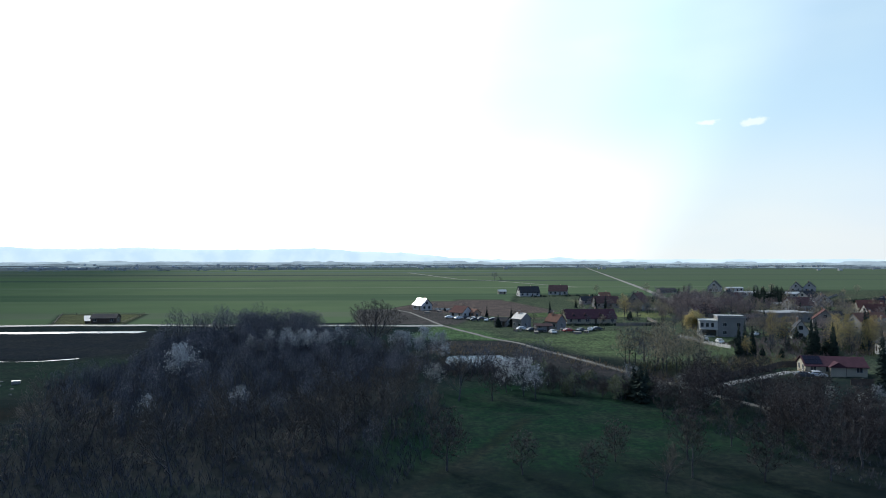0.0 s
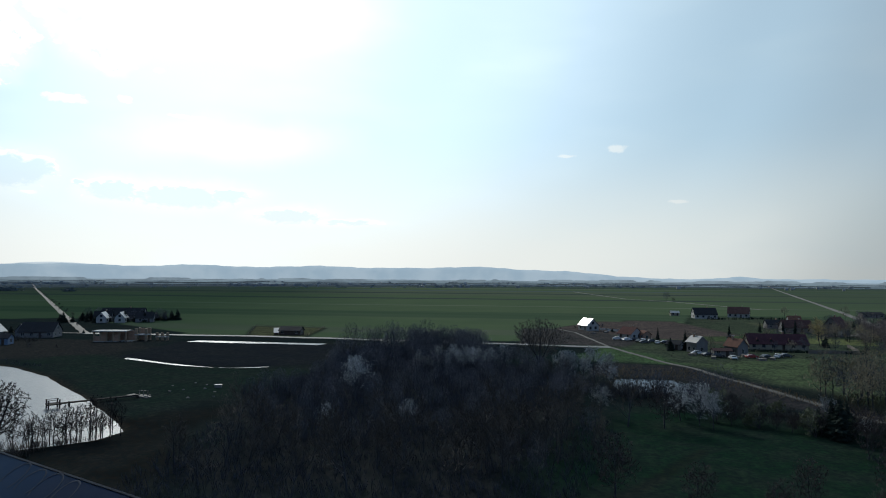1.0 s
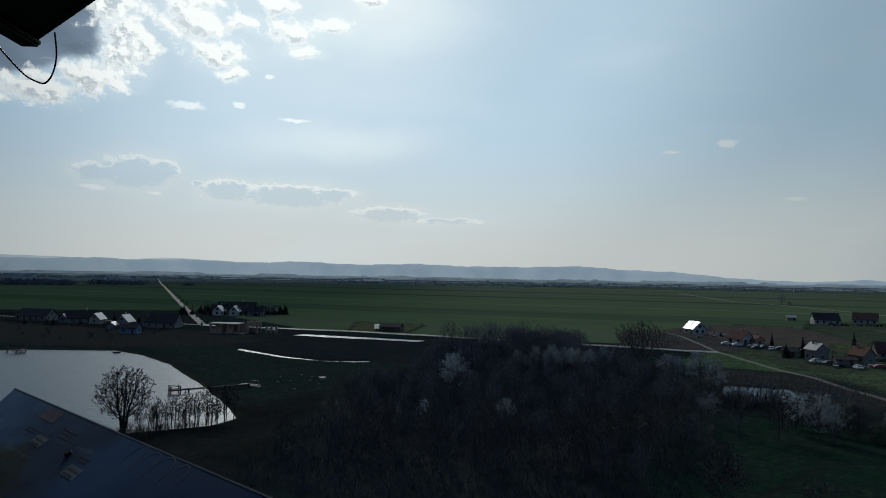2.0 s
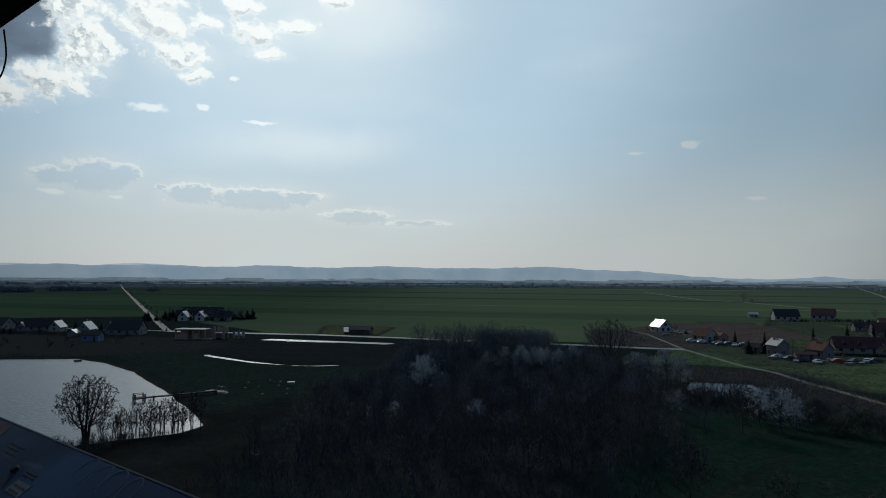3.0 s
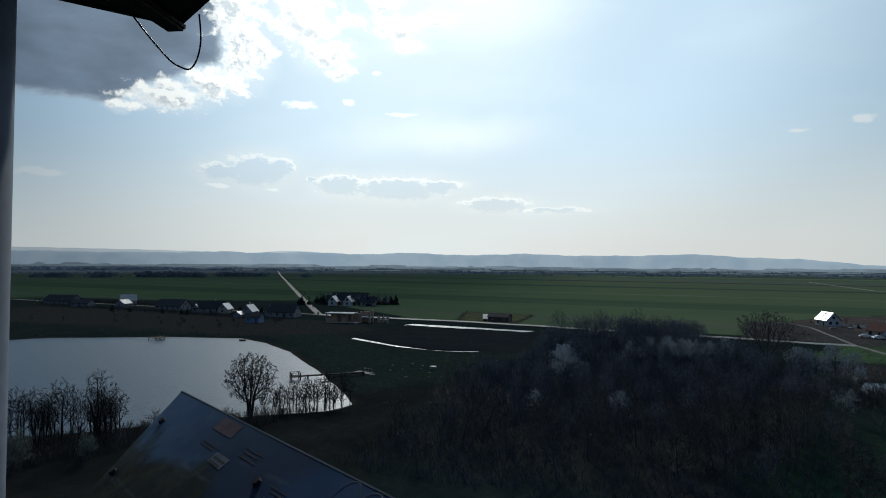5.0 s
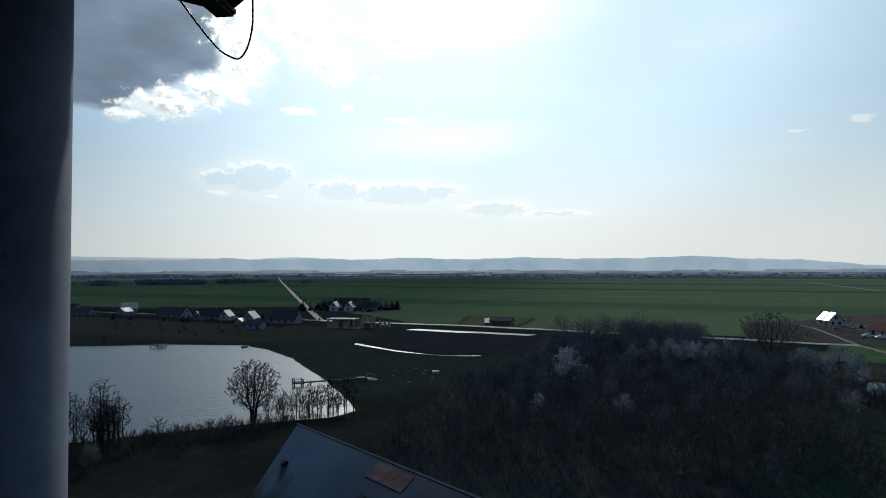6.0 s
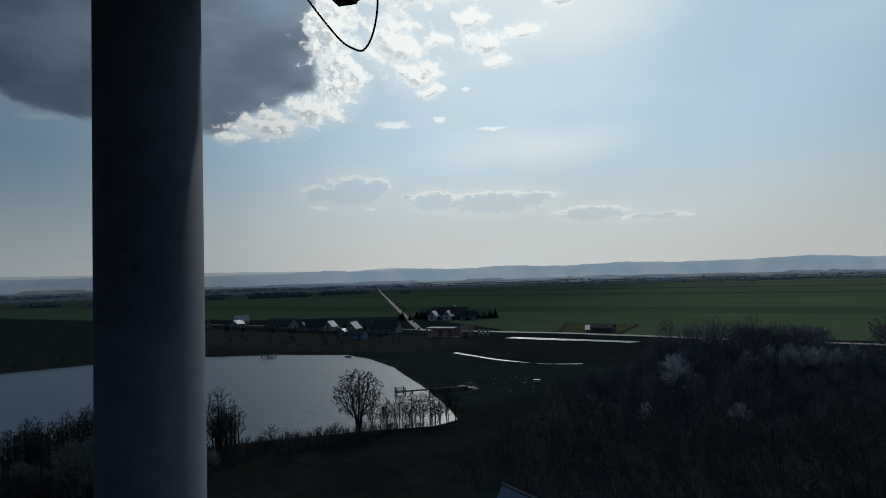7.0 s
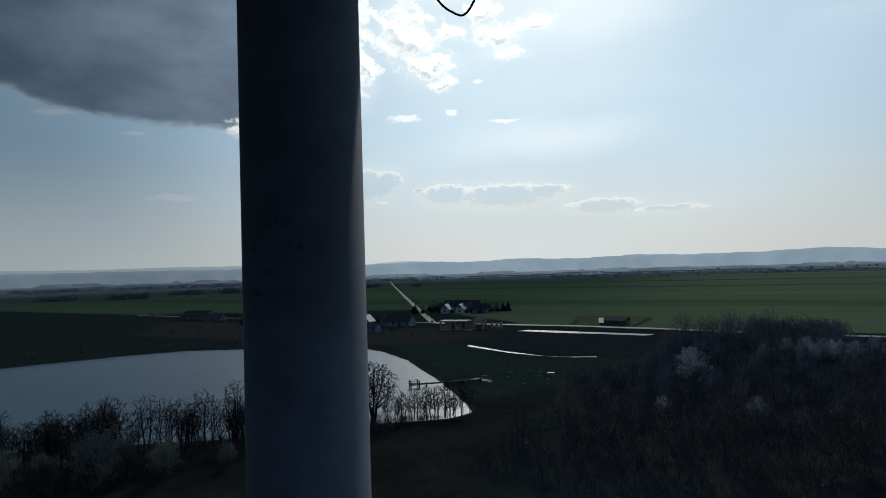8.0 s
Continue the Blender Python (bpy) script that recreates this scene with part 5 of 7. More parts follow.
# ---------------------------------------------------------------- trees
def skeleton_of(rng, tall, spread, levels, start, kids, lean=0.05, upward=0.35, droop=0.0, long=1.0):
    """Branches of a bare tree, as (points, radii, level)."""
    out = []

    def grow(p, d, length, r, level):
        n = 5 if level == 0 else 3 if level < 3 else 1
        pts, rad = [p.copy()], [r]
        for i in range(n):
            bend = Vector((rng.gauss(0, 1), rng.gauss(0, 1), rng.gauss(0, 0.6))) * (0.06 if level == 0 else 0.2)
            d = (d + bend + Vector((0, 0, (upward - droop * level) * 0.18 if level else 0.1))).normalized()
            p = p + d * (length / n)
            pts.append(p.copy())
            rad.append(r * (1 - (i + 1) / n * (0.72 if level < levels else 0.6)))
        out.append((pts, rad, level))
        if level >= levels:
            return
        count = kids[level]
        for c in range(count):
            f = start + (1 - start) * ((c + rng.random() * 0.8) / count) if level == 0 else 0.25 + 0.75 * (c + rng.random()) / count
            f = min(f, 0.999)
            i = int(f * n)
            q = pts[i].lerp(pts[i + 1], f * n - i)
            along = (pts[i + 1] - pts[i]).normalized()
            side = along.orthogonal().normalized()
            side.rotate(Matrix.Rotation(rng.random() * 6.283, 3, along))
            ang = rng.uniform(0.45, 0.95) * (spread if level == 0 else 1.0)
            nd = (along * math.cos(ang) + side * math.sin(ang)).normalized()
            ln = length * (long * rng.uniform(0.42, 0.62) * (1.15 - 0.55 * f) if level == 0 else rng.uniform(0.45, 0.68))
            rr = max(0.006, rad[i] * rng.uniform(0.42, 0.6))
            grow(q, nd, ln, rr, level + 1)

    grow(Vector((0, 0, -0.3)), Vector((rng.gauss(0, lean), rng.gauss(0, lean), 1)).normalized(), tall * 0.82, tall * 0.018, 0)
    return out


def flecks(rng, spots, size, count, reach, verts, faces):
    """Small leaf or blossom clumps: bent quads strewn about the given spots."""
    for s in spots:
        for _ in range(count):
            c = s + Vector((rng.gauss(0, reach), rng.gauss(0, reach), rng.gauss(0, reach)))
            a = Vector((rng.gauss(0, 1), rng.gauss(0, 1), rng.gauss(0, 1))).normalized()
            b = a.orthogonal().normalized()
            z = size * rng.uniform(0.6, 1.4)
            n = len(verts)
            verts += [tuple(c - a * z), tuple(c + b * z * 0.7), tuple(c + a * z), tuple(c - b * z * 0.7 + a.cross(b) * z * 0.3)]
            faces.append((n, n + 1, n + 2, n + 3))


def tree(name, label, group, seed, tall, spread=1.0, levels=3, start=0.25, kids=(14, 6, 5), leaf=None, leaf_size=0.1, leaf_n=2, reach=0.15, stems=1, droop=0.0, lean=0.22, long=1.0, twig="twig", category="tree", min_r=0.012, upward=0.35):
    rng = random.Random(seed)
    tv, tf, cv, cf, spots = [], [], [], [], []
    for s in range(stems):
        off = Vector((rng.gauss(0, 0.5), rng.gauss(0, 0.5), 0)) * (stems > 1)
        for pts, rad, lv in skeleton_of(rng, tall * (rng.uniform(0.75, 1.0) if stems > 1 else 1), spread, levels, start, kids, 0.05 if stems == 1 else lean, upward, droop, long):
            pts = [p + off for p in pts]
            if lv <= 1:
                tube(pts, [max(r, 0.02) for r in rad], 6 if lv == 0 else 4, tv, tf, close=False)
            else:
                tube(pts, [max(r, min_r) for r in rad], 3, cv, cf, close=False)
            if lv >= levels - 1:
                spots += [pts[-1], pts[-2]]
    ob = empty(name, label, category, group)
    soup("trunk", tv, tf, "bark", ob)
    crown = soup("crown", cv, cf, twig, ob)
    if leaf:
        fv, ff = [], []
        flecks(rng, spots, leaf_size, leaf_n, reach, fv, ff)
        soup("blossom" if leaf == "blossom" else "foliage", fv, ff, leaf, crown)
    return ob


def limbs(seed, tall, wide, clear, points=420, step=0.42, stems=1, lean=0.5, taper=0.9):
    """Branches that grow towards points strewn through a crown, as chains of (points, radii). clear: share of the height below the crown."""
    g = np.random.default_rng(seed)
    n_try = g.normal(size=(points * 3, 3))
    n_try /= np.linalg.norm(n_try, axis=1)[:, None]
    ball = n_try[:points] * (g.random(points) ** 0.45)[:, None]
    lo_, mid = tall * clear, tall * (0.5 + clear * 0.5)
    lobe = 1 + 0.22 * np.sin(3 * np.arctan2(ball[:, 1], ball[:, 0]) + seed) * np.sin(4 * ball[:, 2] + seed)
    z = np.where(ball[:, 2] > 0, mid + ball[:, 2] * (tall - mid), mid + ball[:, 2] * (mid - lo_))
    goals = np.stack([ball[:, 0] * wide / 2 * lobe, ball[:, 1] * wide / 2 * lobe, z], 1)
    nodes, up = [], []
    for m in range(stems):
        a = 6.283 * m / stems + seed
        foot = np.array([math.cos(a) * 0.25, math.sin(a) * 0.25, -0.3]) * (1 if stems > 1 else 0) + np.array([0, 0, -0.3 if stems == 1 else 0])
        drift = np.array([math.cos(a) * lean, math.sin(a) * lean, 1.0]) if stems > 1 else np.array([g.normal(0, 0.04), g.normal(0, 0.04), 1.0])
        prev = -1
        for q in range(max(2, int(tall * (clear + 0.12) / step))):
            nodes.append(foot + drift * step * q + g.normal(0, 0.03, 3))
            up.append(prev)
            prev = len(nodes) - 1
    near_d, near_i = np.full(points, 1e9), np.zeros(points, int)

    def look_at(first):
        new_ = np.array(nodes[first:])
        d = np.linalg.norm(goals[:, None] - new_[None], axis=2)
        k_ = d.argmin(1)
        dm = d[np.arange(len(goals)), k_]
        better = dm < near_d
        near_d[better], near_i[better] = dm[better], k_[better] + first

    look_at(0)
    alive = np.ones(points, bool)
    for _ in range(70):
        alive &= near_d > step * 1.1
        if not alive.any():
            break
        first, pulls = len(nodes), {}
        for j in np.nonzero(alive)[0]:
            v = goals[j] - nodes[near_i[j]]
            pulls.setdefault(int(near_i[j]), []).append(v / np.linalg.norm(v))
        for i, vs in pulls.items():
            v = np.sum(vs, 0) / len(vs) + np.array([0, 0, 0.12]) + g.normal(0, 0.12, 3)
            nodes.append(nodes[i] + v / np.linalg.norm(v) * step)
            up.append(i)
        look_at(first)
        if len(nodes) > 2600:
            break
    has = np.zeros(len(nodes), bool)
    has[[u for u in up if u >= 0]] = True
    for i in np.nonzero(~has)[0]:  # fine twigs beyond every tip
        way = nodes[i] - nodes[up[i]] if up[i] >= 0 else np.array([0, 0, 1.0])
        for _ in range(4):
            v = way / np.linalg.norm(way) + g.normal(0, 0.55, 3) + np.array([0, 0, 0.2])
            nodes.append(nodes[i] + v / np.linalg.norm(v) * step * g.uniform(0.7, 1.6))
            up.append(int(i))
        for j in (up[i], up[up[i]]):
            v = way / np.linalg.norm(way) * 0.6 + g.normal(0, 0.7, 3)
            nodes.append(nodes[j] + v / np.linalg.norm(v) * step * g.uniform(0.7, 1.4))
            up.append(int(j))
    load = np.zeros(len(nodes))
    for i in range(len(nodes) - 1, -1, -1):
        load[i] = max(load[i], 1.0)
        if up[i] >= 0:
            load[up[i]] += load[i]
    rad = load ** 0.5
    rad = rad / rad.max() * tall * 0.016 * taper
    heir, out = {}, []
    for i, u in enumerate(up):
        if u >= 0 and (u not in heir or load[i] > load[heir[u]]):
            heir[u] = i
    for i, u in enumerate(up):
        if u < 0 or heir[u] != i:
            chain = [u, i] if u >= 0 else [i]
            while chain[-1] in heir:
                chain.append(heir[chain[-1]])
            if len(chain) > 1:
                out.append(([Vector(nodes[c]) for c in chain], [min(rad[c], rad[chain[min(1, len(chain) - 1)]]) for c in chain]))
    return out


def crowned(name, label, group, seed, tall, wide, clear=0.25, points=420, step=0.42, stems=1, lean=0.3, twig="twig", min_r=0.012, leaf=None, leaf_size=0.05, leaf_n=1, reach=0.05, category="tree", taper=0.9):
    """A tree whose limbs fork into an even, rounded crown."""
    rng_ = random.Random(seed)
    tv, tf, cv, cf, spots = [], [], [], [], []
    for pts, rad in limbs(seed, tall, wide, clear, points, step, stems, lean, taper):
        thick_ = rad[0] > tall * 0.0035
        tube(pts, [max(r, min_r) for r in rad], 6 if thick_ else 3, *((tv, tf) if thick_ else (cv, cf)), close=False)
        spots.append(pts[-1])
    ob = empty(name, label, category, group)
    soup("trunk", tv, tf, "bark" if twig != "twig_black" else twig, ob)
    top_ = soup("crown", cv, cf, twig, ob)
    if leaf:
        fv, ff = [], []
        flecks(rng_, spots, leaf_size, leaf_n, reach, fv, ff)
        tagged(soup("bud" if leaf_n == 1 else "foliage", fv, ff, leaf, top_), "dark buds on the twig tips", kind="stuff")
    return ob


def spruce(name, label, group, seed, tall, wide, mat="needle"):
    rng = random.Random(seed)
    ob = empty(name, label, "tree", group)
    tv, tf, v, f = [], [], [], []
    tube([(0, 0, -0.3), (0, 0, tall * 0.5), (0, 0, tall)], [tall * 0.016, tall * 0.01, 0.02], 6, tv, tf)
    z = tall * 0.06
    while z < tall * 0.99:
        q = 1 - z / tall
        reach_ = wide * (q ** 0.85) * rng.uniform(0.85, 1.1) + 0.1
        for i in range(int(7 + 9 * q)):
            a = rng.random() * 6.283
            ln = reach_ * rng.uniform(0.6, 1.1)
            base = Vector((0, 0, z + rng.uniform(-0.15, 0.15)))
            tip = base + Vector((math.cos(a) * ln, math.sin(a) * ln, -ln * 0.28 + rng.uniform(-0.1, 0.15)))
            side = Vector((-math.sin(a), math.cos(a), 0)) * ln * 0.24
            mid = base.lerp(tip, 0.55)
            for dz in (0.0, -0.18 * ln):
                n = len(v)
                v += [tuple(base), tuple(mid + side + Vector((0, 0, dz - 0.08 * ln))), tuple(tip), tuple(mid - side + Vector((0, 0, dz - 0.08 * ln)))]
                f += [(n, n + 1, n + 2), (n, n + 2, n + 3)]
        z += 0.16 + 0.28 * q
    soup("trunk", tv, tf, "bark", ob)
    soup("crown", v, f, mat, ob)
    return ob


FOREST, MEADOW, SHORE, VILLAGE = "bare trees of the grove", "young trees on the meadow", "trees on the lake shore", "trees of the village"
bare = [crowned("bare_tree", "leafless grey-brown deciduous tree in a dense grove", FOREST, 10 + i, tall, wide, 0.2, 300, 0.5, min_r=0.02) for i, (tall, wide) in enumerate(((10, 6.5), (11.5, 6.5), (9, 6.5), (12.5, 7.5), (8, 6.0)))]
white = [tree("blossoming_tree", "cherry tree covered in white spring blossom", FOREST, 30 + i, tall, 0.95, 3, 0.15, (13, 6, 4), "blossom", 0.10, 2, 0.16) for i, tall in enumerate((7.5, 9.0, 6.5))]
thorn = [tree("bare_shrub", "tangled leafless shrub with dark twigs", FOREST, 50 + i, tall, 1.2, 3, 0.05, (7, 5, 3), stems=2, min_r=0.018, twig="twig_brown", category="shrub") for i, tall in enumerate((4.0, 5.0, 3.2))]
slim = [tree("young_tree", "slender leafless young tree standing on the meadow", MEADOW, 70 + i, tall, 0.75, 3, 0.2, (13, 5, 4), twig="twig_dark", min_r=0.02) for i, tall in enumerate((8.0, 9.5, 7.0))]
lone = [crowned("meadow_tree", "dark leafless tree standing alone on the meadow", MEADOW, 75 + i, tall, wide, 0.12, 640, 0.34, twig="twig_brown", min_r=0.026) for i, (tall, wide) in enumerate(((9.0, 6.0), (8.0, 5.6)))]
green = [tree("budding_shrub", "shrub in first pale green leaf", MEADOW, 80 + i, tall, 1.1, 3, 0.08, (6, 4, 3), "young_leaf", 0.12, 2, 0.2, stems=2, category="shrub") for i, tall in enumerate((3.5, 5.0))]
used = set()


def stand(ob, x, y, size=1.0, turn=0.0, squash=1.0):
    """Stands a tree, or a copy once the first is placed, at x, y."""
    m = Matrix.Translation((x, y, height(x, y))) @ pose(0, 0, 0, 0, 0, turn)
    if ob not in used:
        used.add(ob)
        ob.matrix_basis = m @ Matrix.Diagonal((size, size, size * squash, 1))
        return ob
    c = copy_thing(ob, m)
    c.scale = (size, size, size * squash)
    return c


pick = random.Random(5)


def clear_of_houses(x, y):
    """Whether a spot neither touches a house nor stands close before its south side."""
    return all(abs(x - hx) > r * 0.8 + 1.5 or not -r - 12 < y - hy < r + 1 for hx, hy, r in HOUSES)


def scatter(kinds, poly, spacing, lo_, hi_, grade=None, clear=False):
    """Strews trees over a patch of the plan on a jittered grid."""
    xs, ys = [p[0] for p in poly], [p[1] for p in poly]
    y = min(ys)
    while y < max(ys):
        x = min(xs)
        while x < max(xs):
            qx, qy = x + pick.uniform(-0.45, 0.45) * spacing, y + pick.uniform(-0.45, 0.45) * spacing
            if signed(np.array([qx]), np.array([qy]), poly)[0] < 0 and (not clear or clear_of_houses(qx, qy)):
                stand(pick.choice(kinds), qx, qy, pick.uniform(lo_, hi_) * (grade(qx, qy) if grade else 1.0), pick.uniform(0, 360), pick.uniform(0.9, 1.12))
            x += spacing
        y += spacing


# the grove between drained pond and meadow
GROVE = [(-66, 112), (-82, 136), (-78, 165), (-84, 190), (-91, 215), (-88, 240), (-70, 246), (-52, 232), (-42, 212), (-30, 196), (-10, 184), (-4, 160), (-14, 132), (-26, 108), (-46, 96)]
scatter(bare, GROVE, 6.2, 0.78, 1.08, lambda x, y: 0.52 + 0.10 * float(ease(np.array(y), 150, 180)) + 0.26 * float(ease(np.array(y), 198, 215)))
oak = [crowned("bare_tree", "dense round-crowned dark leafless tree in the grove", FOREST, 20 + i, tall, wide, 0.15, 480, 0.42, twig="twig", min_r=0.022) for i, (tall, wide) in enumerate(((9.0, 7.5), (10.0, 8.0)))]
for i in range(34):
    stand(pick.choice(oak), -55 + pick.uniform(-13, 11), 226 + pick.uniform(-12, 10), pick.uniform(0.82, 1.02), i * 50)
for i in range(14):
    stand(pick.choice(oak), -34 + pick.uniform(-9, 9), 206 + pick.uniform(-5, 5), pick.uniform(0.6, 0.75), i * 50)
scatter(white, [(-58, 188), (-42, 200), (-30, 199), (-32, 192), (-56, 182)], 3.9, 0.6, 0.82)
scatter(slim, [(-60, 74), (-66, 106), (-46, 98), (-26, 106), (-14, 130), (0, 128), (-6, 100), (-20, 76)], 6.6, 0.7, 1.0)
scatter(bare[:1] + bare[2:3] + slim[:1], [(-12, 188), (-6, 158), (4, 158), (2, 150), (-12, 138), (-16, 180)], 5.2, 0.5, 0.72)
scatter(bare[:1] + slim, [(-24, 104), (-12, 132), (-2, 128), (3, 112), (-4, 92), (-16, 84)], 5.4, 0.45, 0.7)
for x, y, z in ((-10, 185, 1.0), (-7, 181, 0.85), (-4, 178, 0.95), (-1, 180, 0.75), (1, 177, 0.7), (-13, 187, 0.7)):
    stand(pick.choice(white), x, y, z, x * 57)
for x, y, s in ((-58, 147, 1.2), (-56, 141, 0.95), (-79, 226, 0.8), (-36, 116, 0.5), (-48, 108, 0.5), (13, 134, 1.05), (16, 131, 0.8), (40, 141, 0.7), (44, 122, 0.6), (47, 118, 0.6), (42, 126, 0.5), (72, 114, 0.55), (76, 110, 0.6), (70, 120, 0.45), (78, 118, 0.5)):
    stand(pick.choice(white), x, y, s, pick.uniform(0, 360))
big = crowned("broad_tree", "large round-crowned leafless tree above the grove", FOREST, 99, 14.0, 18.0, 0.12, 1500, 0.5, stems=6, lean=0.42, twig="twig_dark", min_r=0.03, taper=1.0)
stand(big, -22, 214, 1.0)
# meadow trees
for kind, x, y, z in ((lone[0], 33, 89, 0.9), (lone[1], 23, 88, 0.72), (lone[1], 10, 83, 0.72), (slim[0], -17, 92, 0.8), (lone[0], 0.5, 84, 0.92), (lone[1], 39, 80, 1.0), (slim[0], 31, 82, 0.8), (lone[0], 47, 80, 0.95),
                      (lone[1], 54, 85, 1.1), (slim[1], 3, 126, 0.95), (lone[0], 9.5, 127, 1.0), (slim[2], 42, 96, 0.9), (lone[0], 50, 97, 0.9), (lone[1], 18, 79, 0.7), (slim[2], 26, 77, 0.8), (lone[1], 61, 94, 1.0)):
    stand(kind, x, y, z, x * 31)
scatter(thorn[:1] + lone + lone, [(36, 112), (44, 132), (62, 134), (80, 120), (70, 86), (52, 90), (44, 104)], 5.2, 0.65, 1.0)
scatter(thorn + green, [(12, 150), (30, 152), (46, 130), (36, 120), (22, 132), (10, 142)], 4.6, 0.7, 1.05)
scatter(bare[2:3] + thorn, [(-2, 158), (24, 160), (28, 150), (6, 146)], 3.8, 0.6, 0.85)
for x, y, z in ((-2, 135, 0.6), (18, 128, 0.7)):
    stand(white[1], x, y, z, x * 40)
# lake shore
alder = crowned("lakeside_tree", "tall broad-crowned leafless tree at the water's edge", SHORE, 126, 11.4, 9.2, 0.2, 1400, 0.32, stems=3, lean=0.1, twig="twig_black", min_r=0.030, taper=1.25)
stand(alder, -92, 82, 1.0)
alders = [crowned("lakeside_tree", "slender leafless alder at the water's edge", SHORE, 130 + i, tall, wide, 0.22, 190, 0.34, twig="twig_black", min_r=0.026) for i, (tall, wide) in enumerate(((6.5, 2.2), (7.8, 2.8), (5.5, 2.0)))]
budded = [crowned("lakeside_tree", "dark leafless tree with clustered buds by the lake", SHORE, 140 + i, tall, wide, 0.25, 340, 0.42, stems=2, lean=0.1, twig="twig_black", min_r=0.019, leaf="twig_dark", leaf_size=0.08) for i, (tall, wide) in enumerate(((10.0, 4.5), (11.5, 5.2), (9.0, 4.2)))]
sallow = tree("lakeside_shrub", "grey-green sallow in catkin by the lake", SHORE, 146, 7.0, 0.9, 3, 0.1, (13, 6, 4), "catkin", 0.06, 5, 0.18, stems=3, lean=0.15, twig="twig_dark", category="shrub")
for i in range(30):
    stand(pick.choice(alders), -91 + i * 0.36 + pick.uniform(-0.5, 0.5), 84.5 + i * 0.36 + pick.uniform(-1.2, 1.0), pick.uniform(0.65, 1.0), i * 77)
for i in range(46):
    f = i / 45
    stand(pick.choice(budded), -93 - 18 * f + pick.uniform(-5, 4), 62 - 36 * f + pick.uniform(-4, 4), pick.uniform(0.55, 0.95), i * 51)
for i in range(22):
    f = i / 21
    stand(pick.choice(thorn), -88 - 14 * f + pick.uniform(-3, 4), 76 - 46 * f + pick.uniform(-4, 3), pick.uniform(0.6, 1.0), i * 51)
for i in range(18):
    stand(pick.choice(budded), -103 - 9 * i / 17 + pick.uniform(-3, 4), 40 - 16 * i / 17 + pick.uniform(-3, 3), pick.uniform(0.65, 0.95), i * 47)
for x, y, z in ((-93.1, 34.4, 1.15), (-97, 30, 0.8), (-91, 42, 0.75), (-99, 25, 1.0), (-88, 50, 0.5), (-95, 39, 0.9)):
    stand(sallow, x, y, z, x * 23)
# far bank of the lake
scatter(thorn, [(-330, 150), (-200, 172), (-180, 205), (-330, 200)], 17, 0.4, 0.8)
for x, y in ((-262, 92), (-256, 116), (-262, 76), (-236, 140)):
    stand(pick.choice(thorn), x - 3, y + 2, 0.7, x)
# village trees
dark_spruce = [spruce("spruce", "dark green spruce in a village garden", VILLAGE, 150 + i, tall, wide) for i, (tall, wide) in enumerate(((11, 1.9), (8.5, 1.7), (13, 2.2)))]
for x, y, kind, s in ((36.5, 126, 1, 0.9), (39.5, 128, 1, 0.75), (27.5, 265, 0, 0.75), (146, 398, 2, 0.95), (53, 326, 1, 0.75), (80, 178, 0, 0.9), (83, 181, 2, 0.8), (86, 183, 0, 0.85), (103, 184, 2, 0.85), (106, 187, 0, 0.95), (109, 184, 2, 0.75), (190, 380, 2, 1.0), (186, 384, 2, 0.9), (87.5, 131, 2, 1.0), (132, 205, 0, 0.9), (140, 300, 0, 0.8), (74, 366, 1, 0.7), (107, 180, 0, 0.85), (136, 212, 2, 0.9), (112, 200, 0, 0.8)):
    stand(dark_spruce[kind], x, y, s, x * 7)
for x, y, kind, s in ((176, 372, 2, 1.0), (180, 376, 0, 1.1), (194, 386, 0, 1.1), (205, 400, 2, 0.8), (150, 402, 0, 0.9), (84, 340, 1, 1.0), (80, 345, 0, 0.7), (20, 300, 1, 0.7), (128, 262, 1, 0.9), (172, 255, 2, 0.8), (176, 250, 0, 0.9), (108, 152, 2, 0.95), (106, 146, 0, 1.0), (102, 150, 1, 1.0), (150, 232, 0, 0.9)):
    stand(dark_spruce[kind], x, y, s, x * 7)
yew = [spruce("conifer", "broad dark conifer around the row of houses", VILLAGE, 190 + i, tall, wide) for i, (tall, wide) in enumerate(((6.5, 2.6), (5.0, 2.4)))]
for x, y, z in ((37.2, 124, 1.0), (34.8, 127, 0.65)):
    stand(yew[0], x, y, z, x * 9, 1.15)
for i in range(14):
    stand(lone[i % 2], 13 + i * 1.75 + pick.uniform(-1, 1), 138 - i * 0.85 + pick.uniform(-1.5, 1.5), pick.uniform(0.38, 0.55), i * 37)
for i in range(64):
    f = i / 63
    stand(pick.choice(yew), -306 + 50 * f + pick.uniform(-1, 1), 316 + 22 * f + (12 if i % 5 else -4) + pick.uniform(-4, 6), pick.uniform(0.9, 1.5), i * 40, 0.72)
for i in range(16):
    stand(pick.choice(oak), -306 + i * 3.2 + pick.uniform(-2, 2), 336 + pick.uniform(-3, 5), pick.uniform(0.55, 0.8), i * 31)
for i in range(30):
    stand(pick.choice(thorn + yew), -345 + i * 4.0 + pick.uniform(-2, 2), 208 + i * 0.7 + (28 if i % 3 == 0 else 0) + pick.uniform(-3, 3), pick.uniform(0.35, 0.7), i * 29)
gold = [tree("golden_tree", "tree in yellow-brown spring catkins", VILLAGE, 160 + i, tall, 0.55, 3, 0.1, (16, 6, 4), "gold_leaf", 0.09, 4, 0.22, droop=0.25) for i, tall in enumerate((12.5, 10.0))]
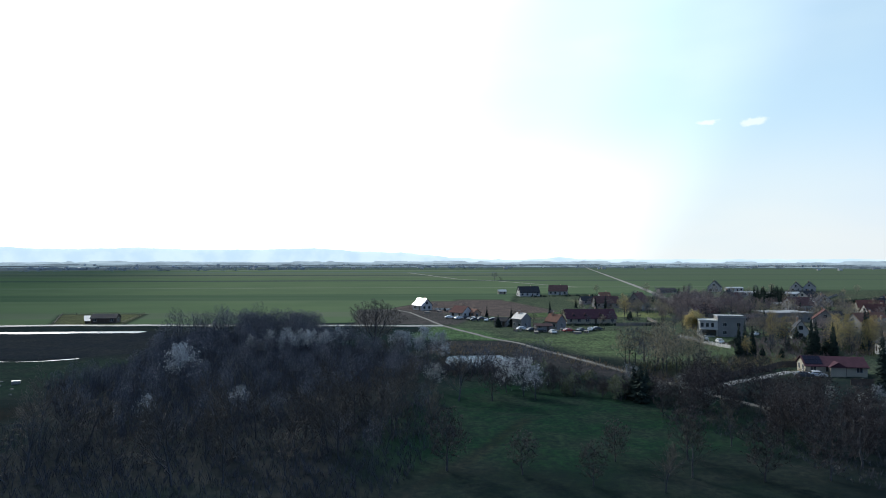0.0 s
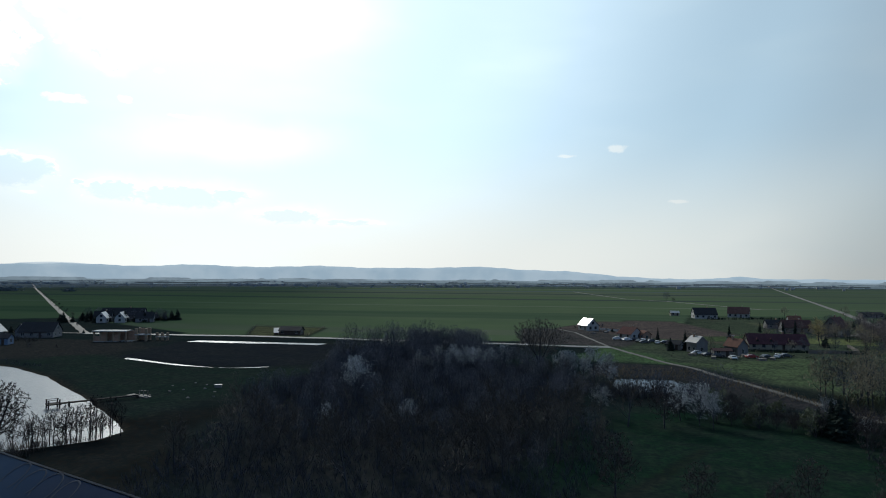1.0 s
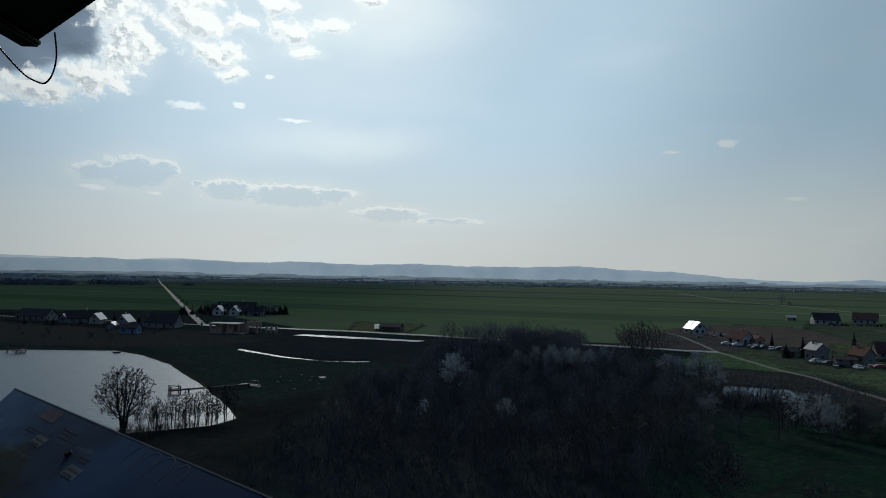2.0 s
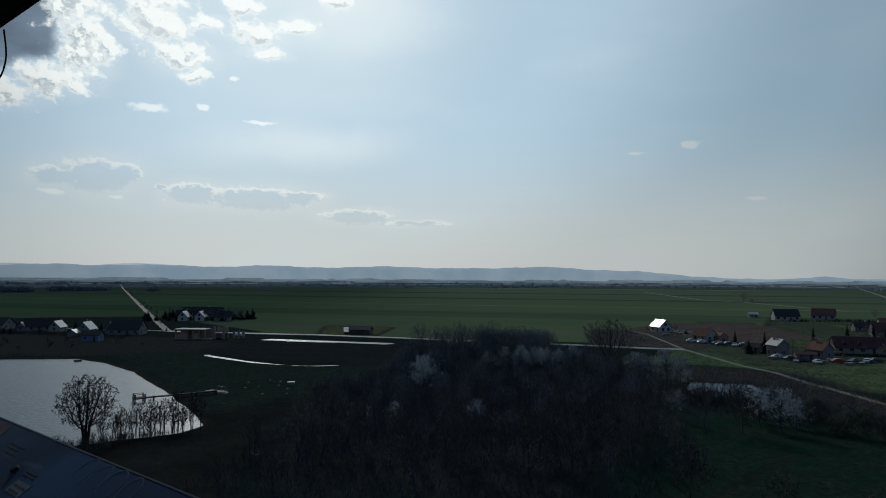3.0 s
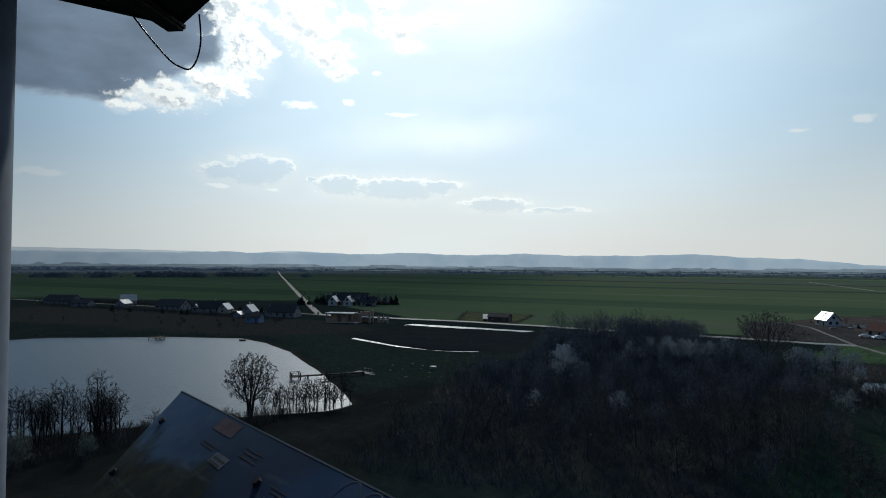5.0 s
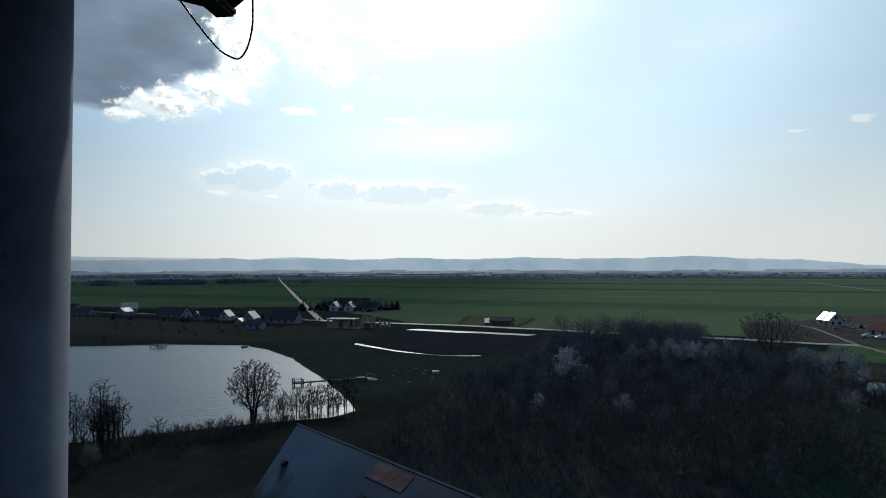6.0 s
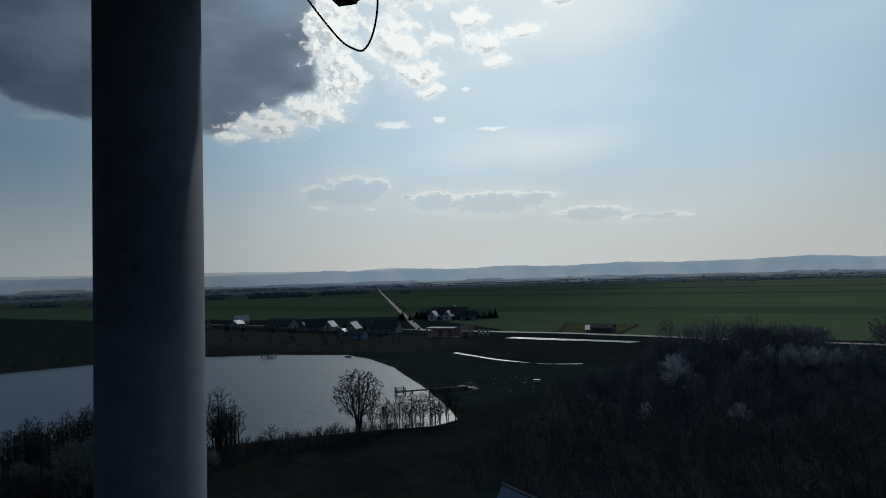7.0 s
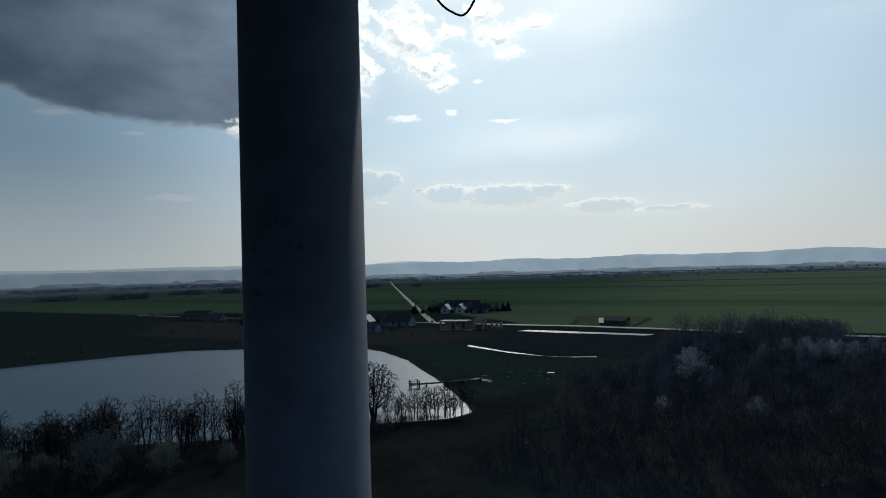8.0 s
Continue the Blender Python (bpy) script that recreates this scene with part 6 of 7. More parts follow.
for x, y, k_, s in ((96, 193, 0, 0.85), (98, 196, 0, 0.8), (100, 192, 0, 0.75), (83, 179, 1, 0.55), (114, 189, 1, 1.0), (118, 191, 1, 1.0), (121, 187, 1, 0.9), (110, 150, 1, 0.9), (113, 156, 1, 0.8), (83, 300, 1, 1.0), (112, 186, 1, 0.6), (85, 303, 1, 0.9)):
    stand(gold[k_], x, y, s * 0.78, x * 13, 1.35)
willow = tree("willow", "weeping willow in bright yellow-green leaf", VILLAGE, 170, 7.5, 1.1, 3, 0.3, (14, 8, 7), "gold_leaf", 0.13, 6, 0.35, droop=0.9)
stand(willow, 90.5, 238, 1.15)
scatter(thorn + green + bare[2:3], [(52, 150), (66, 152), (88, 168), (84, 184), (66, 176), (58, 164)], 6.5, 0.3, 0.5)
garden = [crowned("garden_tree", "leafless garden tree between village houses", VILLAGE, 180 + i, tall, tall * 0.72, 0.2, 320, 0.42, twig=tw, min_r=0.02) for i, (tall, tw) in enumerate(((9.0, "twig_pale"), (7.5, "twig"), (8.5, "twig_pale")))]
scatter(garden + thorn[:1], [(84, 250), (104, 262), (140, 262), (130, 236), (110, 222), (92, 232)], 9, 0.5, 0.85)
scatter(garden + thorn[:1], [(80, 300), (120, 420), (180, 420), (240, 360), (230, 250), (150, 255), (130, 285)], 15, 0.7, 1.05)
scatter(garden + thorn[:1], [(20, 262), (20, 280), (60, 300), (100, 300), (100, 262), (60, 262)], 13, 0.4, 0.8)
scatter(garden, [(110, 420), (120, 520), (300, 570), (340, 520), (250, 400)], 30, 0.6, 1.0)
scatter(garden, [(44, 156), (46, 174), (64, 176), (66, 160), (56, 152)], 4.6, 0.95, 1.3)
scatter(garden, [(60, 156), (84, 168), (84, 196), (66, 188), (58, 172)], 9.5, 0.2, 0.35)
scatter(garden + thorn, [(110, 205), (135, 215), (170, 225), (175, 205), (150, 180), (120, 180)], 7, 0.7, 1.0)
scatter(thorn, [(-520, 235), (-330, 250), (-250, 250), (-250, 243), (-330, 240), (-520, 215)], 13, 0.4, 0.75)
plum = [crowned("village_tree", "tall leafless tree with purple-brown twigs between village houses", VILLAGE, 200 + i, tall, tall * 0.75, 0.18, 420, 0.45, twig="twig_plum", min_r=0.028) for i, tall in enumerate((12.0, 10.0))]
scatter(plum, [(104, 286), (106, 330), (140, 336), (144, 300), (128, 284)], 6.8, 0.8, 1.15)
scatter(plum + dark_spruce[:1], [(150, 320), (160, 350), (200, 356), (196, 326)], 9, 0.6, 0.9)
scatter(plum + garden[:1], [(96, 330), (98, 352), (118, 350), (116, 332)], 7, 0.5, 0.8)
scatter(plum + garden, [(230, 280), (220, 340), (290, 420), (320, 380), (280, 290)], 16, 0.6, 1.0)
scatter(plum[1:] + garden + gold[1:], [(128, 196), (132, 230), (176, 244), (190, 214), (160, 190)], 8.5, 0.6, 0.95)
scatter(plum + garden + thorn[:1], [(92, 262), (100, 330), (150, 400), (215, 400), (240, 340), (215, 250), (150, 222), (122, 216)], 8.5, 0.42, 0.72, clear=True)
scatter(plum + garden, [(60, 310), (70, 360), (110, 350), (100, 310)], 10, 0.4, 0.6, clear=True)
scatter(plum + yew, [(120, 400), (130, 440), (230, 470), (260, 400)], 13, 0.4, 0.7, clear=True)
scatter(thorn + thorn + yew + garden[1:2] + green, [(84, 180), (88, 198), (92, 214), (112, 226), (140, 236), (140, 205), (116, 182), (98, 176)], 4.8, 0.45, 0.8)
scatter(thorn + plum, [(100, 236), (118, 250), (150, 252), (140, 238), (116, 228)], 5.5, 0.35, 0.55)
scatter(yew, [(176, 366), (180, 384), (196, 388), (196, 370)], 4.6, 1.2, 1.9)


for x, y, z in ((37.5, 127, 1.15), (40, 130, 0.9), (35, 129, 0.8), (22, 262, 0.8), (30, 270, 0.9), (52, 284, 1.1), (83, 292, 1.0), (142, 396, 1.6), (150, 392, 1.5), (16, 316, 0.6)):
    stand(pick.choice(yew), x, y, z, x * 9)
for i in range(110):
    x, y = pick.uniform(80, 300), pick.uniform(205, 440)
    if math.hypot(x - 92, y - 156) > 40:
        stand(pick.choice(thorn + green + yew[1:] + white[2:]), x, y, pick.uniform(0.3, 0.6), i * 43)
for i in range(40):
    f = i / 39
    stand(pick.choice(thorn[2:] + green[:1]), 22 + 76 * f + pick.uniform(-3, 3), 246 + 18 * math.sin(f * 5) + pick.uniform(-8, 10), pick.uniform(0.2, 0.5), i * 31)
for x, y, kind, z in ((-2, 350, thorn[0], 0.5), (1, 344, yew[1], 0.5), (4, 340, thorn[1], 0.5), (-18, 360, thorn[2], 0.6), (-4, 358, garden[1], 0.5), (2, 334, thorn[0], 0.4), (9, 322, garden[0], 0.5), (13, 316, yew[0], 0.6)):
    stand(kind, x, y, z, x * 17)
stand(bare[4], 66, 842, 1.5)
stand(thorn[1], 74, 846, 1.2)
for ob in [*bare, *oak, *white, *thorn, *slim, *lone, *green, *alders, *dark_spruce, *gold, *garden, *plum, *budded, *yew]:
    if ob not in used:
        stand(ob, pick.uniform(60, 80), pick.uniform(100, 120), 0.8)


# far trees and villages on the plain: too many to count
def far_woods(name, label, spots, mat, seed):
    rng = random.Random(seed)
    v, f = [], []
    for x, y, tall, wide in spots:
        for _ in range(48):
            h = rng.random() ** 1.3
            c = Vector((x + rng.gauss(0, wide * 0.35), y + rng.gauss(0, wide * 0.35), tall * (0.12 + 0.8 * h)))
            s = tall * rng.uniform(0.10, 0.2) * (1.2 - 0.6 * h)
            a = rng.random() * 6.283
            d = Vector((math.cos(a), math.sin(a), rng.uniform(-0.3, 0.3))) * s
            n = len(v)
            v += [tuple(c - d), tuple(c + Vector((0, 0, -s))), tuple(c + d), tuple(c + Vector((rng.uniform(-s, s), 0, s)))]
            f.append((n, n + 1, n + 2, n + 3))
    return tagged(soup(name, v, f, mat), label, "trees", kind="stuff")


rng = random.Random(8)
spots = []
for a0, a1, dist, n, tall in ((52.2, 56.9, 1245, 60, 12), (47.2, 51.0, 1310, 44, 10), (58.9, 60.1, 1235, 16, 12), (61.5, 64.0, 1240, 22, 10), (43.5, 44.2, 1250, 5, 9), (44, 62, 2300, 60, 10), (66.0, 68.5, 1100, 30, 10), (71, 73, 1150, 20, 10), (12, 16, 1750, 16, 7), (26, 32, 1900, 24, 7), (50, 90, 2300, 190, 14), (-6, 75, 1980, 150, 6), (15, 75, 1650, 90, 5), (-34, 75, 2250, 220, 7)):
    for _ in range(n):
        a, d = rng.uniform(a0, a1), dist * rng.uniform(0.985, 1.015)
        p = aim(a, 0) * d
        spots.append((p.x, p.y, tall * rng.uniform(0.5, 0.95), tall * rng.uniform(1.0, 2.2)))
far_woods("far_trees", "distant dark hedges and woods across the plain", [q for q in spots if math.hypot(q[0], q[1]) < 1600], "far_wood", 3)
far_woods("far_trees", "hedges and woods far across the plain, tinted with pale blue haze", [q for q in spots if math.hypot(q[0], q[1]) >= 1600], "far_wood_hazed", 5)
v, f = [], []
for _ in range(120):
    a, d = rng.uniform(-34, 66), rng.choice((1900, 2150, 2350, 2900, 3000)) * rng.uniform(0.96, 1.03)
    p, wd, hg = aim(a, 0) * d, rng.uniform(5, 12), rng.uniform(2.5, 5)
    n = len(v)
    t = rng.uniform(-0.6, 0.6)
    ux, uy = math.cos(t) * wd / 2, math.sin(t) * wd / 2
    for s in (-1, 1):
        for e in (-1, 1):
            v.append((p.x + ux * s - uy * e * 0.4, p.y + uy * s + ux * e * 0.4, 0))
            v.append((p.x + ux * s - uy * e * 0.4, p.y + uy * s + ux * e * 0.4, hg))
    v += [(p.x - ux, p.y - uy, hg * 1.5), (p.x + ux, p.y + uy, hg * 1.5)]
    f += [(n, n + 4, n + 5, n + 1), (n + 2, n + 3, n + 7, n + 6), (n, n + 1, n + 8, n + 3, n + 2), (n + 4, n + 6, n + 7, n + 9, n + 5), (n + 1, n + 5, n + 9, n + 8), (n + 3, n + 8, n + 9, n + 7)]
tagged(soup("far_villages", v, f, "wall_white"), "scattered pale buildings of distant villages", "buildings", kind="stuff")


# undergrowth and rough grass: uncountable thin stems
def brush(name, label, poly, count, tall, wide, mat, seed, stems=5, lean=0.45):
    r = random.Random(seed)
    xs, ys = [p[0] for p in poly], [p[1] for p in poly]
    px_, py_ = np.array([r.uniform(min(xs), max(xs)) for _ in range(count)]), np.array([r.uniform(min(ys), max(ys)) for _ in range(count)])
    keep = signed(px_, py_, poly) < 0
    px_, py_ = px_[keep], py_[keep]
    hz = land(px_, py_)
    v, f = [], []
    for x, y, z in zip(px_, py_, hz):
        h = tall * r.uniform(0.4, 1.2)
        for _ in range(stems):
            a = r.random() * 6.283
            dx_, dy_ = math.cos(a) * wide, math.sin(a) * wide
            ox_, oy_ = r.gauss(0, lean) * h, r.gauss(0, lean) * h
            hh = h * r.uniform(0.6, 1.1)
            n = len(v)
            v += [(x - dx_, y - dy_, z - 0.1), (x + dx_, y + dy_, z - 0.1), (x + ox_ * 0.5 + dx_ * 0.7, y + oy_ * 0.5, z + hh * 0.6), (x + ox_, y + oy_, z + hh)]
            f += [(n, n + 1, n + 2), (n, n + 2, n + 3)]
    return tagged(soup(name, v, f, mat), label, "undergrowth", kind="stuff")


brush("undergrowth", "tangled brown undergrowth below the grove", GROVE, 11000, 2.8, 0.02, "brush", 21, 6, 0.16)
brush("undergrowth", "brown saplings and brush at the grove's edge", [(-60, 68), (-70, 108), (-50, 104), (-20, 118), (0, 130), (2, 100), (-8, 70)], 5000, 1.5, 0.016, "brush", 22, 6, 0.2)
brush("undergrowth", "dense brush along the lake shore", [(-84, 96), (-84, 80), (-88, 60), (-96, 24), (-112, 24), (-104, 56), (-98, 70), (-92, 82)], 3600, 1.7, 0.014, "twig_dark", 23, 7, 0.2)
brush("undergrowth", "brush and brambles around the meadow", [(36, 108), (44, 134), (60, 140), (84, 124), (74, 84), (50, 76), (44, 100)], 2600, 0.9, 0.016, "brush", 24, 6, 0.35)
brush("reeds", "dry brown reeds on the pond bank", [(-4, 184), (22, 188), (32, 172), (46, 150), (54, 140), (46, 160), (34, 186), (22, 206), (0, 204)], 2500, 1.3, 0.03, "reed", 27, 4, 0.25)
brush("reeds", "dark bank vegetation along the far lake shore", [(-256, 60), (-252, 104), (-246, 124), (-212, 153), (-188, 164), (-160, 158), (-160, 163), (-188, 170), (-215, 158), (-250, 130), (-258, 104), (-262, 60)], 2600, 0.9, 0.05, "brush", 28, 4, 0.4)
brush("undergrowth", "olive-brown thicket between meadow and gardens", [(44, 152), (46, 166), (60, 172), (84, 184), (86, 170), (66, 152), (54, 146)], 1500, 1.6, 0.03, "shrub", 31, 6, 0.25)
brush("undergrowth", "brown garden scrub between conifers and houses", [(84, 180), (90, 212), (112, 226), (142, 236), (142, 205), (116, 182), (98, 176)], 2600, 1.3, 0.04, "twig_plum", 33, 6, 0.3)
brush("undergrowth", "dark garden hedges and brush of the village", [(100, 186), (130, 186), (150, 205), (150, 226), (124, 214), (104, 200)], 1300, 2.0, 0.04, "shrub", 32, 6, 0.2)
brush("undergrowth", "grey-brown twigs of willow brush round the small pond", [(-4, 162), (22, 162), (24, 156), (-2, 154)], 450, 3.6, 0.02, "brush", 34, 6, 0.12)
brush("reeds", "dark reeds standing along the drained pond's water strip", DITCH_NEAR, 420, 0.45, 0.03, "brush", 61, 4, 0.3)
brush("undergrowth", "twigs and reeds standing in the small pond", [(1, 174), (16, 174), (18, 166), (2, 166)], 200, 1.4, 0.03, "twig_dark", 35, 5, 0.25)
brush("undergrowth", "dark hedges and scrub between the houses beyond the lake", [(-430, 205), (-330, 216), (-226, 216), (-226, 224), (-330, 226), (-430, 214)], 2200, 1.8, 0.06, "twig_dark", 36, 6, 0.3)
brush("undergrowth", "dark hedges behind the houses beyond the lake", [(-430, 236), (-330, 250), (-300, 246), (-300, 252), (-330, 256), (-430, 244)], 1200, 3.2, 0.06, "twig_dark", 37, 6, 0.25)
brush("undergrowth", "clipped dark hedges of village gardens", [(150, 262), (178, 262), (206, 300), (206, 304), (176, 266), (150, 265)], 900, 1.6, 0.08, "needle", 38, 6, 0.2)
brush("undergrowth", "long dark clipped hedge at the village edge", [(230, 392), (278, 424), (280, 421), (232, 389)], 1600, 3.0, 0.12, "needle", 39, 6, 0.15)
brush("undergrowth", "low dark hedge before the farm bungalows", [(62, 470), (118, 492), (119, 489), (63, 467)], 800, 2.0, 0.12, "needle", 40, 6, 0.2)
brush("undergrowth", "dark low hedge before the long farmhouse", [(49, 268), (90, 271), (90, 269), (49, 266)], 900, 1.3, 0.09, "needle", 42, 6, 0.25)
brush("undergrowth", "dry brown scrub between lane and gardens", [(62, 152), (70, 172), (92, 182), (98, 172), (84, 162)], 900, 1.2, 0.03, "reed", 43, 6, 0.35)

# ---------------------------------------------------------------- shore, village and roadside things
def jetty(name, label, a, b, wide, top, platform, rails=True):
    """A plank walkway on posts from the bank a out to b, with handrails."""
    p, q = Vector((*a, 0)), Vector((*b, 0))
    d, ln = (q - p).normalized(), (q - p).length
    ob = empty(name, label, "jetty", at=Matrix.Translation(p) @ Matrix.Rotation(math.atan2(d.y, d.x), 4, "Z"))
    n = int(ln / 0.6)
    plank = None
    for i in range(n):
        if plank is None:
            plank = part("plank", boxed(0, -wide / 2, top - 0.06, 0.55, wide / 2, top, 0.01), "jetty_wood", ob)
        else:
            link_mesh("plank", plank.data, ob, None, Matrix.Translation((i * 0.6, 0, 0.015 * math.sin(i * 2.3))))
    for s in (-1, 1):
        part("beam", boxed(0, s * wide / 2 - 0.08, top - 0.24, ln, s * wide / 2 + 0.08, top - 0.06), "jetty_wood", ob)
        if rails:
            part("handrail", boxed(0, s * wide / 2 - 0.04, top + 0.95, ln, s * wide / 2 + 0.04, top + 1.03), "jetty_wood", ob)
        for i in range(int(ln / 4.5) + 1):
            part("post", boxed(i * 4.5 - 0.08, s * wide / 2 - 0.09, -2.0, i * 4.5 + 0.08, s * wide / 2 + 0.09, top + (1.0 if rails else 0.1)), "jetty_wood", ob)
    if platform:
        part("platform", boxed(ln - 0.1, -platform / 2, top - 0.2, ln + platform, platform / 2, top + 0.01), "jetty_wood", ob)
        for x in (ln + 0.2, ln + platform - 0.2):
            for y in (-platform / 2 + 0.2, platform / 2 - 0.2):
                part("post", boxed(x - 0.12, y - 0.12, -2.2, x + 0.12, y + 0.12, top + 0.85), "jetty_wood", ob)
        for y in (-platform / 2 + 0.2, platform / 2 - 0.2):
            part("platform_rail", boxed(ln, y - 0.04, top + 0.75, ln + platform, y + 0.04, top + 0.83), "jetty_wood", ob)
    return ob


jetty("jetty", "dark narrow wooden jetty reaching into the lake", (-101.8, 126.0), (-110.4, 113.4), 0.8, 0.6, 2.4, False)
jetty("jetty", "small wooden fishing dock at the far shore", (-210.5, 147), (-207, 141.5), 1.4, 0.35, 0, False)
jetty("jetty", "small pale wooden dock at the lake's far corner", (-262, 66), (-255, 63), 1.8, 0.35, 2.0, False)


def crate(name, label, category, at, turn, l, w_, h, mat, roof_mat):
    ob = empty(name, label, category, at=Matrix.Translation((at[0], at[1], height(*at))) @ pose(0, 0, 0, 0, 0, turn))
    part("body", boxed(-l / 2, -w_ / 2, -0.1, l / 2, w_ / 2, h, 0.03), mat, ob)
    part("lid", boxed(-l / 2 - 0.1, -w_ / 2 - 0.1, h, l / 2 + 0.1, w_ / 2 + 0.1, h + 0.12, 0.02), roof_mat, ob)
    return ob


dock = empty("dock_platform", "low dark wooden platform with a bench at the far shore", "dock", at=Matrix.Translation((-208.5, 142.5, 0)) @ pose(0, 0, 0, 0, 0, 54))
part("deck_top", boxed(-2.2, -1.1, 0.28, 3.2, 1.1, 0.42, 0.02), "wood_dark", dock)
for x in (-2.0, 0.5, 3.0):
    for y in (-0.9, 0.9):
        part("post", boxed(x - 0.1, y - 0.1, -2.0, x + 0.1, y + 0.1, 1.2 if y > 0 else 0.4), "wood_dark", dock)
part("back_rail", boxed(-2.1, 0.85, 1.1, 3.1, 0.97, 1.25, 0.02), "wood_dark", dock)
crate("feed_box", "pale weathered feed box on the meadow", "box", (-92, 142), 25, 1.6, 0.9, 0.6, "wall_gray", "roof_gray")
def boulder(x, y, size, seed):
    """A half-buried pale stone."""
    r = random.Random(seed)
    bm = bmesh.new()
    bmesh.ops.create_icosphere(bm, subdivisions=2, radius=size)
    for v in bm.verts:
        v.co = v.co * r.uniform(0.82, 1.15)
        v.co.z *= 0.6
    ob = part("stone", bm, "field_stone")
    ob.matrix_basis = Matrix.Translation((x, y, height(x, y) + 0.1 * size)) @ pose(0, 0, 0, 0, 0, seed * 40)
    return tagged(ob, "pale grey stone lying on the meadow", "stone", "stones on the meadow")


for i, (x, y, size) in enumerate(((-101, 146, 0.35), (-96.5, 144, 0.3), (-94, 139.5, 0.4), (-98, 137, 0.3), (-89, 136, 0.35), (-90.5, 128, 0.4), (-86, 131, 0.3), (-104, 141, 0.3), (-100, 134.5, 0.35))):
    boulder(x, y, size, i)

slab = empty("landing_slab", "grey weathered landing platform with a short rail where the jetty begins", "landing", at=Matrix.Translation((-103.0, 127.6, height(-103.0, 127.6))) @ pose(0, 0, 0, 0, 0, -6))
part("slab", boxed(-2.6, -1.0, -0.6, 2.6, 1.2, 0.28, 0.03), "wood_old", slab)
part("step", boxed(2.6, -0.9, -0.6, 3.4, 0.6, 0.14, 0.03), "wood_old", slab)
for x in (-0.6, 0.6, 1.8):
    part("post", boxed(x - 0.06, 0.95, 0.28, x + 0.06, 1.07, 1.2), "wood_old", slab)
part("handrail", boxed(-0.8, 0.92, 1.1, 2.0, 1.1, 1.22, 0.01), "wood_old", slab)
crate("sluice_box", "dark wooden sluice box on the lake shore", "sluice", (-182, 158.5), 30, 2.0, 1.6, 1.0, "wood_dark", "wood_dark")


def car(label, paint):
    ob = empty("car", label, "car", "parked cars of the village")
    bm = bmesh.new()
    profile = [(-2.1, 0.35), (-2.15, 0.75), (-1.95, 0.92), (-1.55, 0.98), (-1.0, 1.42), (0.55, 1.45), (1.15, 1.0), (1.95, 0.85), (2.15, 0.65), (2.12, 0.35)]
    sides = [[bm.verts.new((x, y * (0.86 if z > 1.1 else 1.0), z)) for x, z in profile] for y in (-0.87, 0.87)]
    bm.faces.new(sides[0]), bm.faces.new(sides[1][::-1])
    for i in range(len(profile)):
        j = (i + 1) % len(profile)
        bm.faces.new((sides[0][i], sides[0][j], sides[1][j], sides[1][i]))
    bmesh.ops.recalc_face_normals(bm, faces=bm.faces)
    bmesh.ops.bevel(bm, geom=list(bm.edges), offset=0.05, segments=2, affect="EDGES")
    part("body", bm, paint, ob)
    for nm, pts in (("windscreen", ((0.62, 1.40), (1.12, 1.03))), ("rear_window", ((-1.05, 1.38), (-1.5, 1.02)))):
        bm = bmesh.new()
        (x0, z0), (x1, z1) = pts
        out = 0.03 if x0 > 0 else -0.03
        v = [bm.verts.new(q) for q in ((x0 + out, -0.66, z0), (x0 + out, 0.66, z0), (x1 + out, 0.76, z1), (x1 + out, -0.76, z1), (x0 - out, -0.66, z0), (x0 - out, 0.66, z0), (x1 - out, 0.76, z1), (x1 - out, -0.76, z1))]
        for fc in ((0, 1, 2, 3), (7, 6, 5, 4), (0, 4, 5, 1), (1, 5, 6, 2), (2, 6, 7, 3), (3, 7, 4, 0)):
            bm.faces.new([v[i] for i in fc])
        bmesh.ops.recalc_face_normals(bm, faces=bm.faces)
        part(nm, bm, "glass_dark", ob)
    for s in (-1, 1):
        part("side_window", boxed(-0.95, s * 0.80 - 0.03, 1.02, 0.65, s * 0.80 + 0.03, 1.34, 0.02), "glass_dark", ob)
        for x in (-1.3, 1.35):
            bm = bmesh.new()
            bmesh.ops.create_cone(bm, cap_ends=True, segments=14, radius1=0.33, radius2=0.33, depth=0.2, matrix=Matrix.Translation((x, s * 0.80, 0.33)) @ Matrix.Rotation(math.pi / 2, 4, "X"))
            wh = part("wheel", bm, "rubber", ob)
            bm = bmesh.new()
            bmesh.ops.create_cone(bm, cap_ends=True, segments=10, radius1=0.2, radius2=0.18, depth=0.03, matrix=Matrix.Translation((x, s * 0.905, 0.33)) @ Matrix.Rotation(math.pi / 2, 4, "X"))
            part("rim", bm, "roof_gray", wh)
    return ob


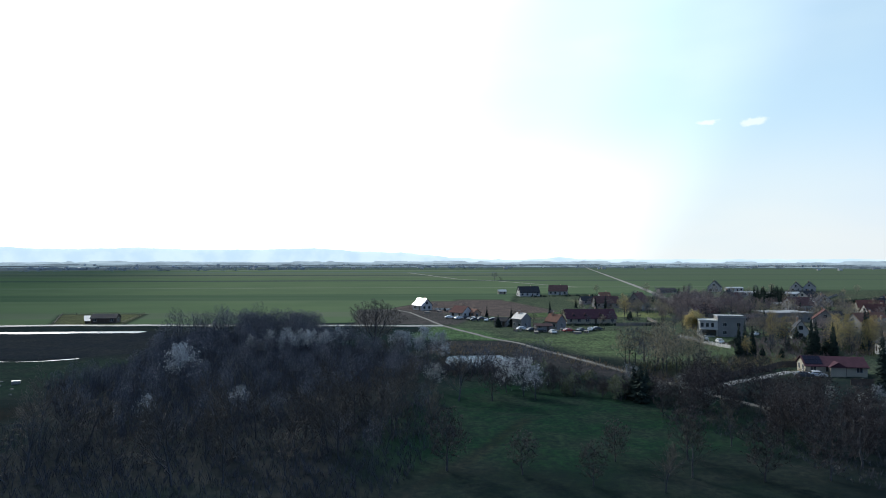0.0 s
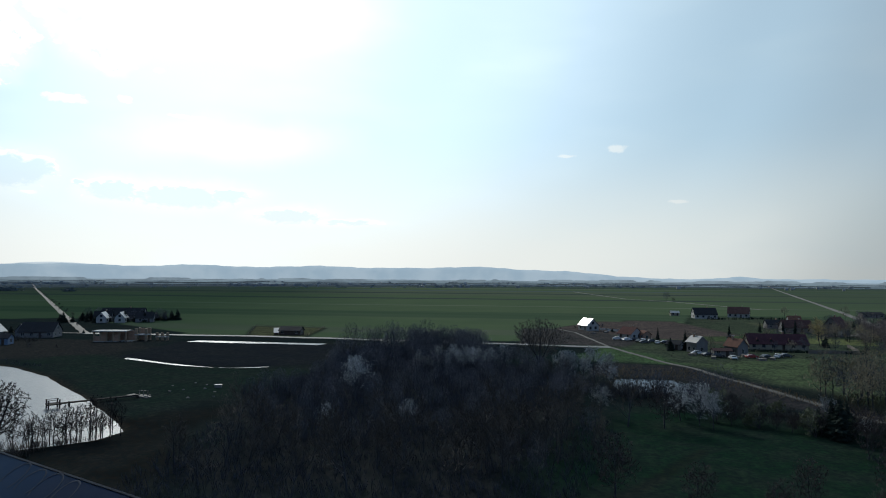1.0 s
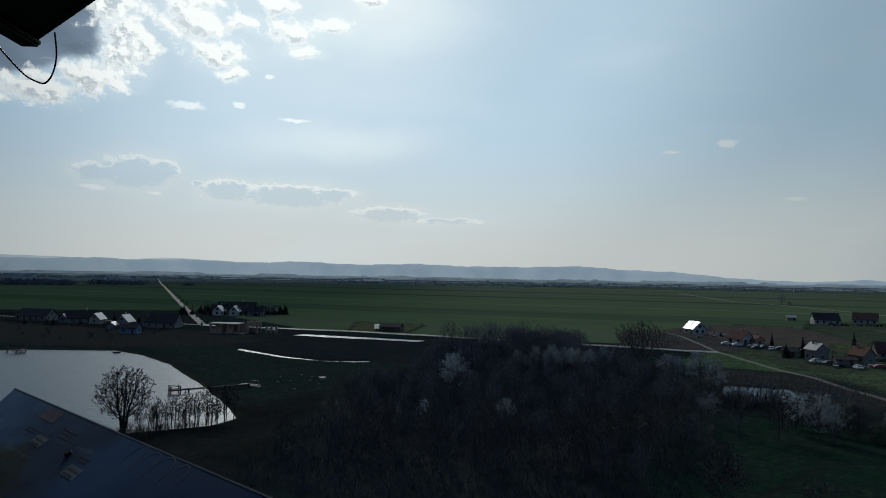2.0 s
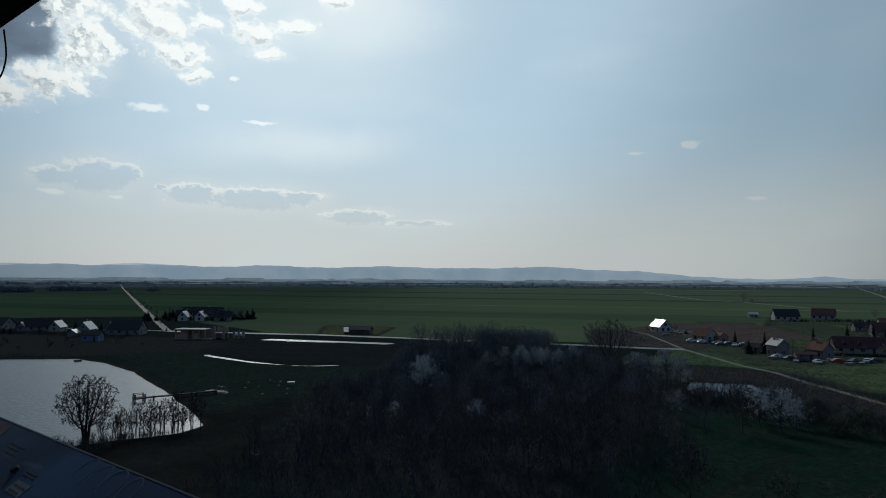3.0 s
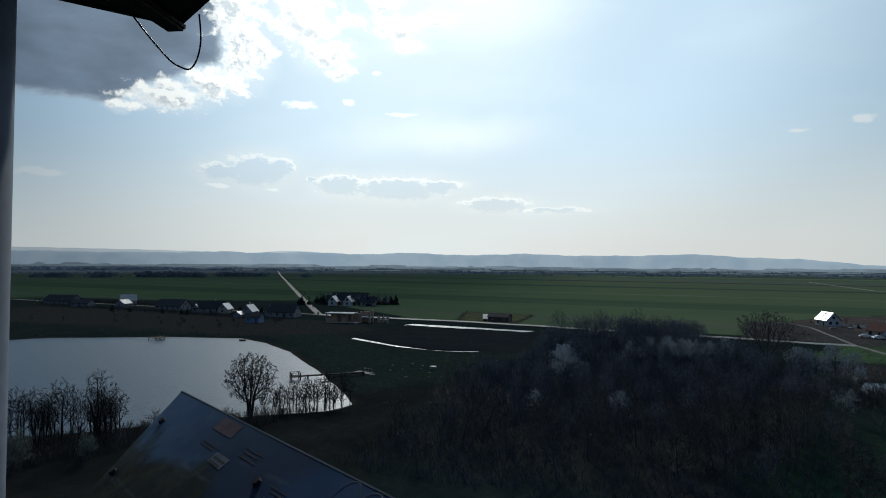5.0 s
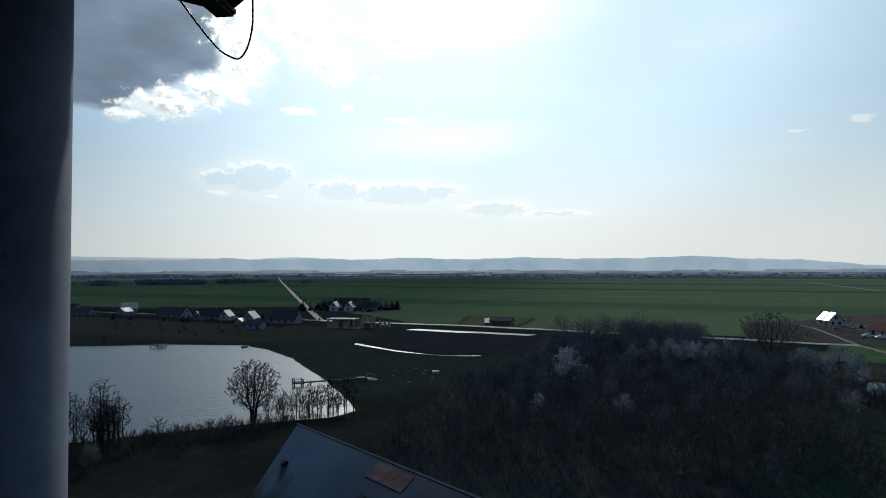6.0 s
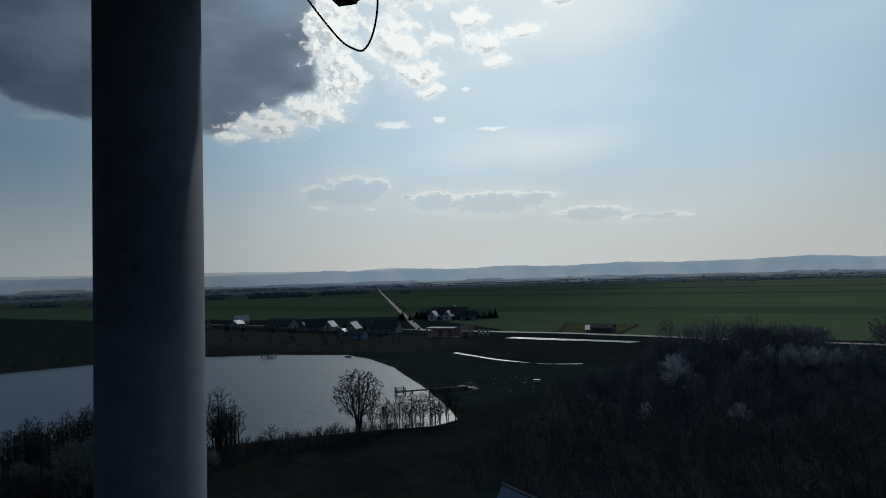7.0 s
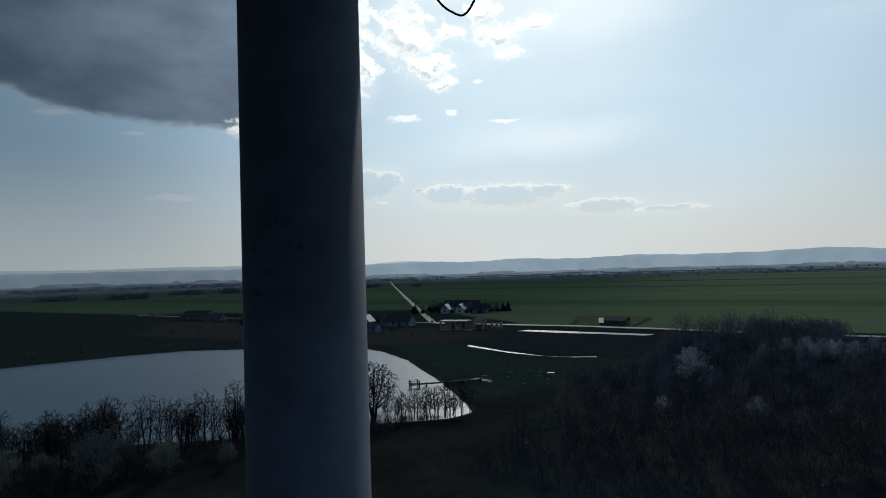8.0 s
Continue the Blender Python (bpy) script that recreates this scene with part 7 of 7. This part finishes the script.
kinds = {"w": car("white parked car in the village", "car_white"), "d": car("dark parked car in the village", "car_dark"), "r": car("red parked car in the village", "car_red")}
placed = set()
for c, x, y, t in (("w", 3, 299, 10), ("w", 7, 296, 32), ("d", 10.5, 298, 8), ("w", 13.5, 294, 74), ("d", 17, 293, 30), ("w", 19, 288, 80), ("d", 22.5, 290, 12), ("r", 24.5, 285, 82), ("w", 29, 284, 50), ("w", 30, 250, 14), ("d", 36, 244, 0), ("r", 47, 246, 20), ("d", 52, 248, 40),
                   ("w", 56, 250, 70), ("d", 33, 246, 30), ("w", 40, 240, 100), ("d", 59, 252, 20), ("w", 26, 281, 40), ("d", 12, 292, 60), ("w", 86, 151.5, -12), ("d", 82.6, 150.6, -14), ("w", 90, 214, 84), ("w", 88, 222, 86), ("w", 110, 232, 40), ("d", 152, 300, 0), ("w", 156, 299, 10), ("d", 14, 288, 15)):
    m = Matrix.Translation((x, y, height(x, y) + 0.02)) @ pose(0, 0, 0, 0, 0, t)
    if c in placed:
        copy_thing(kinds[c], m)
    else:
        placed.add(c)
        kinds[c].matrix_basis = m


def fence(name, label, line, high, gap, mat, solid, panel_mat=None):
    """Posts with panels or rails between them."""
    ob = empty(name, label, "fence")
    for (x0, y0), (x1, y1) in zip(line, line[1:]):
        ln, a = math.hypot(x1 - x0, y1 - y0), math.atan2(y1 - y0, x1 - x0)
        n = max(1, round(ln / gap))
        for i in range(n):
            x, y = x0 + (x1 - x0) * i / n, y0 + (y1 - y0) * i / n
            m = Matrix.Translation((x, y, height(x, y))) @ Matrix.Rotation(a, 4, "Z")
            part("post", box(bmesh.new(), -0.07, -0.07, -0.3, 0.07, 0.07, high + 0.08, m), mat, ob)
            if solid:
                part("panel", box(bmesh.new(), 0.07, -0.03, 0.02, ln / n - 0.07, 0.03, high - (0.25 if panel_mat else 0.0), m), panel_mat or mat, ob)
            else:
                for z in (0.45, 0.95):
                    part("rail", box(bmesh.new(), 0.07, -0.02, z * high, ln / n - 0.07, 0.02, z * high + 0.06, m), mat, ob)
    return ob


fence("panel_fence", "pale concrete panel fence along a garden", [(82, 227), (84.5, 213), (87, 199)], 1.3, 2.2, "fence_white", True, "pale_concrete")
fence("panel_fence", "pale garden wall beside the white house", [(-5, 356), (5, 349)], 1.1, 2.4, "fence_white", True, "fence_white")
fence("dark_fence", "dark board fence along the lane", [(60, 147), (72, 154), (84, 163), (96, 166)], 1.6, 2.4, "wood_dark", True)
fence("yard_fence", "low wire fence round a yellow lawn", [(-159, 268), (-185, 320), (-146, 322), (-132, 270)], 1.0, 6.5, "wood_dark", False)
fence("dark_fence", "dark board fence in front of the red-roofed house", [(88, 142), (104, 140)], 1.4, 2.4, "wood_dark", True)
fence("garden_fence", "dark hedge-like fence around village gardens", [(150, 262), (178, 262), (205, 300)], 1.5, 3.0, "wood_dark", True)
for line in ([(98, 262), (124, 268), (128, 288)], [(140, 262), (136, 240), (150, 222)], [(200, 318), (230, 322), (236, 350)], [(70, 266), (88, 270), (92, 296)], [(210, 440), (260, 446), (300, 500)]):
    fence("garden_fence", "weathered grey board fence between village gardens", line, 1.3, 3.0, "wood_old", True)
for x, y, t in ((-8, 330, 10), (-2, 338, 60), (15, 300, 20), (41, 243, 0), (49, 240, 30), (53, 243, 70), (46, 250, 15), (28, 247, 40), (34, 240, 80), (5, 318, 35)):
    crate("timber_stack", "stack of pale timber and rubble in a yard", "stack", (x, y), t, 3.0, 1.4, 0.7, "wood_old", "wood_old")
# shrubs along the far road and lone field bushes
for i in range(34):
    f = 0.04 + i * 0.024
    stand(pick.choice(thorn), -237 - 948 * f - 2.2 + (4.4 if i % 2 else 0), 257 + 885 * f + 2.2, pick.uniform(0.4, 0.8), i * 33)
